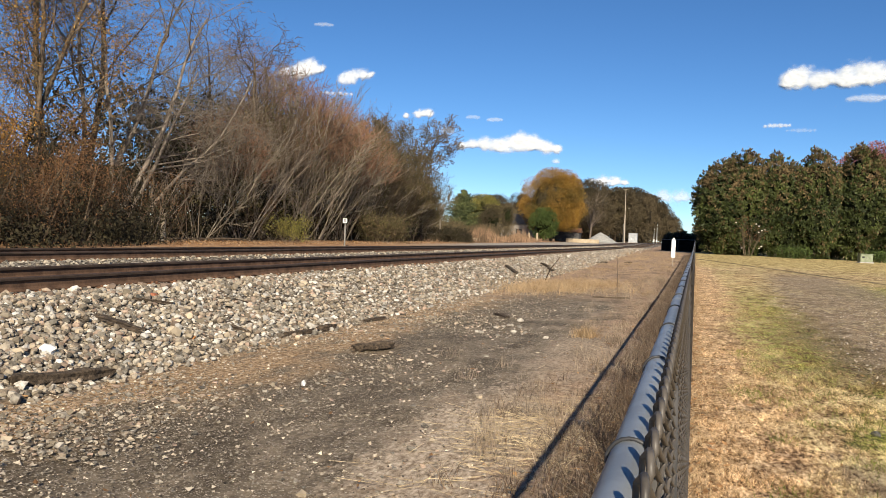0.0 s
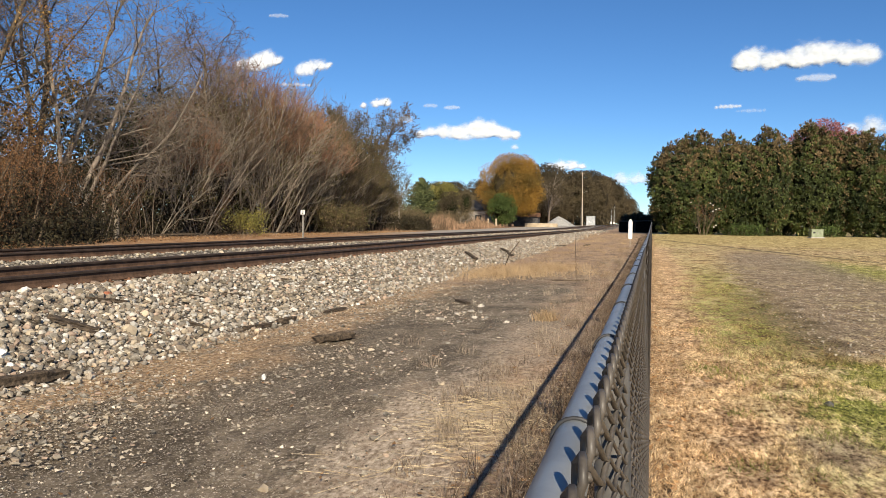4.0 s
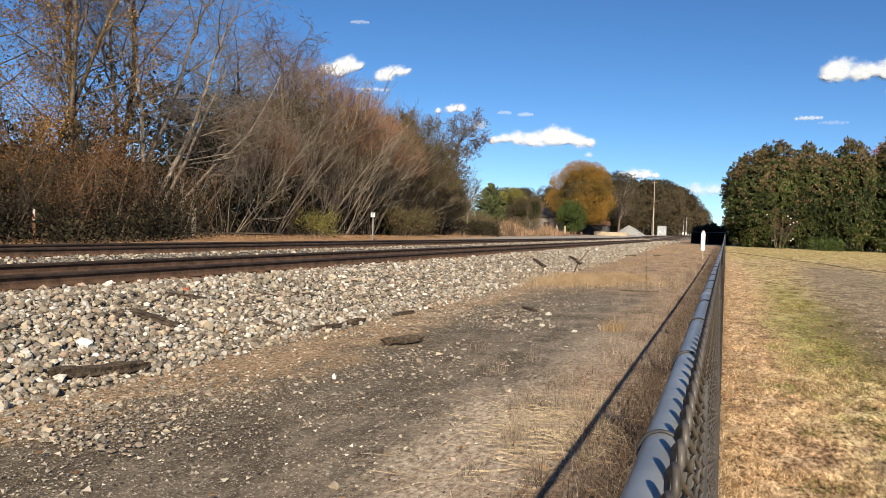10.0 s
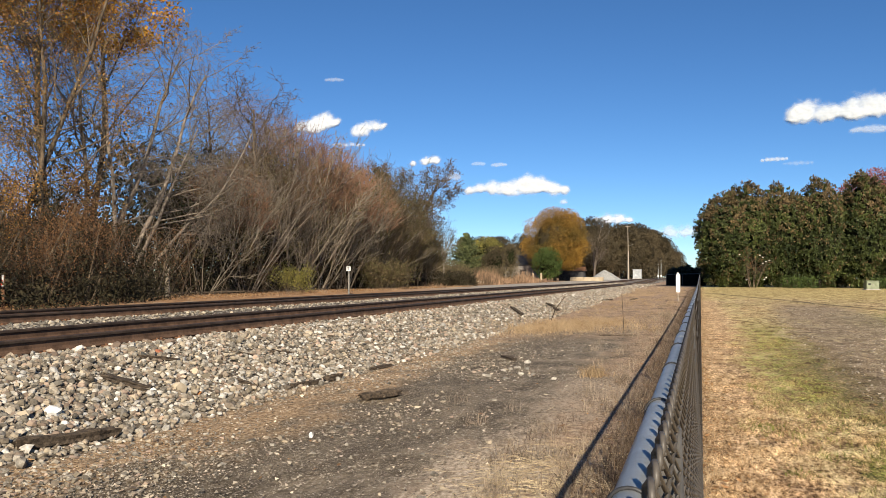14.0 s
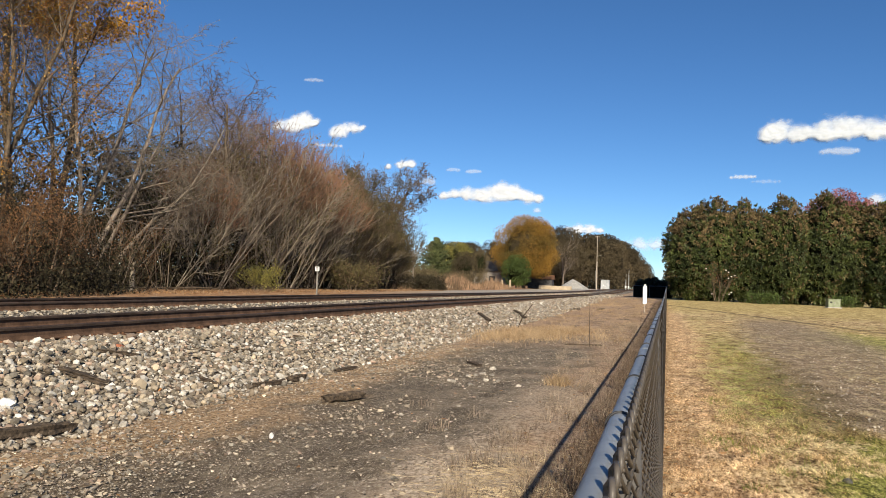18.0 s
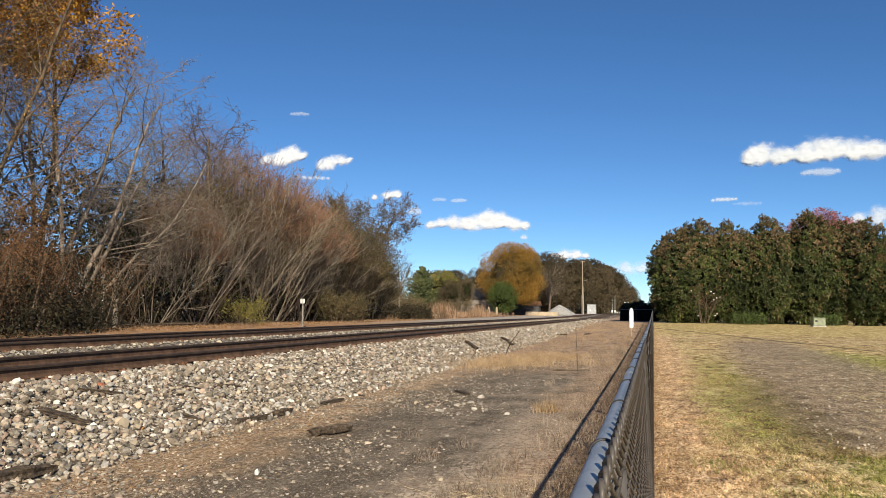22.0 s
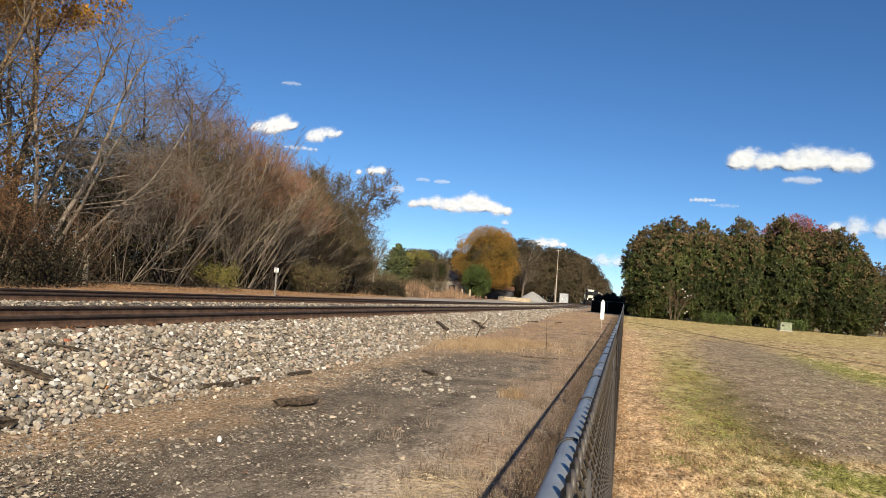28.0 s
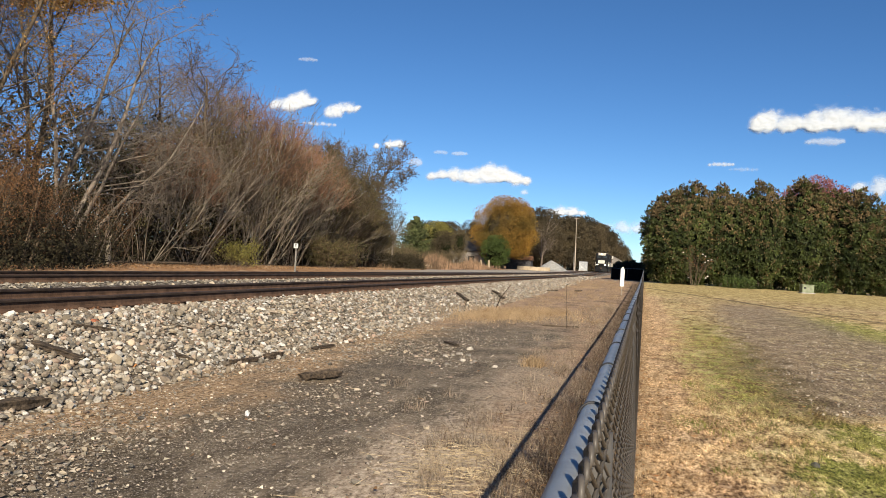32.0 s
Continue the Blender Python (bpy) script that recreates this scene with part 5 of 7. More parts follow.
def top_at(x, y):
    """Height of the tree tops over the datum for a trunk at x, y."""
    k = 20 / abs(x)
    return 1.44 + 1.10 * (float(np.interp(y * k, [s[0] for s in SKYLINE], [s[1] for s in SKYLINE])) - 1.44) / k


def twig_shell(seed, height, wide, material, count=2000):
    """The outer twigs of a domed crown, pointing up and out."""
    nr = np.random.default_rng(seed)
    u = nr.normal(size=(count, 3))
    u[:, 2] = np.abs(u[:, 2]) + 0.05
    u /= np.linalg.norm(u, axis=1)[:, None]
    lobes = nr.normal(size=(26, 3))
    lobes /= np.linalg.norm(lobes, axis=1)[:, None]
    r = (0.80 + 0.20 * smooth01((u @ lobes.T).max(1), 0.8, 0.98)) * nr.uniform(0.74, 1.0, count)
    p = u * r[:, None] * (wide / 2, wide / 2, height * 0.52) + (0, 0, height * 0.47)
    way = u * 0.6 + (0, 0, 0.5) + nr.normal(0, 0.6, u.shape)
    way *= nr.uniform(0.35, 0.95, (count, 1))
    v, f = bough_tubes(np.stack([p - way * 0.5, p + way * 0.5], 1), np.array([[0.013, 0.005]]) * nr.uniform(0.7, 1.2, (count, 1)), 3)
    return indexed("twig_shell", v, f, material, True)


def build_treeline():
    rnd = random.Random(21)
    gr = "trackside trees"
    slim = dict(angle=(30, 68), ratio=(0.30, 0.55, 0.5, 0.5), start=(0.22, 0.15, 0.15, 0.1), thin=0.42)
    gnarl = dict(angle=(30, 72), wander=(0.2, 0.34, 0.40, 0.42, 0.4), ratio=(0.5, 0.55, 0.5, 0.42), thin=0.55)
    fan = dict(angle=(12, 40), ratio=(0.42, 0.5, 0.5, 0.5), wander=(0.09, 0.14, 0.18, 0.22, 0.2), up=(-0.01, 0.03, 0.05, 0.04, 0.03), start=(0.3, 0.2, 0.2, 0.1), thin=0.55)

    def shelled(model, shell):
        return (*model, shell)

    models = {
        "tall": [fine_tree(301 + k, 14, 0.15, (17, 7, 5, 4), 1, 0.12, bark=BARK_BROWN, leaves=(LEAF_TAN, LEAF_OLIVE)[k % 2], leaf_count=3600, leaf_size=0.05, leaf_from=1.0, jitter=0.14, **slim) for k in range(2)],
        "topped": [fine_tree(311, 15, 0.15, (18, 7, 5, 4), 1, 0.1, bark=BARK_BROWN, leaves=LEAF_ORANGE, leaf_count=10500, leaf_size=0.088, leaf_from=9.6, jitter=0.22, **slim)],
        "golden": [fine_tree(313, 15, 0.12, (16, 7, 5, 4), 1, 0.14, bark=BARK_BROWN, leaves=LEAF_TAN, leaf_count=4200, leaf_size=0.052, leaf_from=1.5, jitter=0.12, **slim)],
        "arching": [fine_tree(321 + k, 11.5, 0.12, (11, 8, 5, 4), 2, 0.25, bark=BARK_GREY, lean=(0.05, 0.42, 0), sweep=(0.01, 0.055, -0.015), least=0.0065, **gnarl) for k in range(2)],
        "bare": [fine_tree(330 + k, 11, 0.10, (11, 7, 5, 4), 1 + k % 2, 0.22, bark=BARK_GREY, least=0.0065, **gnarl) for k in range(2)],
        "gnarled": [fine_tree(335, 11, 0.15, (13, 8, 5), 1, 0.15, bark=BARK_BROWN, angle=(30, 70), wander=(0.22, 0.42, 0.55, 0.6), up=(0.04, 0.07, 0.08, 0.06), ratio=(0.42, 0.5, 0.5), start=(0.4, 0.25, 0.2), least=0.011, thin=0.55)],
        "round": [fine_tree(341, 10, 0.18, (17, 9, 7, 5), 1, 0.1, bark=BARK_BROWN, least=0.012, angle=(35, 72), ratio=(0.36, 0.55, 0.55, 0.55), start=(0.34, 0.2, 0.15, 0.1), wander=(0.12, 0.2, 0.26, 0.3, 0.3), up=(0.03, 0.01, 0.02, 0.02, 0.02), thin=0.42)],
        "dome": [shelled(fine_tree(351 + k, 8.6, 0.062, (8, 6), 11, 0.75, bark=(BARK_PALE, BARK_GREY)[k % 2], leaves=LEAF_OLIVE, leaf_count=1600, leaf_size=0.06, leaf_from=1.5, leaf_to=7.0, jitter=0.2, least=0.013, **fan), twig_shell(355 + k, 8.6, 7.6, (BARK_RED, BROWN_TWIG)[k % 2])) for k in range(3)],
        "stems": [fine_tree(361 + k, 8, 0.06, (9, 6, 3), 6, 0.5, bark=(BARK_BROWN, BARK_PALE)[k % 2], leaves=LEAF_OLIVE, leaf_count=1800, leaf_size=0.055, leaf_from=0.5, leaf_to=6.0, least=0.011, **fan) for k in range(2)],
        "olive": [fine_tree(371 + k, 9, 0.09, (10, 7, 4), 4, 0.45, bark=BARK_BROWN, leaves=LEAF_OLIVE, leaf_count=9500, leaf_size=0.055, leaf_from=1.0, leaf_to=8.0, jitter=0.14, least=0.009, **fan) for k in range(2)],
        "sapling": [fine_tree(381, 9, 0.06, (12, 6, 4), 1, 0.08, bark=BARK_GREY, angle=(15, 38), ratio=(0.36, 0.5, 0.5), up=(0.05, 0.06, 0.05, 0.03), least=0.005)],
    }
    says = {"tall": ("thin_leaved_tree", "tall dark-trunked tree with scattered withered leaves"), "topped": ("orange_tree", "tall slim tree, its crown still orange"), "golden": ("thin_leaved_tree", "tall slim tree with thin golden leaves"),
            "arching": ("bare_tree", "leafless tree leaning over, with long arching limbs"), "bare": ("bare_tree", "leafless tree with gnarled twisting limbs"), "gnarled": ("bare_tree", "leafless dark tree with thick curling limbs"), "round": ("bare_tree", "leafless grey tree with a broad rounded crown"),
            "dome": ("thicket_tree", "dense many-stemmed brown thicket tree, bare and domed"), "stems": ("thicket_tree", "many-stemmed tree with a few olive leaves"), "olive": ("olive_tree", "round tree with thinning olive-brown leaves"), "sapling": ("bare_sapling", "slender leafless upright young tree")}
    own = {"tall": 14, "topped": 15, "golden": 15, "arching": 11.5, "bare": 11, "gnarled": 11, "round": 10, "dome": 8.6, "stems": 8, "olive": 9, "sapling": 9}
    count = {}

    def put(kind, x, y, top, turn=None, wide=1.0):
        """y, top: its place along the wood and the height of its top over the datum, both as for a trunk 22 m from the fence."""
        k = count[kind] = count.get(kind, -1) + 1
        y, top = y * abs(x) / 22, 1.44 + (top - 1.44) * abs(x) / 22 * 1.05
        z = rest(x, y)
        size = (top - z) / own[kind]
        plant(models[kind][k % len(models[kind])], *says[kind][:1], x, y, says[kind][1], turn=rnd.uniform(0, 360) if turn is None else turn, size=size * wide, tall=1 / wide, group=gr)

    # tall slim trees of the near end, still partly in leaf
    for kind, x, y, top in (("tall", -21.6, 14.5, 14), ("golden", -22.2, 17.5, 14.5), ("golden", -22.0, 22.0, 14.5), ("tall", -21.2, 23.9, 14), ("topped", -23.2, 24.0, 14.4),
                            ("topped", -24.6, 26.2, 14.6)):
        put(kind, x, y, top)
    # leaning trees that arch over to the gap, then the gnarled ones
    for x, y, top, turn in ((-22.0, 27.0, 12.6, 0), (-21.2, 28.4, 9.4, -12), (-23.4, 25.4, 13.2, 10)):
        put("arching", x, y, top, turn)
    for x, y, top in ((-24.2, 32.6, 10.2),):
        put("bare", x, y, top)
    put("gnarled", -22.0, 37.4, 11.9, 30)
    put("gnarled", -22.8, 35.2, 11.0, 140)
    put("gnarled", -23.4, 39.4, 10.8, 250)
    # domed thickets
    for y, top, w in ((42.4, 9.9, 1.0), (38.8, 7.8, 0.95), (46.6, 9.2, 1.05), (35.6, 6.8, 0.9), (44.4, 8.8, 0.9), (50.2, 8.6, 1.0), (48.2, 7.4, 0.9), (54.5, 6.6, 0.9)):
        put("dome", -22.2 - rnd.uniform(0, 1.2), y, top, wide=w)
    for x, y, top in ((-24.2, 48.6, 10.0), (-24.8, 50.2, 9.3), (-23.6, 34.4, 8.8), (-23.8, 44.4, 9.7), (-24.2, 52.0, 9.6), (-23.6, 40.6, 9.6), (-24.6, 46.4, 9.4)):
        put("sapling", x, y, top)
    for x, y, top in ((-23.2, 53.2, 9.4), (-23.6, 56.4, 9.5), (-24.4, 58.2, 8.6), (-23.2, 66.4, 6.4), (-24.6, 66.6, 5.6), (-24.6, 54.5, 9.8), (-22.4, 54.8, 7.6), (-22.2, 58.4, 7.8), (-22.6, 61.4, 7.0), (-22.4, 63.8, 6.4)):
        put("olive", x, y, top)
    put("round", -23.0, 61.8, 10.3, 40)
    put("round", -25.8, 59.6, 10.4, 160)
    put("round", -24.4, 63.0, 9.6, 260)
    for y, top in ((32.0, 6.6), (34.5, 7.2), (55.0, 7.0), (58.0, 7.4), (61.4, 7.0), (63.6, 6.6), (65.4, 5.6), (66.6, 4.8)):
        put("stems", -22.4 - rnd.uniform(0, 1.4), y, top)
    # second row closes the gaps
    for k in range(15):
        y = 17 + 4.4 * k
        x = -(27.0 + 2.5 * float(smooth01(y, 15, 60))) - rnd.uniform(0, 2)
        if y > 40:
            put(("dome", "stems", "olive")[k % 3], x, (y + 4) * 22 / abs(x), float(np.interp(y * 22 / abs(x), (27, 40, 50, 62, 70), (6.0, 6.5, 6.5, 7.5, 5.5))))
    # front shrubs
    S4 = dict(levels=4, segs=(6, 4, 3, 2), sides=(4, 3, 3, 3), kids=(6, 5, 2, 0), ratio=(0.36, 0.5, 0.55, 0), angle=((15, 50), (20, 55), (20, 55), (0, 0)), start=(0.1, 0.1, 0.2, 0), wander=(0.1, 0.18, 0.2, 0.25), up=(0.02, 0.05, 0.06, 0.05), thin=(0.45, 0.55, 0.6, 0))
    pale = [fine_tree(160 + k, 6.2, 0.024, (6, 4), 9, 0.75, bark=(BARK_GREY, BARK_PALE, BARK_GREY)[k], least=0.009, angle=(10, 38), ratio=(0.40, 0.5, 0.5), wander=(0.12, 0.18, 0.2, 0.25), up=(-0.04, 0.02, 0.04, 0.04), start=(0.25, 0.2, 0.2)) for k in range(3)]
    brown = [tree_model(70 + k, 4.0, 0.04, 5, 0.6, BARK_BROWN, LEAF_DIM if k == 2 else LEAF_RUST, 4200, 0.036, 0.1, jitter=0.2, least=0.007, **S4) for k in range(3)]
    gold = tree_model(34, 5.0, 0.06, 5, 0.5, BARK_BROWN, LEAF_ORANGE, 5000, 0.036, 0.8, jitter=0.2, **S4)
    for k, (x, y, s) in enumerate(((-20.2, 27.5, 0.75), (-20.6, 31.5, 0.95), (-21.0, 36.0, 1.05), (-20.9, 40.5, 0.9), (-21.6, 45.0, 1.05), (-22.2, 49.5, 1.0), (-22.6, 53.0, 1.1), (-23.0, 56.0, 1.05), (-23.2, 59.0, 0.9), (-23.5, 62.5, 1.0), (-24.0, 67, 0.85))):
        plant(pale[k % 3], "arching_shrub", x, y, "pale-stemmed arching shrub, nearly leafless", "shrub", rnd.uniform(0, 360), s, group="trackside shrubs")
    for k, (x, y, s) in enumerate(((-17.6, 12.0, 0.8), (-17.4, 14.4, 0.7), (-17.6, 16.6, 0.75), (-17.5, 18.8, 0.7), (-17.9, 21.0, 0.8), (-18.4, 23.2, 0.75), (-19.2, 25.4, 0.7), (-19.0, 19.6, 1.0), (-19.2, 22.2, 1.0), (-21.2, 29.5, 0.6), (-22.0, 38.5, 0.6), (-22.9, 48.0, 0.6), (-24.0, 59.0, 0.8), (-24.4, 64.5, 0.9), (-25.4, 68.5, 0.9), (-26.4, 73, 0.9), (-18.2, 7.0, 0.9))):
        plant(brown[k % 3], "brushy_shrub", x, y, "tangled brown shrub with withered leaves", "shrub", rnd.uniform(0, 360), s, group="trackside shrubs")
    for x, y, s, t in ((-19.6, 15.0, 1.05, 10), (-20.0, 18.6, 0.9, 200), (-19.6, 11.5, 1.0, 90)):
        plant(gold, "autumn_shrub", x, y, "low multi-stemmed tree with orange autumn leaves", turn=t, size=s, group=gr)
    plant(fine_tree(390, 7.0, 0.07, (10, 6, 5), 2, 0.3, bark=BARK_PALE, angle=(15, 42), least=0.006), "bare_sapling", -22.2, 72.0, "small pale leafless sapling at the end of the wood", size=1.0, group=gr)
    # bushes at the foot
    bush = tree_model(95, 2.0, 0.02, 9, 0.9, BARK_BROWN, LEAF_YELLOW, 3000, 0.055, 0.2, jitter=0.18, levels=3, segs=(5, 4, 3), sides=(4, 3, 3), kids=(8, 6, 0), ratio=(0.45, 0.5, 0), angle=((15, 50), (20, 60), (0, 0)), start=(0.15, 0.2, 0), thin=(0.5, 0.6, 0), wander=(0.12, 0.2, 0.25), up=(0.03, 0.04, 0.04))
    plant(bush, "yellow_bush", -18.9, 36.6, "leafy yellow-green bush at the brush edge", "bush", 20, 0.72)
    gbush = tree_model(96, 2.1, 0.025, 12, 1.0, BARK_BROWN, LEAF_OLIVE, 5200, 0.05, 0.1, jitter=0.2, levels=3, segs=(5, 4, 3), sides=(4, 3, 3), kids=(8, 6, 0), ratio=(0.45, 0.5, 0), angle=((15, 50), (20, 60), (0, 0)), start=(0.1, 0.2, 0), thin=(0.5, 0.6, 0), wander=(0.12, 0.2, 0.25), up=(0.0, 0.04, 0.04))
    plant(gbush, "green_bush", -19.3, 50.2, "rounded dull-green bush at the brush edge", "bush", 0, 1.15, tall=0.95)
    plant(gbush, "green_bush", -20.4, 53.5, "rounded dull-green bush at the brush edge", "bush", 90, 0.9)
    # leafy and twiggy masses of the wood, in clumps
    nr = np.random.default_rng(77)

    def clumps(y0, y1, count, low, high, back, power=1.0):
        y = nr.uniform(y0, y1, count)
        x = -(21.6 + 3.0 * smooth01(y, 15, 60)) - nr.uniform(0, back, count)
        top = np.array([top_at(p, q) for p, q in zip(x, y)])
        return np.stack([x, y, land(x, y) + 0.3 + (low + (high - low) * nr.uniform(0, 1, count) ** power) * top], -1)

    def foliage(name, ctr, per, radius, size, material, label):
        r = radius * nr.uniform(0.55, 1.35, len(ctr))
        k = np.repeat(np.arange(len(ctr)), per)
        u = nr.normal(size=(len(k), 3))
        u /= np.linalg.norm(u, axis=1)[:, None]
        p = ctr[k] + u * (r[k] * nr.uniform(0.35, 1.05, len(k)))[:, None] * (1, 1.15, 0.7)
        tagged(new(name, polys(name, leaf_quads(nr, p, size), 4, material)), label, "foliage", kind="stuff")

    def twigs(name, ctr, per, radius, material, label, wide=0.008):
        k = np.repeat(np.arange(len(ctr)), per)
        u = nr.normal(size=(len(k), 3)) + (0, 0, 0.55)
        u /= np.linalg.norm(u, axis=1)[:, None]
        p = ctr[k] + u * nr.uniform(0.2, 0.8, (len(k), 1)) * radius
        way = u + nr.normal(0, 0.35, u.shape)
        side = np.cross(way, (1.0, 0.3, 0.1))
        side /= np.maximum(np.linalg.norm(side, axis=1), 1e-6)[:, None]
        w = nr.uniform(0.5, 1.3, (len(k), 1)) * wide
        tagged(new(name, polys(name, np.stack([p - side * w, p + side * w, p + way * nr.uniform(0.3, 0.75, (len(k), 1)) * radius], 1), 3, material)), label, "twigs", kind="stuff")

    foliage("rust_foliage", np.concatenate([clumps(14, 29, 110, 0.0, 0.36, 3, 1.2), clumps(14, 27, 14, 0.4, 0.8, 3)]), 230, 0.9, 0.040, LEAF_RUST, "clumps of rusty withered leaves in the thicket")
    foliage("orange_foliage", np.concatenate([clumps(14, 25, 90, 0.10, 0.38, 2) + (1.6, 0, 0), clumps(14, 25, 30, 0.3, 0.9, 2)]), 200, 0.65, 0.04, LEAF_TAN, "scattered orange leaf clusters in the thicket")
    foliage("olive_foliage", np.concatenate([clumps(14, 30, 16, 0.15, 0.6, 5), clumps(29, 44, 70, 0.05, 0.5, 5), clumps(42, 58, 80, 0.05, 0.5, 5), clumps(56, 73, 150, 0.05, 0.66, 5), clumps(31, 66, 55, 0.08, 0.55, 0.8) + (2.4, 0, 0)]), 140, 1.0, 0.058, LEAF_OLIVE, "dull olive leaf masses in the thicket")
    foliage("green_foliage", np.concatenate([clumps(28, 45, 26, 0.1, 0.6, 4), clumps(56, 62, 8, 0.6, 0.8, 2)]), 130, 0.8, 0.055, LEAF_GREEN, "green ivy leaves on the trunks")
    # leaf clumps coloured as the shaded inside of the wood
    foliage("dim_foliage", np.concatenate([clumps(30, 76, 200, 0.0, 0.34, 6, 1.2), clumps(12, 30, 60, 0.0, 0.2, 6, 1.2), clumps(33, 72, 170, 0.05, 0.58, 2.5), clumps(12, 72, 190, 0.0, 0.26, 1.0) + (0.9, 0, -0.2)]), 95, 1.1, 0.085, LEAF_DIM, "brown tangle deep in the thicket, painted dark for its shade")
    twigs("red_twigs", np.concatenate([clumps(40, 49, 60, 0.45, 0.80, 2.6, 0.7)]), 90, 1.25, BARK_RED, "dense reddish-brown bare twigs of the domed thicket")
    twigs("brown_twigs", np.concatenate([clumps(50, 72, 110, 0.2, 0.72, 4, 0.8), clumps(36, 44, 30, 0.3, 0.6, 4)]), 80, 1.3, LEAF_TWIG, "fine brown twigs filling the bare crowns")
    # low growth in the same dark colour, for the shade under the trees
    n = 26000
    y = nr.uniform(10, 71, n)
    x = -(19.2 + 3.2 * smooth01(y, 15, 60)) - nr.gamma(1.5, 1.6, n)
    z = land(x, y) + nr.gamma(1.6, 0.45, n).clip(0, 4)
    tagged(new("undergrowth", polys("undergrowth", leaf_quads(nr, np.stack([x, y, z], -1), 0.08), 4, LEAF_DIM)), "tangled brown and olive undergrowth, painted dark for shade below the trees", "undergrowth", kind="stuff")
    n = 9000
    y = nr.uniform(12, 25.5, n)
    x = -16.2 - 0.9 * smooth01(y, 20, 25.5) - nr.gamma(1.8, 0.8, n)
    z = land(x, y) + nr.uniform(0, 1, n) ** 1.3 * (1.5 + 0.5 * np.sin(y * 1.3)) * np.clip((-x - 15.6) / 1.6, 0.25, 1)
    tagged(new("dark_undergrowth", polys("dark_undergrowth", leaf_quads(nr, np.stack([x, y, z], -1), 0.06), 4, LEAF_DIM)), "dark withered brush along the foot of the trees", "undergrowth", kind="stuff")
    # backing whose dark colour stands for the shaded gaps between trunks
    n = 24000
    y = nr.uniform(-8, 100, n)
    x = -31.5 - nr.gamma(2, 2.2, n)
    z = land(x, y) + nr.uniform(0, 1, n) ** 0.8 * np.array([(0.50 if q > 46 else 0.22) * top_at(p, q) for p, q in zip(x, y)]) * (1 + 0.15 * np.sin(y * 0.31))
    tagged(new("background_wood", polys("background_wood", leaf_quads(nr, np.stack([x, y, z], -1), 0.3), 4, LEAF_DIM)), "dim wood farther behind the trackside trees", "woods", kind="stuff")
    sticks = Shape()
    rng = random.Random(5)
    for k in range(420):
        yy = rng.uniform(12, 71)
        xx = -(18.6 + 3.6 * float(smooth01(yy, 15, 60))) - rng.expovariate(0.5)
        b = Vector((xx, yy, rest(xx, yy) - 0.05))
        d = Vector((rng.uniform(-0.5, 0.6), rng.uniform(-0.6, 0.6), rng.uniform(0.25, 1))).normalized()
        h = rng.uniform(0.7, 3.6)
        sticks.tube([b, b + d * h * 0.5 + Vector((0, 0, 0.1)), b + d * h], [0.018, 0.012, 0.006], 3, cap=False)
    tagged(new("saplings", sticks.mesh("saplings", BARK_BROWN)), "thin brown saplings and dead stems in the undergrowth", "saplings", kind="stuff")
    # leaning dead snag
    snag = thing("dead_snag", pose(-19.6, 27.6, rest(-19.6, 27.6)), "broken pale tree stump at the brush edge", "stump")
    part("trunk", Shape().tube([(0, 0, -0.1), (0.04, 0, 0.5), (0.0, 0.03, 0.95), (0.12, 0.02, 1.15)], [0.13, 0.10, 0.075, 0.02], 8), BARK_PALE, snag)
    for k in range(9):
        yy = rng.uniform(24, 40)
        xx = -(18.3 + 0.08 * (yy - 20)) - rng.uniform(0, 1)
        a = rng.uniform(0, 3)
        driftwood(xx, yy, xx + math.cos(a) * 1.5, yy + math.sin(a) * 1.5, 0.07, 0.06, "fallen grey branch in the leaf litter", 60 + k, 0.1, name="fallen_branch")


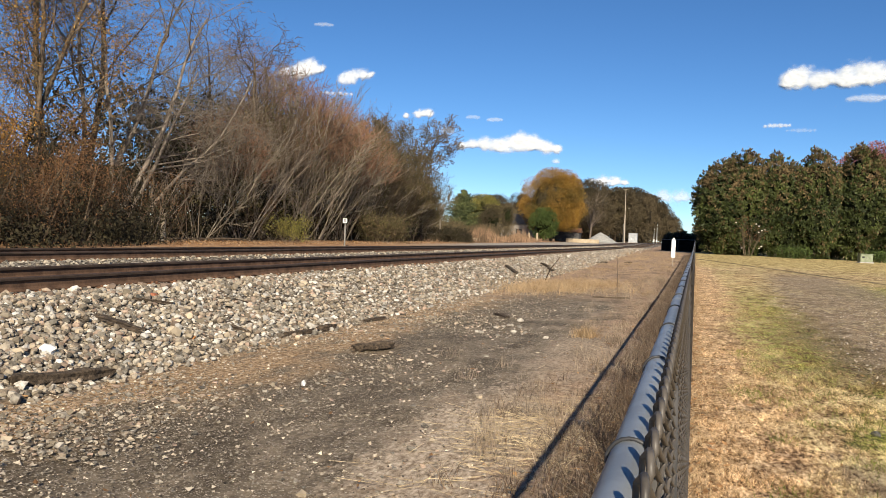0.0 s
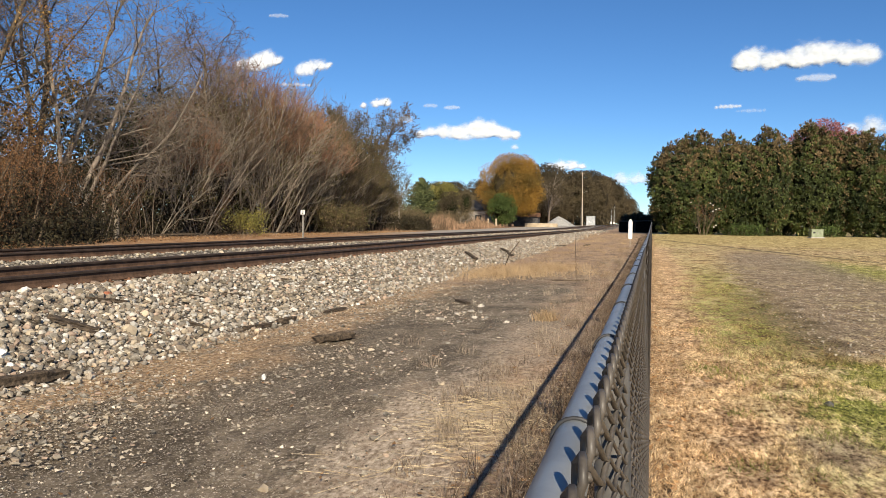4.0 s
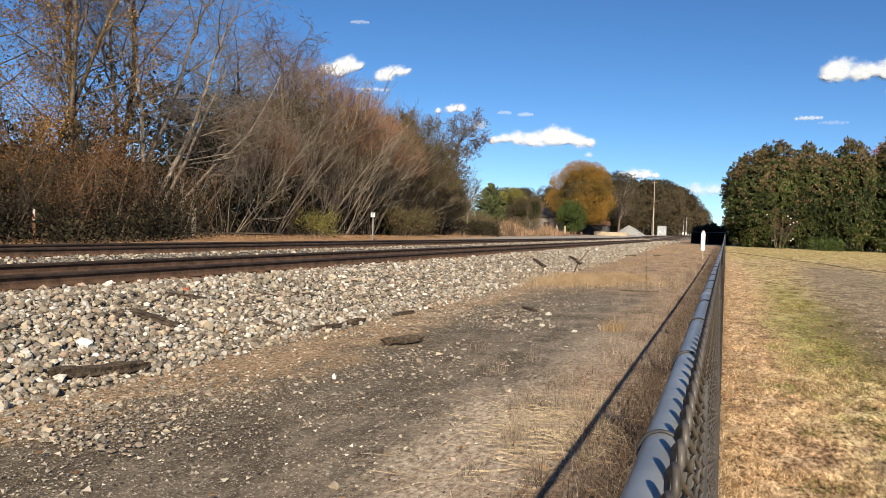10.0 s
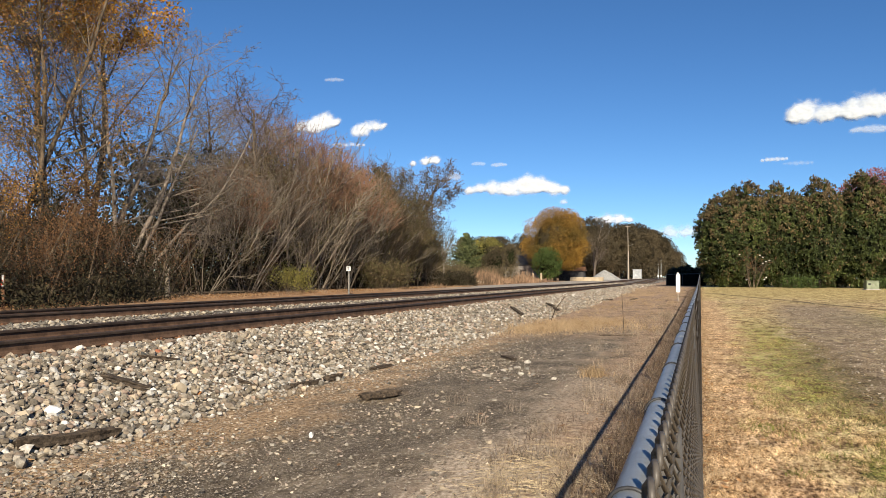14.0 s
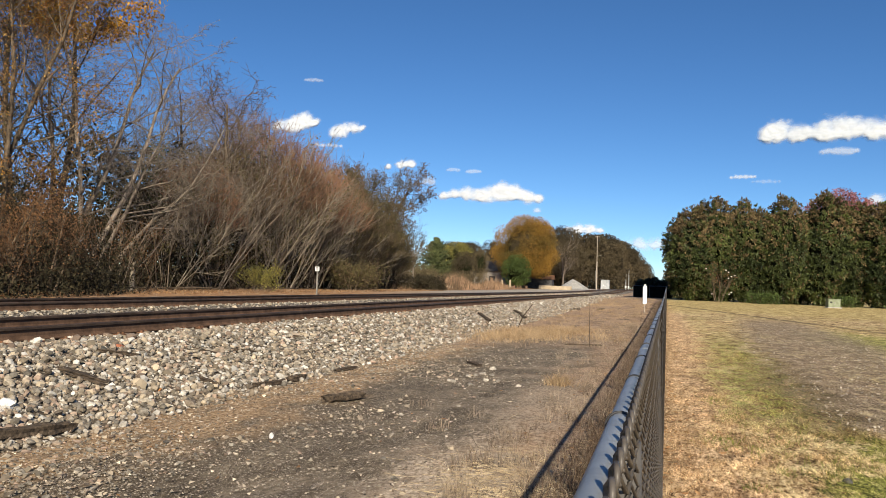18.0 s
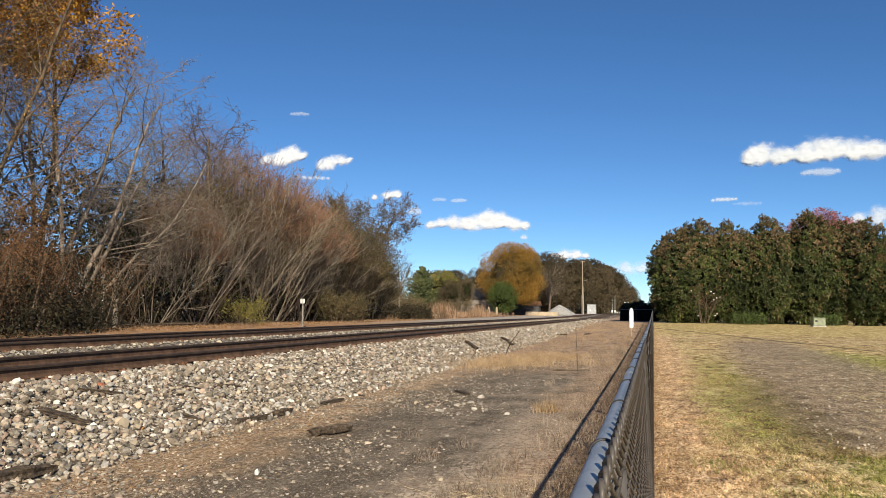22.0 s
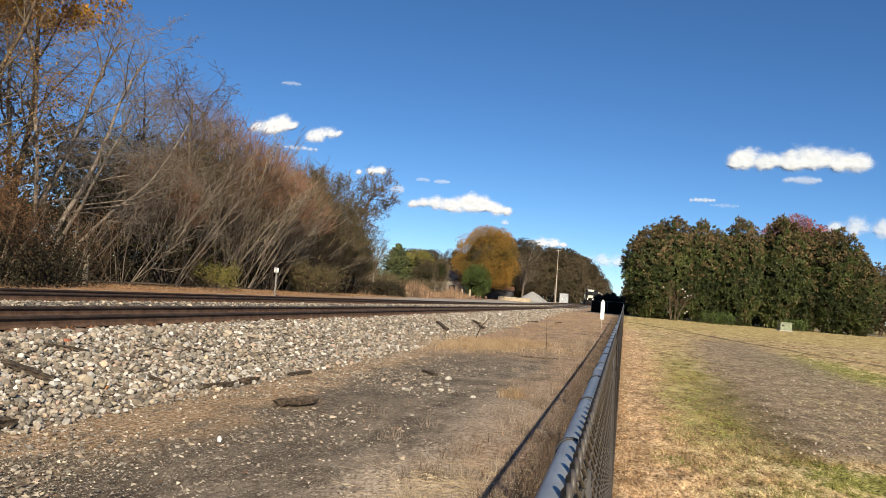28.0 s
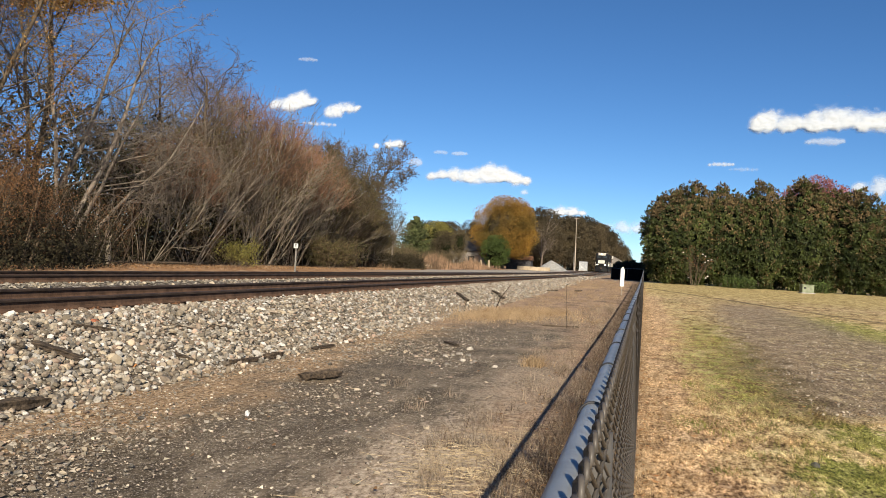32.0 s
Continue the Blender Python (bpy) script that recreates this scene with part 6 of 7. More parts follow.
def magnolia_model(seed, height, width):
    nr = np.random.default_rng(seed)
    n = 1500
    d = nr.normal(size=(n, 3))
    d /= np.linalg.norm(d, axis=1)[:, None]
    # lumps: directions of boughs that bulge
    lumps = nr.normal(size=(52, 3))
    lumps /= np.linalg.norm(lumps, axis=1)[:, None]
    near = (d @ lumps.T).max(1)
    r = 0.74 + 0.30 * smooth01(near, 0.88, 0.985)

    def body(dirs, rad):
        z01 = (dirs[:, 2] * rad + 1) / 2
        w = 0.84 + 0.16 * np.sin(np.clip(z01, 0, 1) * math.pi)
        hor = dirs[:, :2] / np.maximum(np.linalg.norm(dirs[:, :2], axis=1), 1e-6)[:, None]
        flat = np.clip(1 - np.abs(dirs[:, 2]) ** 2.3, 0, 1) ** 0.5
        return np.stack([hor[:, 0] * flat * rad * w * width / 2, hor[:, 1] * flat * rad * w * width / 2, z01 * height], -1)

    c = body(d, r * nr.uniform(0.80, 1.04, n))
    c[:, 2] = np.maximum(c[:, 2], 0.15)
    # each tip carries a whorl of leaves
    k = np.repeat(np.arange(n), 19)
    w = nr.normal(size=(len(k), 3)) * 0.85 + d[k] * 0.75 + (0, 0, 0.25)
    a = w / np.linalg.norm(w, axis=1)[:, None]
    b = np.cross(a, d[k] + 0.3 * nr.normal(size=a.shape))
    b /= np.maximum(np.linalg.norm(b, axis=1), 1e-6)[:, None]
    s = 0.128 * nr.uniform(0.6, 1.3, (len(k), 1))
    p = c[k] + a * s * nr.uniform(1.2, 2.6, (len(k), 1))
    fold = np.cross(a, b) * s * 0.15
    quads = np.stack([p - a * s * 1.3, p - b * s * 0.5 + fold, p + a * s, p + b * s * 0.5 + fold], 1)
    rusty = nr.uniform(size=n)[k] * 0.7 + nr.uniform(size=len(k)) * 0.3 < 0.20 + 0.42 * smooth01(c[k][:, 2] / height, 0.35, 1.0)
    crown = polys("crown", quads[~rusty], 4, LEAF_MAG)
    russet = polys("russet_leaves", quads[rusty], 4, LEAF_MAG_RUST)
    # solid core behind the whorls; its dark colour stands for the shaded gaps
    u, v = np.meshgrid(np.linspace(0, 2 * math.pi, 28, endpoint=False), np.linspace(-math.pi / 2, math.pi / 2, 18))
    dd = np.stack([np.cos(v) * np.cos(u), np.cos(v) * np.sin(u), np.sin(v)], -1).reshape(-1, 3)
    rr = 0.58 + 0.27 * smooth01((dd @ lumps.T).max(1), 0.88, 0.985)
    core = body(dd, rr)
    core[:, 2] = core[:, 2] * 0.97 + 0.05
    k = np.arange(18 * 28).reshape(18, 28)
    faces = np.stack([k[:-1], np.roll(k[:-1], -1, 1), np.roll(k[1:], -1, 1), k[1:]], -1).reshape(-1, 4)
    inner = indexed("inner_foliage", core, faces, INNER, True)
    trunk = Shape().tube([(0, 0, -0.2), (0, 0, height * 0.5)], [0.22, 0.1], 8).mesh("trunk", BARK_GREY)
    return trunk, crown, inner, russet


def build_magnolias():
    models = [magnolia_model(101, 11.0, 6.4), magnolia_model(102, 11.0, 6.0), magnolia_model(103, 10.5, 6.2)]
    rows = ((2.3, 89.3, 0.86, 0.84), (4.6, 90.5, 0.88, 0.95), (7.9, 91.0, 0.84, 0.98), (11.4, 90.3, 0.78, 0.965), (15.6, 91.0, 0.90, 1.02), (18.2, 91.5, 0.84, 0.97), (20.7, 90.6, 0.90, 0.93), (22.8, 90.0, 0.72, 0.68), (5.8, 95.0, 0.9, 0.84), (9.4, 95, 0.8, 0.80), (13.2, 95, 0.9, 0.80))
    for k, (x, y, w, h) in enumerate(rows):
        trunk, crown, inner, russet = models[k % 3]
        z = rest(x, y)
        ob = thing("magnolia_tree", pose(x, y, z, 0, 0, 77 * k) @ Matrix.Diagonal((w, w, h, 1)), "dense glossy evergreen magnolia with rusty leaf undersides, leafy to the ground", "tree", "magnolia row")
        part("trunk", trunk, None, ob)
        part("crown", crown, None, ob)
        part("inner_foliage", inner, None, ob)
        tagged(part("russet_leaves", russet, None, ob, "rusty brown leaf undersides near the top"), kind="stuff")
    red = lumpy_tree(110, 13.6, 9.0, LEAF_RED, 15000, 0.14, 0.3, lobes=70)
    plant(red, "crimson_tree", 19.2, 104, "crimson-leaved tree rising behind the magnolias", turn=30, size=1.0)
    dark = lumpy_tree(111, 9.0, 8.0, LEAF_FAR, 4000, 0.25, 0.0)
    for x, y in ((31, 112), (36, 118), (42, 115), (48, 120), (55, 116)):
        plant(dark, "background_tree", x, y, "dull olive tree beyond the magnolias", turn=x * 40, size=1.0, group="far lawn trees")
    shrub = tree_model(112, 3.8, 0.028, 7, 0.45, BARK_BROWN, LEAF_RUST, 200, 0.08, 1.5, levels=3, segs=(6, 4, 3), sides=(4, 3, 3), kids=(7, 6, 0), ratio=(0.4, 0.5, 0), angle=((15, 45), (20, 60), (0, 0)), start=(0.25, 0.2, 0), thin=(0.5, 0.6, 0), wander=(0.12, 0.2, 0.25), up=(0.03, 0.04, 0.04))
    plant(shrub, "bare_crape_myrtle", 4.9, 85.2, "reddish leafless shrub before the magnolias", "shrub", 15)
    flower = Shape()
    rng = random.Random(4)
    for k in range(9):
        a = rng.uniform(0, 6.28)
        x, z = 5.0 + rng.gauss(0.4, 0.9), 1.0 + abs(rng.gauss(1.4, 1.0))
        flower.lathe([(0.02, -0.05), (0.09, 0.0), (0.07, 0.05), (0.02, 0.08)], 6, (x, 85.6 + rng.uniform(0, 0.6), z))
    tagged(part("blossoms", flower, mat("pale_blossom", (0.6, 0.5, 0.5), (0.75, 0.68, 0.66), 3, 0.8)), "pale blossoms on the shrub before the magnolias", "blossoms", kind="stuff")
    low = tree_model(113, 1.3, 0.02, 10, 1.0, BARK_BROWN, LEAF_GREEN, 900, 0.13, 0.1, jitter=0.25, levels=3, segs=(4, 3, 2), sides=(3, 3, 3), kids=(6, 5, 0), ratio=(0.45, 0.5, 0), angle=((15, 60), (20, 60), (0, 0)), start=(0.1, 0.2, 0), thin=(0.5, 0.6, 0), wander=(0.12, 0.2, 0.25), up=(0.0, 0.04, 0.04))
    for x in (8.6, 9.7, 16.3):
        plant(low, "low_shrub", x, 85.8, "low green shrub at the foot of the magnolias", "shrub", x * 50, 0.75, group="low shrubs")
    t = thing("utility_cabinet", pose(14.25, 80, rest(14.25, 80), 0, 0, 8), "squat pale-green utility cabinet on the lawn", "utility box")
    part("pad", Shape().box((0, 0, 0.03), (1.2, 1.0, 0.12), 0.02), CONCRETE, t, "concrete pad")
    part("body", Shape().box((0, 0, 0.42), (1.02, 0.85, 0.66), 0.03), GREEN_BOX, t)
    part("lid", Shape().box((0, 0, 0.77), (1.08, 0.9, 0.06), 0.015), GREEN_BOX, t)
    part("latch", Shape().box((0.0, -0.44, 0.45), (0.08, 0.03, 0.14), 0.006), STEEL_POST, t)
    part("placard", Shape().box((-0.28, -0.43, 0.5), (0.2, 0.008, 0.16), 0.002), INK, t, "dark placard")
    p = thing("white_stake", pose(9.6, 30.6, rest(9.6, 30.6), 0, 12, 0), "leaning white stake in the lawn", "stake")
    part("stake", Shape().box((0, 0, 0.25), (0.09, 0.05, 0.7), 0.01), WHITE, p)
    road = Shape()
    road.add([(22, 96.5, rest(22, 96.5) + 0.03), (90, 108, rest(90, 108) + 0.03), (90, 114, rest(90, 114) + 0.03), (22, 102, rest(22, 102) + 0.03)], [[0, 1, 2, 3]])
    tagged(part("road", road, ASPHALT), "grey lane behind the lawn", "road", kind="structure")


# ---------------------------------------------------------------- far end of the view
def build_distance():
    gold = lumpy_tree(201, 12.3, 11.4, LEAF_GOLD, 46000, 0.105, 0.02, lobes=110, inner=INNER_BROWN)
    plant(gold, "golden_maple", -21.7, 130, "round full-crowned maple in gold and olive", z=0.7)
    plant(lumpy_tree(202, 5.6, 4.6, LEAF_GREEN, 7000, 0.12, 0.0), "green_shrub_tree", -22.0, 125.0, "bushy green tree before the golden maple", z=0.7)
    plant(conifer(203, 6.6, 8.4, LEAF_CONIFER), "cedar_tree", -30.6, 110, "dark broad pointed evergreen cedar tree", z=1.0)
    plant(lumpy_tree(204, 6.4, 5.4, LEAF_YELLOW, 6000, 0.11), "green_tree", -29.2, 116, "small yellow-green tree beside the cedar", z=1.0)
    plant(lumpy_tree(205, 4.8, 3.6, LEAF_FAR, 7000, 0.08, 0.0), "brown_shrub_tree", -26.0, 108, "brown twiggy tree on the bank", z=1.0)
    plant(lumpy_tree(206, 5.7, 3.2, LEAF_TWIG, 3600, 0.07), "small_rust_tree", -26.6, 120, "small dull brown twiggy tree", z=1.0)
    plant(lumpy_tree(207, 4.6, 5.5, LEAF_OLIVE, 5000, 0.11, 0.0), "olive_shrub_tree", -32.6, 100, "olive shrub tree at the end of the wood", z=1.0)
    far = [lumpy_tree(210 + k, 15.0, 13.0, LEAF_FAR, 13000, 0.24, 0.02, BARK_BROWN, inner=INNER_BROWN) for k in range(3)]
    rng = random.Random(9)
    for k, (x, y, s) in enumerate(((-33, 215, 0.95), (-27, 225, 0.85), (-22, 240, 0.95), (-30, 245, 1.05), (-17.5, 262, 0.92), (-21, 280, 1.1), (-16.5, 300, 1.0), (-20, 320, 1.1), (-15.5, 345, 1.0), (-17, 390, 1.0), (-14.5, 440, 0.95), (-15, 520, 1.0), (-38, 230, 0.9), (-44, 215, 0.7), (-52, 220, 0.7), (-60, 230, 0.7))):
        plant(far[k % 3], "distant_tree", x, y, "hazy brown-green tree far down the line", turn=77 * k, size=s * 1.19, z=0.6, group="distant trees")
    plant(tree_model(220, 13.0, 0.25, 2, 0.3, BARK_GREY, LEAF_FAR, 1500, 0.2, 3, jitter=0.4), "distant_bare_tree", -24.5, 205, "greyish half-bare tree beyond the gravel pile", z=0.9, size=1.1)
    for k, (x, y, s) in enumerate(((2.5, 300, 0.6), (6, 330, 0.7), (12, 420, 0.8), (1.5, 480, 0.6))):
        plant(far[k % 3], "distant_tree", x, y, "hazy brown-green tree far down the line", turn=50 * k, size=s, z=0.6, group="distant trees")
    n = 16000
    nf = np.random.default_rng(91)
    fx, fy = nf.uniform(-95, -13.5, n), nf.uniform(250, 330, n)
    fz = land(fx, fy) * 0 + 0.3 + nf.uniform(0, 1, n) ** 0.9 * (4.2 + 1.2 * np.sin(fx * 0.35) + 0.8 * np.sin(fx * 0.9))
    tagged(new("distant_woods", polys("distant_woods", leaf_quads(nf, np.stack([fx, fy, fz], -1), 0.38), 4, LEAF_FAR)), "low brown woods closing the far end", "woods", kind="stuff")
    fx, fy = nf.uniform(9, 150, n), nf.uniform(125, 190, n)
    fz = 0.3 + nf.uniform(0, 1, n) ** 0.9 * (6.5 + 1.5 * np.sin(fx * 0.3) + 0.8 * np.sin(fx * 0.9))
    tagged(new("far_lawn_woods", polys("far_lawn_woods", leaf_quads(nf, np.stack([fx, fy, fz], -1), 0.38), 4, LEAF_FAR)), "olive-brown woods beyond the lawn", "woods", kind="stuff")
    # low field of brush before the cedar
    nr = np.random.default_rng(44)
    blades = []
    n = 13000
    cy, cx = nr.uniform(66, 120, 300), -19.8 - nr.gamma(1.6, 2.4, 300)
    k = nr.integers(0, 300, n)
    tall = nr.uniform(0.15, 0.75, 300) * smooth01(-cx, 19.5, 23) + 1.1 * np.exp(-((cx / cy + 0.252) / 0.012) ** 2) + 1.0 * np.exp(-((cx / cy + 0.205) / 0.008) ** 2)
    x, y = cx[k] + nr.normal(0, 0.5, n), cy[k] + nr.normal(0, 0.8, n)
    h = nr.uniform(0.5, 1.3, n) * tall[k]
    b = np.stack([x, y, land(x, y)], -1)
    dx = np.stack([nr.uniform(0.02, 0.05, n), np.zeros(n), np.zeros(n)], -1)
    tip = b + np.stack([nr.normal(0, 0.2, n), nr.normal(0, 0.2, n), h], -1)
    blade = np.stack([b - dx, b + dx, tip], 1)
    tagged(new("tall_reeds", polys("tall_reeds", blade[k < 170], 3, REED)), "tan reeds and dead stalks on the far bank", "reeds", kind="stuff")
    tagged(new("brown_stalks", polys("brown_stalks", blade[k >= 170], 3, WEED_BROWN)), "brown dead stalks on the far bank", "reeds", kind="stuff")
    brush = tree_model(230, 1.1, 0.03, 9, 1.3, BARK_BROWN, LEAF_DIM, 2600, 0.06, 0.0, jitter=0.12, levels=3, segs=(4, 3, 2), sides=(3, 3, 3), kids=(8, 6, 0), ratio=(0.6, 0.6, 0), angle=((30, 90), (20, 70), (0, 0)), start=(0.05, 0.1, 0), thin=(0.6, 0.6, 0), wander=(0.25, 0.25, 0.25), up=(-0.1, 0.0, 0.0))
    for x, y, s in ((-21.4, 70.2, 1.2), (-20.6, 70.6, 1.3), (-20.0, 71.8, 0.9), (-21.8, 72.0, 1.3)):
        plant(brush, "brush_pile", x, y, "heap of dark cut brush", "brush pile", x * 70, s)
    weed = tree_model(231, 2.0, 0.02, 8, 0.7, BARK_BROWN, LEAF_TWIG, 1800, 0.06, 0.2, jitter=0.18, levels=3, segs=(4, 3, 2), sides=(3, 3, 3), kids=(8, 6, 0), ratio=(0.5, 0.5, 0), angle=((15, 55), (20, 60), (0, 0)), start=(0.1, 0.2, 0), thin=(0.6, 0.6, 0), wander=(0.15, 0.2, 0.25), up=(0.0, 0.04, 0.04))
    for k, (x, y, s) in enumerate(((-25.6, 92, 0.9), (-27.4, 95, 1.2), (-29.0, 99, 1.3), (-24.6, 98, 1.0), (-26.4, 103, 1.1), (-28.2, 88, 0.8), (-23.8, 104, 1.2), (-30.5, 96, 1.3))):
        plant(weed, "weedy_shrub", x, y, "grey-brown weedy shrub on the far bank", "shrub", 61 * k, s, group="bank shrubs")
    # gravel heap
    sh = Shape()
    n, rings = 40, 12
    for i in range(rings + 1):
        f = i / rings
        for s in range(n):
            a = 2 * math.pi * s / n
            r = (1 - f) * 3.4 * (1 + 0.05 * math.sin(3 * a + 1) + 0.03 * math.sin(7 * a)) * (1 - 0.15 * f * (1 - f))
            sh.v.append((r * math.cos(a), r * math.sin(a), 2.1 * (1 - (1 - f) ** 1.25) * (0.97 + 0.03 * math.sin(5 * a + i)) - 0.05))
    for i in range(rings):
        for s in range(n):
            p, q = i * n + s, i * n + (s + 1) % n
            sh.f.append([p, q, q + n, p + n])
    pile = part("gravel_pile", sh, GRAVEL_PILE, smooth=True)
    pile.location = (-19.2, 178, rest(-19.2, 178))
    tagged(pile, "conical heap of grey crushed gravel", "gravel pile")
    # utility pole
    p = thing("utility_pole", pose(-15.2, 190, rest(-15.2, 190), 0, -0.8, 0), "tall weathered wooden utility pole", "utility pole")
    part("pole", Shape().tube([(0, 0, -0.3), (0, 0, 6.4), (0, 0, 6.45), (0, 0, 12.2)], [0.16, 0.13, 0.075, 0.06], 10), POLE_WOOD, p)
    part("crossarm", Shape().box((0, 0, 12.0), (1.1, 0.1, 0.1), 0.01), POLE_WOOD, p)
    part("side_pipe", Shape().tube([(-0.28, 0, 0), (-0.28, 0, 4.4)], 0.05, 6), STEEL_POST, p)
    part("bracket", Shape().tube([(0, 0, 7.6), (1.2, 0, 7.95)], 0.03, 6), STEEL_POST, p)
    # equipment house
    c = thing("signal_house", pose(-16.4, 234, rest(-16.4, 234)) @ Matrix.Diagonal((1.15, 1.15, 1.15, 1)), "grey steel railway signal equipment house", "equipment cabinet")
    part("base", Shape().box((0, 0, 0.1), (2.3, 2.0, 0.2), 0.02), CONCRETE, c)
    part("body", Shape().box((0, 0, 1.22), (2.0, 1.8, 2.05), 0.03), METAL_BOX, c)
    part("roof", Shape().box((0, 0, 2.30), (2.15, 1.95, 0.12), 0.03), METAL_BOX, c)
    part("door", Shape().box((-0.3, -0.91, 1.2), (0.9, 0.03, 1.85), 0.01), METAL_BOX, c)
    part("notice", Shape().box((-0.3, -0.935, 1.0), (0.3, 0.01, 0.3), 0.002), SIGN_WHITE, c)
    # signal masts
    for x, y, h in ((-12.6, 271, 6.7), (-12.6, 291, 7.6)):
        s = thing("signal_mast", pose(x, y, rest(x, y)), "slim railway signal mast with dark lamp head", "railway signal", "signal masts")
        part("mast", Shape().tube([(0, 0, -0.2), (0, 0, h)], 0.09, 8), METAL_BOX, s)
        part("lamp_head", Shape().box((0, -0.12, h - 0.5), (0.42, 0.2, 1.0), 0.06), LOCO_BLACK, s)
        for k in range(2):
            part("hood", Shape().tube([(0, -0.22, h - 0.3 - 0.42 * k), (0, -0.48, h - 0.33 - 0.42 * k)], 0.12, 10), LOCO_BLACK, s)
        part("ladder", Shape().tube([(0.25, 0.1, 0), (0.25, 0.1, h - 0.6)], 0.03, 5), STEEL_POST, s)
        part("relay_box", Shape().box((0, -0.1, 0.9), (0.5, 0.4, 0.8), 0.03), SIGN_WHITE, s)
    # low walls and a shed below the maple
    w = thing("block_wall", pose(-17.6, 133, rest(-17.6, 133)), "low tan block retaining wall by the maple", "wall")
    for k in range(5):
        part("block", Shape().box((-1.6 + 1.05 * k, 0, 0.3), (1.03, 0.35, 0.62), 0.03), WALL_TAN, w)
    for x in (-23.6, -22.4):
        b = thing("bollard", pose(x, 122, rest(x, 122)), "pale concrete bollard by the road", "bollard", "bollards")
        part("post", Shape().lathe([(0.16, -0.1), (0.16, 1.1), (0.11, 1.22), (0.02, 1.26)], 10), WALL_TAN, b)
    h = thing("house", pose(-28.6, 134, 0.4), "pale house glimpsed between the shrubs", "house")
    part("wall", Shape().box((0, 0, 1.5), (6.5, 6, 3.0), 0.02), HOUSE_WALL, h)
    roof = Shape().add([(-3.6, -3.4, 3.0), (3.6, -3.4, 3.0), (3.6, 3.4, 3.0), (-3.6, 3.4, 3.0), (-3.6, 0, 4.7), (3.6, 0, 4.7)], [[0, 1, 5, 4], [3, 4, 5, 2], [0, 4, 3], [1, 2, 5], [0, 3, 2, 1]])
    part("roof", roof, ROOF_DARK, h)
    for x in (-1.8, 1.6):
        win = part("window", Shape().box((x, -3.01, 1.7), (1.1, 0.08, 1.2), 0.01), HOUSE_WALL, h)
        part("pane", Shape().box((x, -3.06, 1.7), (0.92, 0.03, 1.02)), GLASS_DARK, win)
    s = thing("shed", pose(-20.0, 137, rest(-20, 137)), "dark low shed in the shade of the maple", "shed")
    part("wall", Shape().box((0, 0, 0.8), (4.0, 2.5, 1.6), 0.02), ROOF_DARK, s)
    part("roof", Shape().add([(-2.2, -1.5, 1.6), (2.2, -1.5, 1.6), (2.2, 1.5, 1.6), (-2.2, 1.5, 1.6), (-2.2, 0, 2.3), (2.2, 0, 2.3)], [[0, 1, 5, 4], [3, 4, 5, 2], [0, 4, 3], [1, 2, 5], [0, 3, 2, 1]]), PLATE, s)
    # screened boundary fence and the dark hedge behind it
    z = rest(-1.8, 100)
    b = thing("screen_fence", pose(0, 0, 0), "taller boundary fence hung with black screening fabric", "fence")
    for x in (-3.68, -1.85, 0.0):
        part("post", Shape().tube([(x, 100.2, z - 0.2), (x, 100.2, z + 1.45)], 0.04, 8), POST_GREY, b)
    part("top_rail", Shape().tube([(-3.7, 100.2, z + 1.32), (0.1, 100.2, z + 1.40)], 0.022, 8), GALV, b)
    part("screen", Shape().box((-1.8, 100.25, z + 0.66), (3.7, 0.02, 1.28)), BLACK_CLOTH, b, "black windscreen fabric")
    nr = np.random.default_rng(66)
    for k in range(5):
        x = -3.0 + 0.85 * k
        n = 1500
        q = nr.normal(size=(n, 3))
        q /= np.linalg.norm(q, axis=1)[:, None]
        c = q * nr.uniform(0.7, 1.05, (n, 1)) * (0.72, 2.8, 1.0)
        c[:, 2] = (c[:, 2] + 1) * 0.98
        crown = polys("crown", leaf_quads(nr, c, 0.14), 4, LEAF_DARK)
        hd = thing("hedge_shrub", pose(x, 103.6 + 0.3 * (k % 2), z) @ Matrix.Diagonal((1, 1, 1.10 + 0.07 * (k % 3), 1)), "dense dark evergreen hedge shrub, shade put into its colour", "hedge", "dark hedge")
        part("crown", crown, None, hd)
        # core behind the hedge leaves, painted as their inner shade
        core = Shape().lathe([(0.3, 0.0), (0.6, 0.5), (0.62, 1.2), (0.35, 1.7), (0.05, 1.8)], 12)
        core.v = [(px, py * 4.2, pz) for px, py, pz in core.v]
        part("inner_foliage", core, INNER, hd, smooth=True)


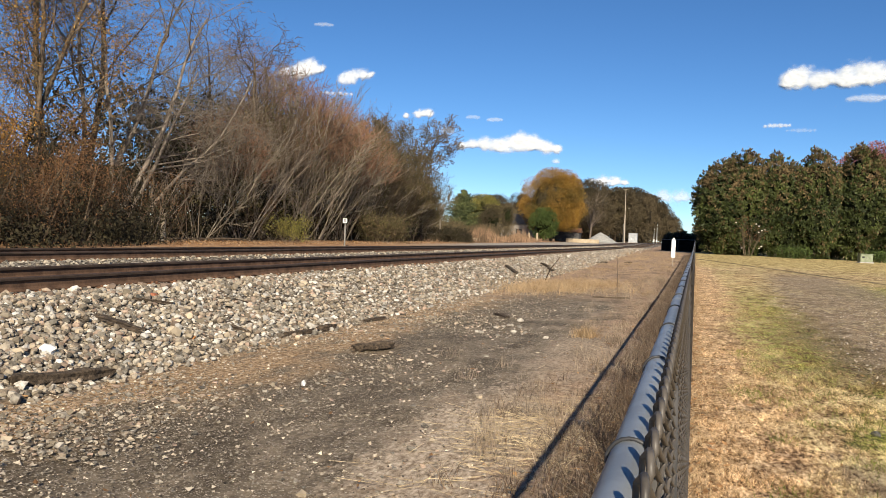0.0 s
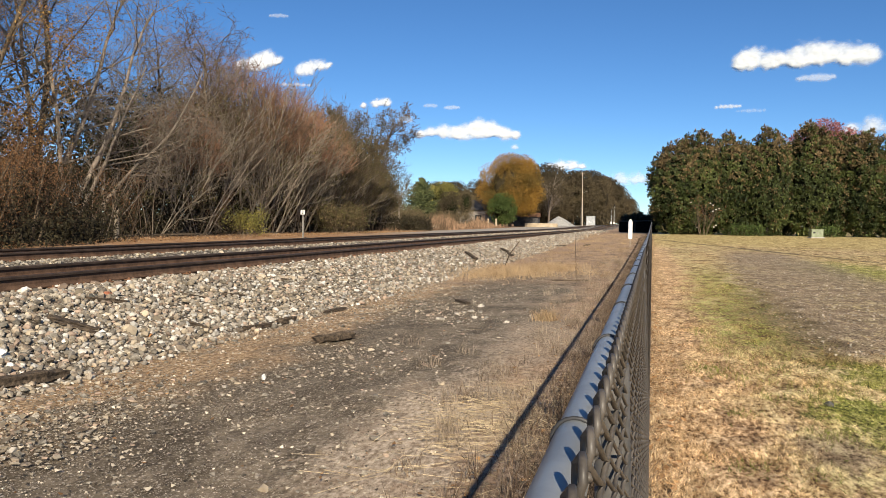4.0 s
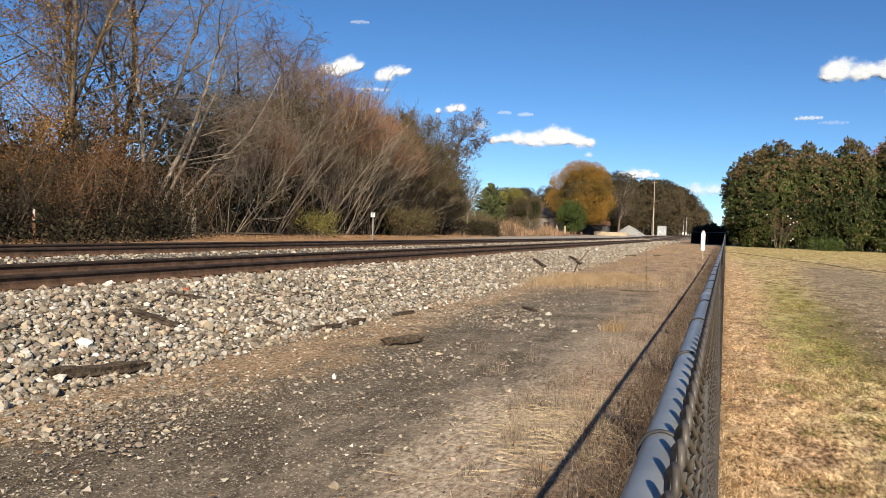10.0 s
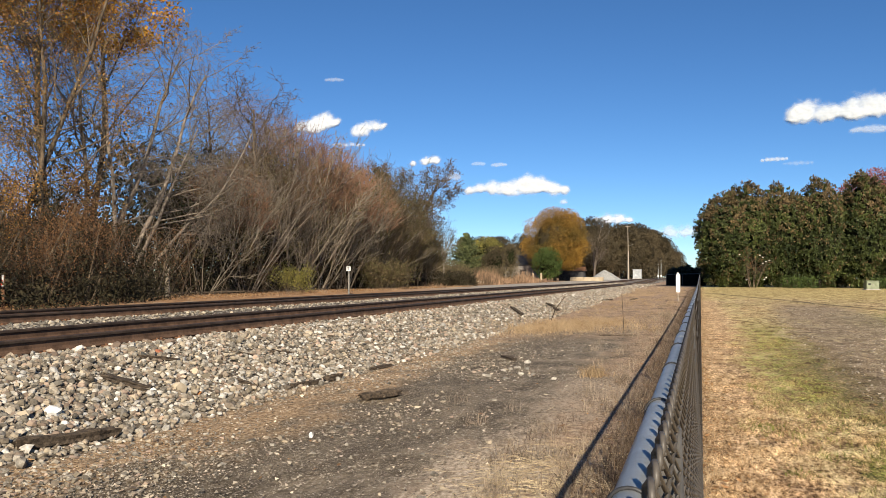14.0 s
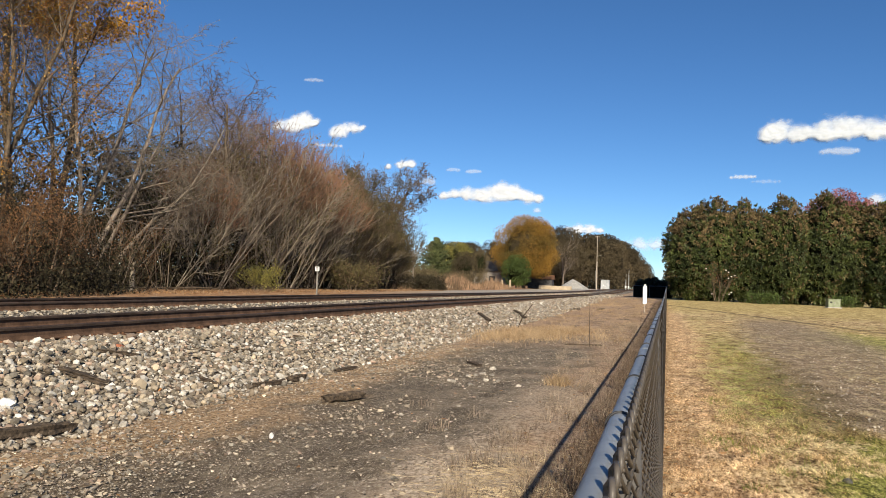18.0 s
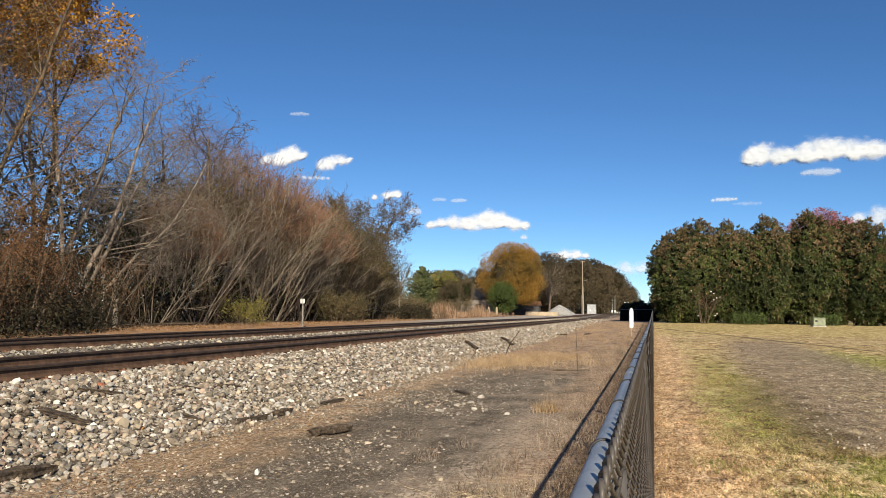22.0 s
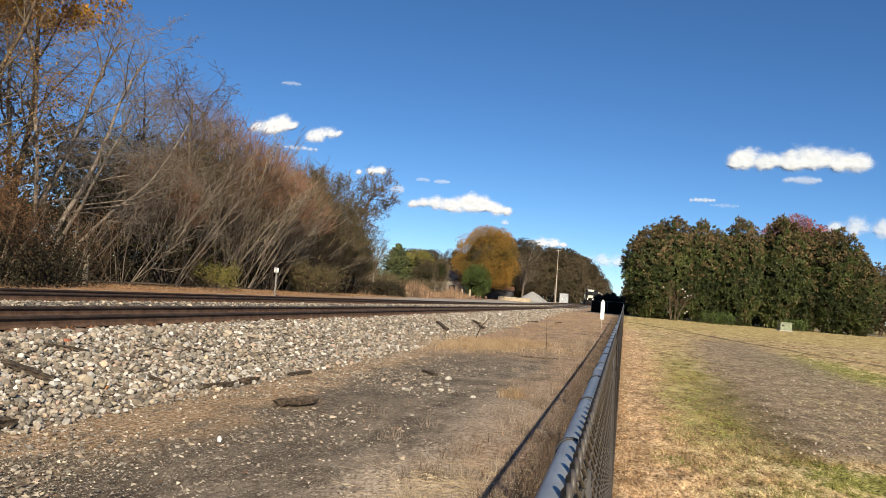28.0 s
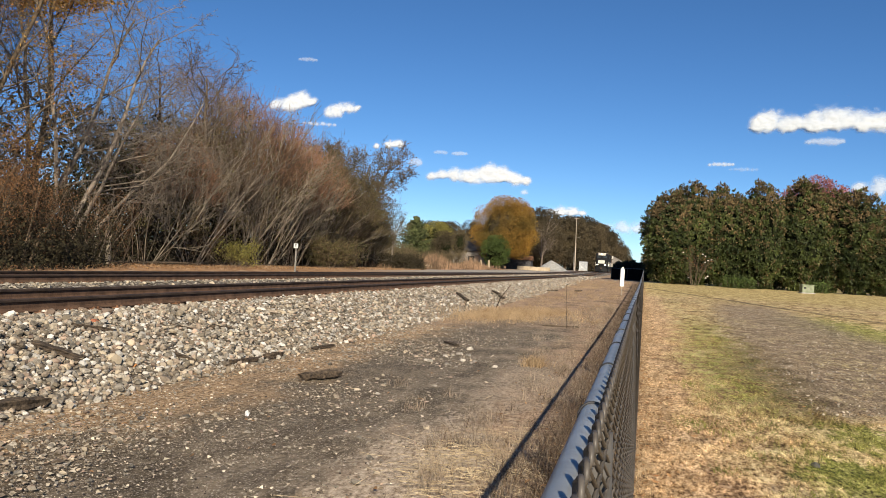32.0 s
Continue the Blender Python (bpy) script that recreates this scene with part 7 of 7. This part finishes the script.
# ---------------------------------------------------------------- grasses, weeds, leaves
def blades(name, rng, x, y, height, width, lean, material, label, category):
    n = len(x)
    a = rng.uniform(0, 2 * math.pi, n)
    side = np.stack([np.cos(a), np.sin(a), np.zeros(n)], -1) * (width * rng.uniform(0.6, 1.3, n))[:, None]
    h = height * rng.uniform(0.5, 1.3, n)
    base = np.stack([x, y, land(x, y) - 0.01], -1)
    lay = rng.normal(0, 1, (n, 2)) * lean * h[:, None]
    mid = base + np.stack([lay[:, 0] * 0.35, lay[:, 1] * 0.35, h * 0.6], -1)
    tip = base + np.stack([lay[:, 0], lay[:, 1], h], -1)
    if height < 0.04:
        v = np.stack([base - side, base + side, tip], 1)
        return tagged(new(name, polys(name, v, 3, material)), label, category, kind="stuff")
    v = np.stack([base - side, base + side, mid + side * 0.6, tip, mid - side * 0.6], 1)
    faces = (np.array([[0, 1, 2, 4]])[None] + 5 * np.arange(n)[:, None, None]).reshape(-1, 4)
    tips = np.stack([4 + 5 * np.arange(n), 2 + 5 * np.arange(n), 3 + 5 * np.arange(n), 3 + 5 * np.arange(n)], -1)
    verts = v.reshape(-1, 3)
    tri = np.concatenate([faces[:, [0, 1, 2]], faces[:, [0, 2, 3]], tips[:, :3]])
    return tagged(new(name, indexed(name, verts, tri, material)), label, category, kind="stuff")


def build_grass():
    rng = np.random.default_rng(15)

    # lawn: tufts that take the lawn's own colours, with thin places between
    m = 17000
    cy = 3.6 + 36 * rng.uniform(0, 1, m) ** 1.8
    cx = 0.14 + rng.uniform(0, 1, m) * (0.9 + 0.34 * cy)
    worn = (cx > 1.75 + 0.0014 * (cy - 11) ** 2) & (cx < 5.8) & (cy > 10.3)
    gap = np.sin(cx * 5.1 + 2.0 * np.sin(cy * 2.3)) * np.sin(cy * 4.4 + 1.7 * np.sin(cx * 3.1))
    keep = (~worn | (rng.uniform(size=m) < 0.12)) & (gap > -0.35)
    cx, cy = cx[keep], cy[keep]
    n = len(cx) * 13
    p = rng.integers(0, len(cx), n)
    spread = 0.028 + 0.0022 * cy[p]
    x = np.maximum(cx[p] + rng.normal(0, 1, n) * spread, 0.13)
    blades("dormant_lawn_grass", rng, x, cy[p] + rng.normal(0, 1, n) * spread * 1.3, 0.0395, 0.0036, 1.2, LAWN_BLADES, "short straw-coloured dormant lawn grass with green patches", "grass")
    spots = ((1.7, 6.9, 0.3, 0.7, 900), (1.0, 8.4, 0.25, 0.4, 240), (1.5, 9.0, 0.5, 0.5, 500), (1.35, 12.0, 0.35, 1.6, 900), (1.75, 18, 0.3, 3.0, 700), (1.1, 5.0, 0.25, 0.3, 260), (0.8, 6.6, 0.08, 0.1, 120), (1.1, 7.3, 0.09, 0.12, 120), (0.62, 8.6, 0.10, 0.2, 160), (0.9, 10.2, 0.12, 0.3, 180), (0.75, 11.8, 0.10, 0.4, 160), (1.3, 6.1, 0.10, 0.12, 140), (0.7, 5.2, 0.09, 0.12, 120), (1.2, 14.5, 0.2, 0.8, 260))
    gx = np.concatenate([rng.normal(s[0], s[2], s[4]) for s in spots])
    gy = np.concatenate([rng.normal(s[1], s[3], s[4]) for s in spots])
    blades("green_lawn_grass", rng, np.maximum(gx, 0.3), gy, 0.05, 0.0032, 1.0, GRASS_GREEN, "tufts of fresh green grass in the lawn", "grass")
    n = 90
    x, y = 0.3 + rng.uniform(0, 1, n) * 4, 4 + 18 * rng.uniform(0, 1, n) ** 1.4
    tagged(new("yellow_leaves", polys("yellow_leaves", leaf_quads(rng, np.stack([x, y, land(x, y) + 0.035], -1), 0.022, 0.7), 4, LEAF_YELLOW)), "small yellow leaves fallen on the lawn", "leaves", kind="stuff")
    # taller growth along the foot of the fence
    n = 9000
    y = 2.5 + 75 * rng.uniform(0, 1, n) ** 2.2
    x = 0.12 + rng.exponential(0.10, n)
    blades("fence_foot_grass", rng, x, y, 0.07, 0.0024, 0.7, GRASS_GOLD, "dry tan grass along the foot of the fence", "grass")
    c = 2600
    wy, wx = 2.0 + 70 * rng.uniform(0, 1, c) ** 2.0, 0.06 - rng.gamma(2.0, 0.17, c)
    n = 52000
    p = rng.integers(0, c, n)
    y = wy[p] + rng.normal(0, 0.05, n) * (1 + wy[p] * 0.05)
    x = np.minimum(wx[p] + rng.normal(0, 0.05, n), 0.08)
    k = rng.uniform(size=n) < 0.68
    blades("brown_weeds", rng, x[k], y[k], 0.16, 0.0028, 0.8, WEED_BROWN, "dead brown weeds below the fence", "weeds")
    blades("grey_weeds", rng, x[~k], y[~k], 0.17, 0.0022, 0.7, WEED_GREY, "dead grey weeds below the fence", "weeds")
    # tufts on the soil
    cx = -0.6 - rng.gamma(1.3, 0.42, 110)
    cy = 5 + 28 * rng.uniform(0, 1, 110) ** 1.3
    k = rng.integers(0, 110, 5000)
    blades("weed_tufts", rng, cx[k] + rng.normal(0, 0.07, 5000), cy[k] + rng.normal(0, 0.09, 5000), 0.17, 0.0020, 0.5, WEED_GREY, "wispy dead weed tufts on the soil", "weeds")
    cx, cy = rng.uniform(-6.0, -1.0, 420), 22 + 60 * rng.uniform(0, 1, 420) ** 1.2
    ok = cx > -4.8 - 1.05 * smooth01(cy, 16, 55)
    cx, cy = cx[ok], cy[ok]
    k = rng.integers(0, len(cx), 12000)
    blades("tan_grass", rng, cx[k] + rng.normal(0, 0.25, 12000), cy[k] + rng.normal(0, 0.4, 12000), 0.10, 0.006, 0.9, GRASS_GOLD, "sparse tan grass along the track side", "grass")
    cy = 20 + 50 * rng.uniform(0, 1, 260)
    cx = -16.2 - rng.gamma(2.0, 0.55, 260) - 0.035 * (cy - 18)
    p = rng.integers(0, 260, 3600)
    blades("trackside_grass", rng, cx[p] + rng.normal(0, 0.2, 3600), cy[p] + rng.normal(0, 0.3, 3600), 0.15, 0.007, 1.1, GRASS_TAN, "dead tan grass and stalks beyond the far track", "grass")
    # golden clumps
    spots = ((-4.1, 22.0, 0.55, 1.2), (-3.3, 23.2, 0.6, 1.4), (-3.7, 24.5, 0.6, 1.2), (-1.38, 12.2, 0.10, 0.12), (-2.6, 26, 0.5, 1.0))
    for (px, py, sx, sy), n in zip(spots, (1800, 1800, 1500, 320, 900)):
        blades("golden_grass_clump", rng, px + rng.normal(0, sx, n), py + rng.normal(0, sy, n), 0.17, 0.004, 0.7, GRASS_GOLD, "clump of golden dry grass beside the ballast", "grass clump")
    # flattened straw: long stems lying across one another
    def straw(name, x, y, label, swirl, lift):
        n = len(x)
        ang = swirl * np.sin(x * 2.3 + y * 1.1) + rng.normal(0, 0.9, n)
        half = np.stack([np.cos(ang), np.sin(ang), rng.normal(0, 0.10, n)], -1) * rng.uniform(0.05, 0.15, (n, 1))
        side = np.stack([-np.sin(ang), np.cos(ang), np.zeros(n)], -1) * rng.uniform(0.0007, 0.0016, (n, 1)) + (0, 0, 0.0007)
        c = np.stack([x, y, land(x, y) + 0.012 + lift * rng.uniform(0, 1, n)], -1)
        tagged(new(name, polys(name, np.stack([c - half - side, c + half - side * 0.6, c + half + side * 0.6, c - half + side], 1), 4, STRAW)), label, "straw", kind="stuff")

    n = 650
    straw("flattened_straw", -0.98 + rng.normal(0, 0.24, n), 5.8 + rng.normal(0, 0.65, n), "mat of pale flattened straw by the fence shadow", 0.6, 0.05)
    n = 420
    straw("straw_stems", -0.2 - rng.gamma(1.8, 0.42, n), 3.8 + 20 * rng.uniform(0, 1, n) ** 1.5, "loose pale stems lying on the soil", 1.2, 0.03)
    # fallen leaves
    n = 900
    y = 3.5 + 18 * rng.uniform(0, 1, n) ** 1.6
    x = np.where(rng.uniform(size=n) < 0.7, rng.normal(-0.05, 0.4, n), rng.uniform(-5, 3, n))
    c = np.stack([x, y, land(x, y) + 0.03], -1)
    tagged(new("fallen_leaves", polys("fallen_leaves", leaf_quads(rng, c, 0.028, 0.6), 4, FALLEN)), "curled brown leaves scattered on the ground", "leaves", kind="stuff")
    n = 260
    y = 2.6 + 14 * rng.uniform(0, 1, n) ** 1.5
    x = 0.11 + rng.exponential(0.12, n)
    tagged(new("curled_leaves", polys("curled_leaves", leaf_quads(rng, np.stack([x, y, land(x, y) + 0.035], -1), 0.034, 0.5), 4, FALLEN)), "curled tan leaves caught along the fence foot", "leaves", kind="stuff")
    n = 5200
    y = 8 + 60 * rng.uniform(0, 1, n)
    x = -15.9 - rng.gamma(2, 0.8, n) - 0.03 * y
    c = np.stack([x, y, land(x, y) + 0.04], -1)
    tagged(new("leaf_litter", polys("leaf_litter", leaf_quads(rng, c, 0.06, 0.6), 4, FALLEN)), "rusty leaf litter along the brush edge", "leaves", kind="stuff")


# ---------------------------------------------------------------- train
def build_locomotive(name, body, band, hood, label):
    t = thing(name, pose(0, 0, 0), label, "locomotive", "freight train")
    B = 0.03
    part("underframe", Shape().box((0, 9.5, 1.25), (2.9, 18.6, 0.35), B), body, t)
    part("pilot_plow", Shape().add([(-1.4, 0.0, 0.15), (1.4, 0.0, 0.15), (1.45, 0.3, 1.1), (-1.45, 0.3, 1.1), (0, -0.35, 0.15), (0, -0.05, 1.1)], [[0, 4, 5, 3], [4, 1, 2, 5], [0, 3, 2, 1]]), body, t)
    part("nose", Shape().box((0, 1.5, 2.25), (1.75, 2.0, 1.75), 0.15), body, t)
    part("nose_band", Shape().box((0, 0.485, 2.45), (1.6, 0.05, 0.8), 0.02), band, t, "white nose band")
    cab = part("cab", Shape().box((0, 3.4, 3.0), (3.0, 2.2, 3.1), 0.18), body, t)
    part("cab_roof", Shape().box((0, 3.4, 4.55), (2.1, 2.0, 0.2), 0.09), band, cab, "white cab roof front")
    part("cab_front_band", Shape().box((0, 2.27, 4.28), (1.7, 0.06, 0.5), 0.02), band, cab, "white number board band")
    for x in (-0.75, 0.75):
        part("windshield", Shape().box((x, 2.28, 3.68), (1.0, 0.05, 0.55), 0.03), GLASS_DARK, cab)
    part("headlight", Shape().tube([(0, 2.2, 4.3), (0, 2.15, 4.3)], 0.16, 12), LAMP_ON, cab, "lit headlight")
    for x in (-1.05, 1.05):
        part("ditch_light", Shape().tube([(x * 0.85, 0.2, 1.75), (x * 0.85, 0.12, 1.75)], 0.16, 12), LAMP_ON, t, "lit ditch light")
        part("handrail", Shape().tube([(x * 1.3, 0.3, 1.4), (x * 1.3, 0.3, 2.4)], 0.03, 6), band, t)
    part("long_hood", Shape().box((0, 11.5, 2.85), (2.0, 14.0, 2.85), 0.12), hood, t)
    for k in range(6):
        for x in (-1.015, 1.015):
            part("hood_door", Shape().box((x, 6.2 + 1.7 * k, 2.7), (0.03, 1.5, 1.9), 0.01), hood, t)
    part("radiator", Shape().box((0, 16.2, 4.2), (2.9, 3.4, 0.7), 0.1), band if hood is not body else body, t)
    for x in (-1.42, 1.42):
        part("side_handrail", Shape().tube([(x, 4.8, 2.45), (x, 18.6, 2.45)], 0.03, 5), band, t)
        for k in range(7):
            part("stanchion", Shape().tube([(x, 5.0 + 2.2 * k, 1.42), (x, 5.0 + 2.2 * k, 2.45)], 0.025, 5), band, t)
        part("front_step", Shape().box((x * 0.93, 0.55, 0.85), (0.35, 0.7, 0.9), 0.03), body, t)
    part("coupler", Shape().box((0, -0.25, 0.9), (0.28, 0.7, 0.3), 0.05), RAIL_RUST, t)
    part("exhaust_stack", Shape().box((0, 9.5, 4.35), (0.7, 1.2, 0.25), 0.04), body, t)
    part("fuel_tank", Shape().box((0, 9.5, 0.75), (2.6, 5.2, 0.8), 0.2), body, t)
    wheel = Shape().tube([(-0.07, 0, 0), (0.07, 0, 0)], 0.5, 18).mesh("wheel", RAIL_RUST)
    for yb in (4.0, 15.0):
        truck = part("truck", Shape().box((0, yb, 0.75), (2.2, 4.4, 0.5), 0.08), body, t)
        for dy in (-1.7, 0, 1.7):
            for x in (-0.72, 0.72):
                w = part("wheel", wheel, RAIL_RUST, truck)
                w.location = (x, yb + dy, 0.5)
    return t


def build_car(material):
    c = thing("hopper_car", pose(0, 0, 0), "weathered grey covered hopper freight car", "freight car", "freight train")
    part("underframe", Shape().box((0, 8, 1.1), (2.6, 15.6, 0.3), 0.03), LOCO_BLACK, c)
    part("body", Shape().box((0, 8, 2.95), (3.0, 15.2, 3.3), 0.25), material, c)
    part("roof", Shape().box((0, 8, 4.65), (2.4, 15.0, 0.2), 0.06), material, c)
    for k in range(8):
        for x in (-1.53, 1.53):
            part("rib", Shape().box((x, 1.0 + 2 * k, 2.9), (0.08, 0.12, 3.1), 0.01), material, c)
    wheel = Shape().tube([(-0.07, 0, 0), (0.07, 0, 0)], 0.42, 16).mesh("wheel", RAIL_RUST)
    for yb in (2.2, 13.8):
        truck = part("truck", Shape().box((0, yb, 0.6), (2.1, 2.4, 0.4), 0.05), LOCO_BLACK, c)
        for dy in (-0.85, 0.85):
            for x in (-0.72, 0.72):
                w = part("wheel", wheel, RAIL_RUST, truck)
                w.location = (x, yb + dy, 0.42)
    return c


TRAIN_X = sum(NEAR_RAILS) / 2
TRAIN = []


def build_train():
    TRAIN.append((build_locomotive("locomotive", LOCO_BLACK, LOCO_WHITE, LOCO_BLACK, "black freight locomotive with white bands and lit headlights"), 0.0))
    TRAIN.append((build_locomotive("locomotive", LOCO_BLACK, LOCO_WHITE, LOCO_ORANGE, "trailing locomotive with orange hood and white roof"), 20.5))
    a = build_car(HOPPER)
    TRAIN.append((a, 41.0))
    for k in range(1, 7):
        TRAIN.append((copy_thing(a, pose(0, 0, 0)), 41.0 + 17.2 * k))


# ---------------------------------------------------------------- clouds
CLOUDS = []


def cloud(az0, az1, el0, el1, wide, high, seed, heaps, label, dense=1.0, dist=3600, skew=0.0, base=0.35):
    """One rigid heap of vapour, bulging to both sides; az, el: degrees from the line of the fence and above the horizon at the start and the end.
    heaps: (place along, place up, radius) of its billows, in half widths and half heights; dense: under 1, a thin veil."""
    w, h = dist * math.tan(radians(wide)) / 2, dist * math.tan(radians(high)) / 2
    mx, mz = 1.5, 1.9
    nx, nz = int(np.clip(wide * 26, 36, 150)), int(np.clip(high * 44, 28, 80))
    off = Vector((seed * 13.7, seed * 3.1, 0))
    gx, gz = np.meshgrid(np.linspace(-mx, mx, nx), np.linspace(-mz, mz, nz))
    px, pz = gx * w, gz * h
    rough, curl = np.zeros_like(px), np.zeros_like(px)
    for i in range(nz):
        for j in range(nx):
            q = Vector((px[i, j] / (h * 0.9), 0, pz[i, j] / (h * 0.9))) + off
            rough[i, j] = noise.fractal(q * 0.9, 1.1, 2.0, 5)
            curl[i, j] = abs(noise.noise(q * 1.9)) + 0.5 * abs(noise.noise(q * 4.1)) + 0.25 * abs(noise.noise(q * 8.3))
    heap, reach = np.zeros_like(px), max(1.0, 0.24 * w / h)
    for c, up, r in heaps:
        heap += np.exp(-(((gx - c) * w / (r * h * reach)) ** 2 + ((gz - up - skew * (gx - c) * w / h) / r) ** 2) * 1.3)
    body = 1 - np.exp(-heap * 1.25)
    floor = np.clip((gz - skew * gx * w / h + base + 0.25 + 0.25 * rough) / 0.5, 0, 1)
    dens = body * floor - 0.36 + 0.36 * rough * body + 0.20 * (curl - 0.45) + 0.10 * (1 - dense)
    edge = np.minimum(np.minimum(1 - np.abs(gx) / mx, 1 - np.abs(gz) / mz) * 6, 1)
    t = np.clip((dens + 0.22) / 0.56, 0, 1)
    alpha = t * t * (3 - 2 * t) * np.clip(edge, 0, 1) * dense
    bulge = 0.42 * h * (1.0 * t ** 0.8 - 0.30 * np.clip(curl, 0, 1) * np.clip(dens * 2.5, 0, 1))
    k = np.arange(nx * nz).reshape(nz, nx)
    quads = np.stack([k[:-1, :-1], k[:-1, 1:], k[1:, 1:], k[1:, :-1]], -1).reshape(-1, 4)
    seen = alpha.ravel()[quads].max(1) > 0.004
    front = np.stack([px, -bulge, pz], -1).reshape(-1, 3)
    back = np.stack([px, bulge * 0.8 + 0.5, pz], -1).reshape(-1, 3)
    faces = np.concatenate([quads[seen], quads[seen][:, ::-1] + nx * nz])
    me = indexed("cloud", np.concatenate([front, back]), faces, CLOUD, True)
    me.attributes.new("thickness", "FLOAT", "POINT").data.foreach_set("value", np.concatenate([alpha.ravel(), alpha.ravel() * 0.15]).astype(np.float32))
    ob = tagged(new("cloud", me), label, "cloud", "drifting clouds")
    CLOUDS.append((ob, az0, az1, el0, el1, dist))


def build_clouds():
    wisp = ((-0.7, -0.05, 0.42), (-0.42, 0.05, 0.55), (-0.12, 0.0, 0.6), (0.2, 0.1, 0.62), (0.5, 0.05, 0.5), (0.75, 0.15, 0.36))
    cloud(-12.75, -11.60, 6.0, 5.8, 7.4, 1.9, 3, ((-0.85, -0.1, 0.36), (-0.66, 0.0, 0.5), (-0.42, 0.1, 0.62), (-0.15, 0.05, 0.55), (0.08, 0.2, 0.66), (0.30, 0.45, 0.75), (0.52, 0.2, 0.66), (0.74, 0.05, 0.5), (0.92, 0.0, 0.34)), "long white fair-weather cloud with a flat base")
    cloud(-9.4, -8.3, 5.15, 5.0, 1.1, 0.6, 14, ((0, 0, 0.8),), "small wisp of white cloud", 0.55)
    cloud(-27.0, -24.45, 10.3, 9.95, 5.0, 2.0, 5, ((-0.45, -0.15, 0.4), (-0.1, 0.0, 0.6), (0.2, 0.12, 0.7), (0.55, 0.2, 0.35)), "small torn white drifting cloud", skew=0.38, base=0.6)
    cloud(-23.5, -21.3, 10.15, 9.75, 3.7, 1.6, 6, ((-0.35, -0.1, 0.5), (0.0, 0.05, 0.65), (0.35, 0.1, 0.6), (0.7, 0.3, 0.3)), "small torn white drifting cloud", skew=0.40, base=0.6)
    cloud(9.1, 10.6, 10.35, 9.75, 9.4, 2.3, 7, ((-0.82, 0.0, 0.6), (-0.65, 0.15, 0.8), (-0.4, 0.0, 0.62), (-0.15, 0.05, 0.7), (0.1, 0.2, 0.85), (0.4, 0.1, 0.8), (0.7, 0.0, 0.7)), "broad white cloud with a grey flat base")
    cloud(9.6, 10.6, 9.25, 8.75, 2.8, 0.9, 8, wisp, "grey-white cloud scrap under the broad cloud", 0.45)
    cloud(-18.95, -17.8, 7.9, 7.65, 3.3, 1.2, 9, ((-0.5, -0.2, 0.4), (0.0, 0.0, 0.65), (0.4, 0.15, 0.7)), "small white drifting cloud", skew=0.15)
    cloud(-6.05, -5.6, 3.85, 3.75, 3.8, 1.1, 10, ((-0.5, -0.1, 0.6), (-0.1, 0.1, 0.8), (0.35, 0.1, 0.75), (0.7, -0.1, 0.5)), "low white cloud beyond the distant trees")
    cloud(4.6, 4.5, 7.7, 7.3, 2.0, 0.55, 11, wisp, "thin wisp of white cloud", 0.6)
    cloud(6.0, 5.9, 7.4, 7.0, 2.2, 0.5, 21, wisp, "thin wisp of white cloud", 0.2)
    cloud(-1.8, -1.2, 2.9, 2.8, 4.6, 1.5, 12, ((-0.6, 0, 0.5), (-0.2, 0.1, 0.7), (0.3, 0.0, 0.8), (0.7, -0.1, 0.5)), "low hazy cloud bank near the horizon", 0.6)
    cloud(13.5, 14.5, 5.9, 5.8, 6.0, 1.7, 13, ((-0.6, 0, 0.6), (-0.2, 0.2, 0.8), (0.3, 0.1, 0.8), (0.7, 0, 0.6)), "hazy white cloud behind the magnolias", 0.75)
    cloud(-24.6, -22.6, 9.0, 8.75, 2.8, 0.55, 16, wisp, "faint wisp of thin cloud", 0.5)
    cloud(-16.9, -15.9, 6.9, 6.6, 0.8, 0.9, 17, wisp, "faint wisp of thin cloud", 0.4)
    cloud(-15.2, -14.2, 7.9, 7.4, 1.1, 0.5, 19, wisp, "faint wisp of thin cloud", 0.28)
    cloud(-13.7, -12.9, 7.8, 7.4, 1.3, 0.5, 20, wisp, "faint wisp of thin cloud", 0.35)
    cloud(-25.6, -23.6, 13.4, 12.9, 1.5, 0.5, 18, wisp, "faint wisp of thin cloud", 0.3)


def motions():
    for k, (ob, back) in enumerate(TRAIN):
        rows = []
        for t in range(0, 33, 2):
            y = 205 + 13.0 * (32 - t) + back
            swing, climb = bend(y + 9)
            rows.append((t, pose(TRAIN_X + float(swing), y, RAIL_Z + float(climb))))
        walk(ob, rows)
    for ob, az0, az1, el0, el1, dist in CLOUDS:
        rows = []
        for t in range(0, 33, 8):
            f = t / 32
            a, e = radians(az0 + (az1 - az0) * f), radians(el0 + (el1 - el0) * f)
            rows.append((t, pose(dist * math.sin(a), dist * math.cos(a), 1.44 + dist * math.tan(e), 0, 0, -math.degrees(a))))
        walk(ob, rows)


build_debris()
build_markers()
build_treeline()
build_magnolias()
build_distance()
build_train()
build_clouds()
build_grass()
build_stones()
motions()
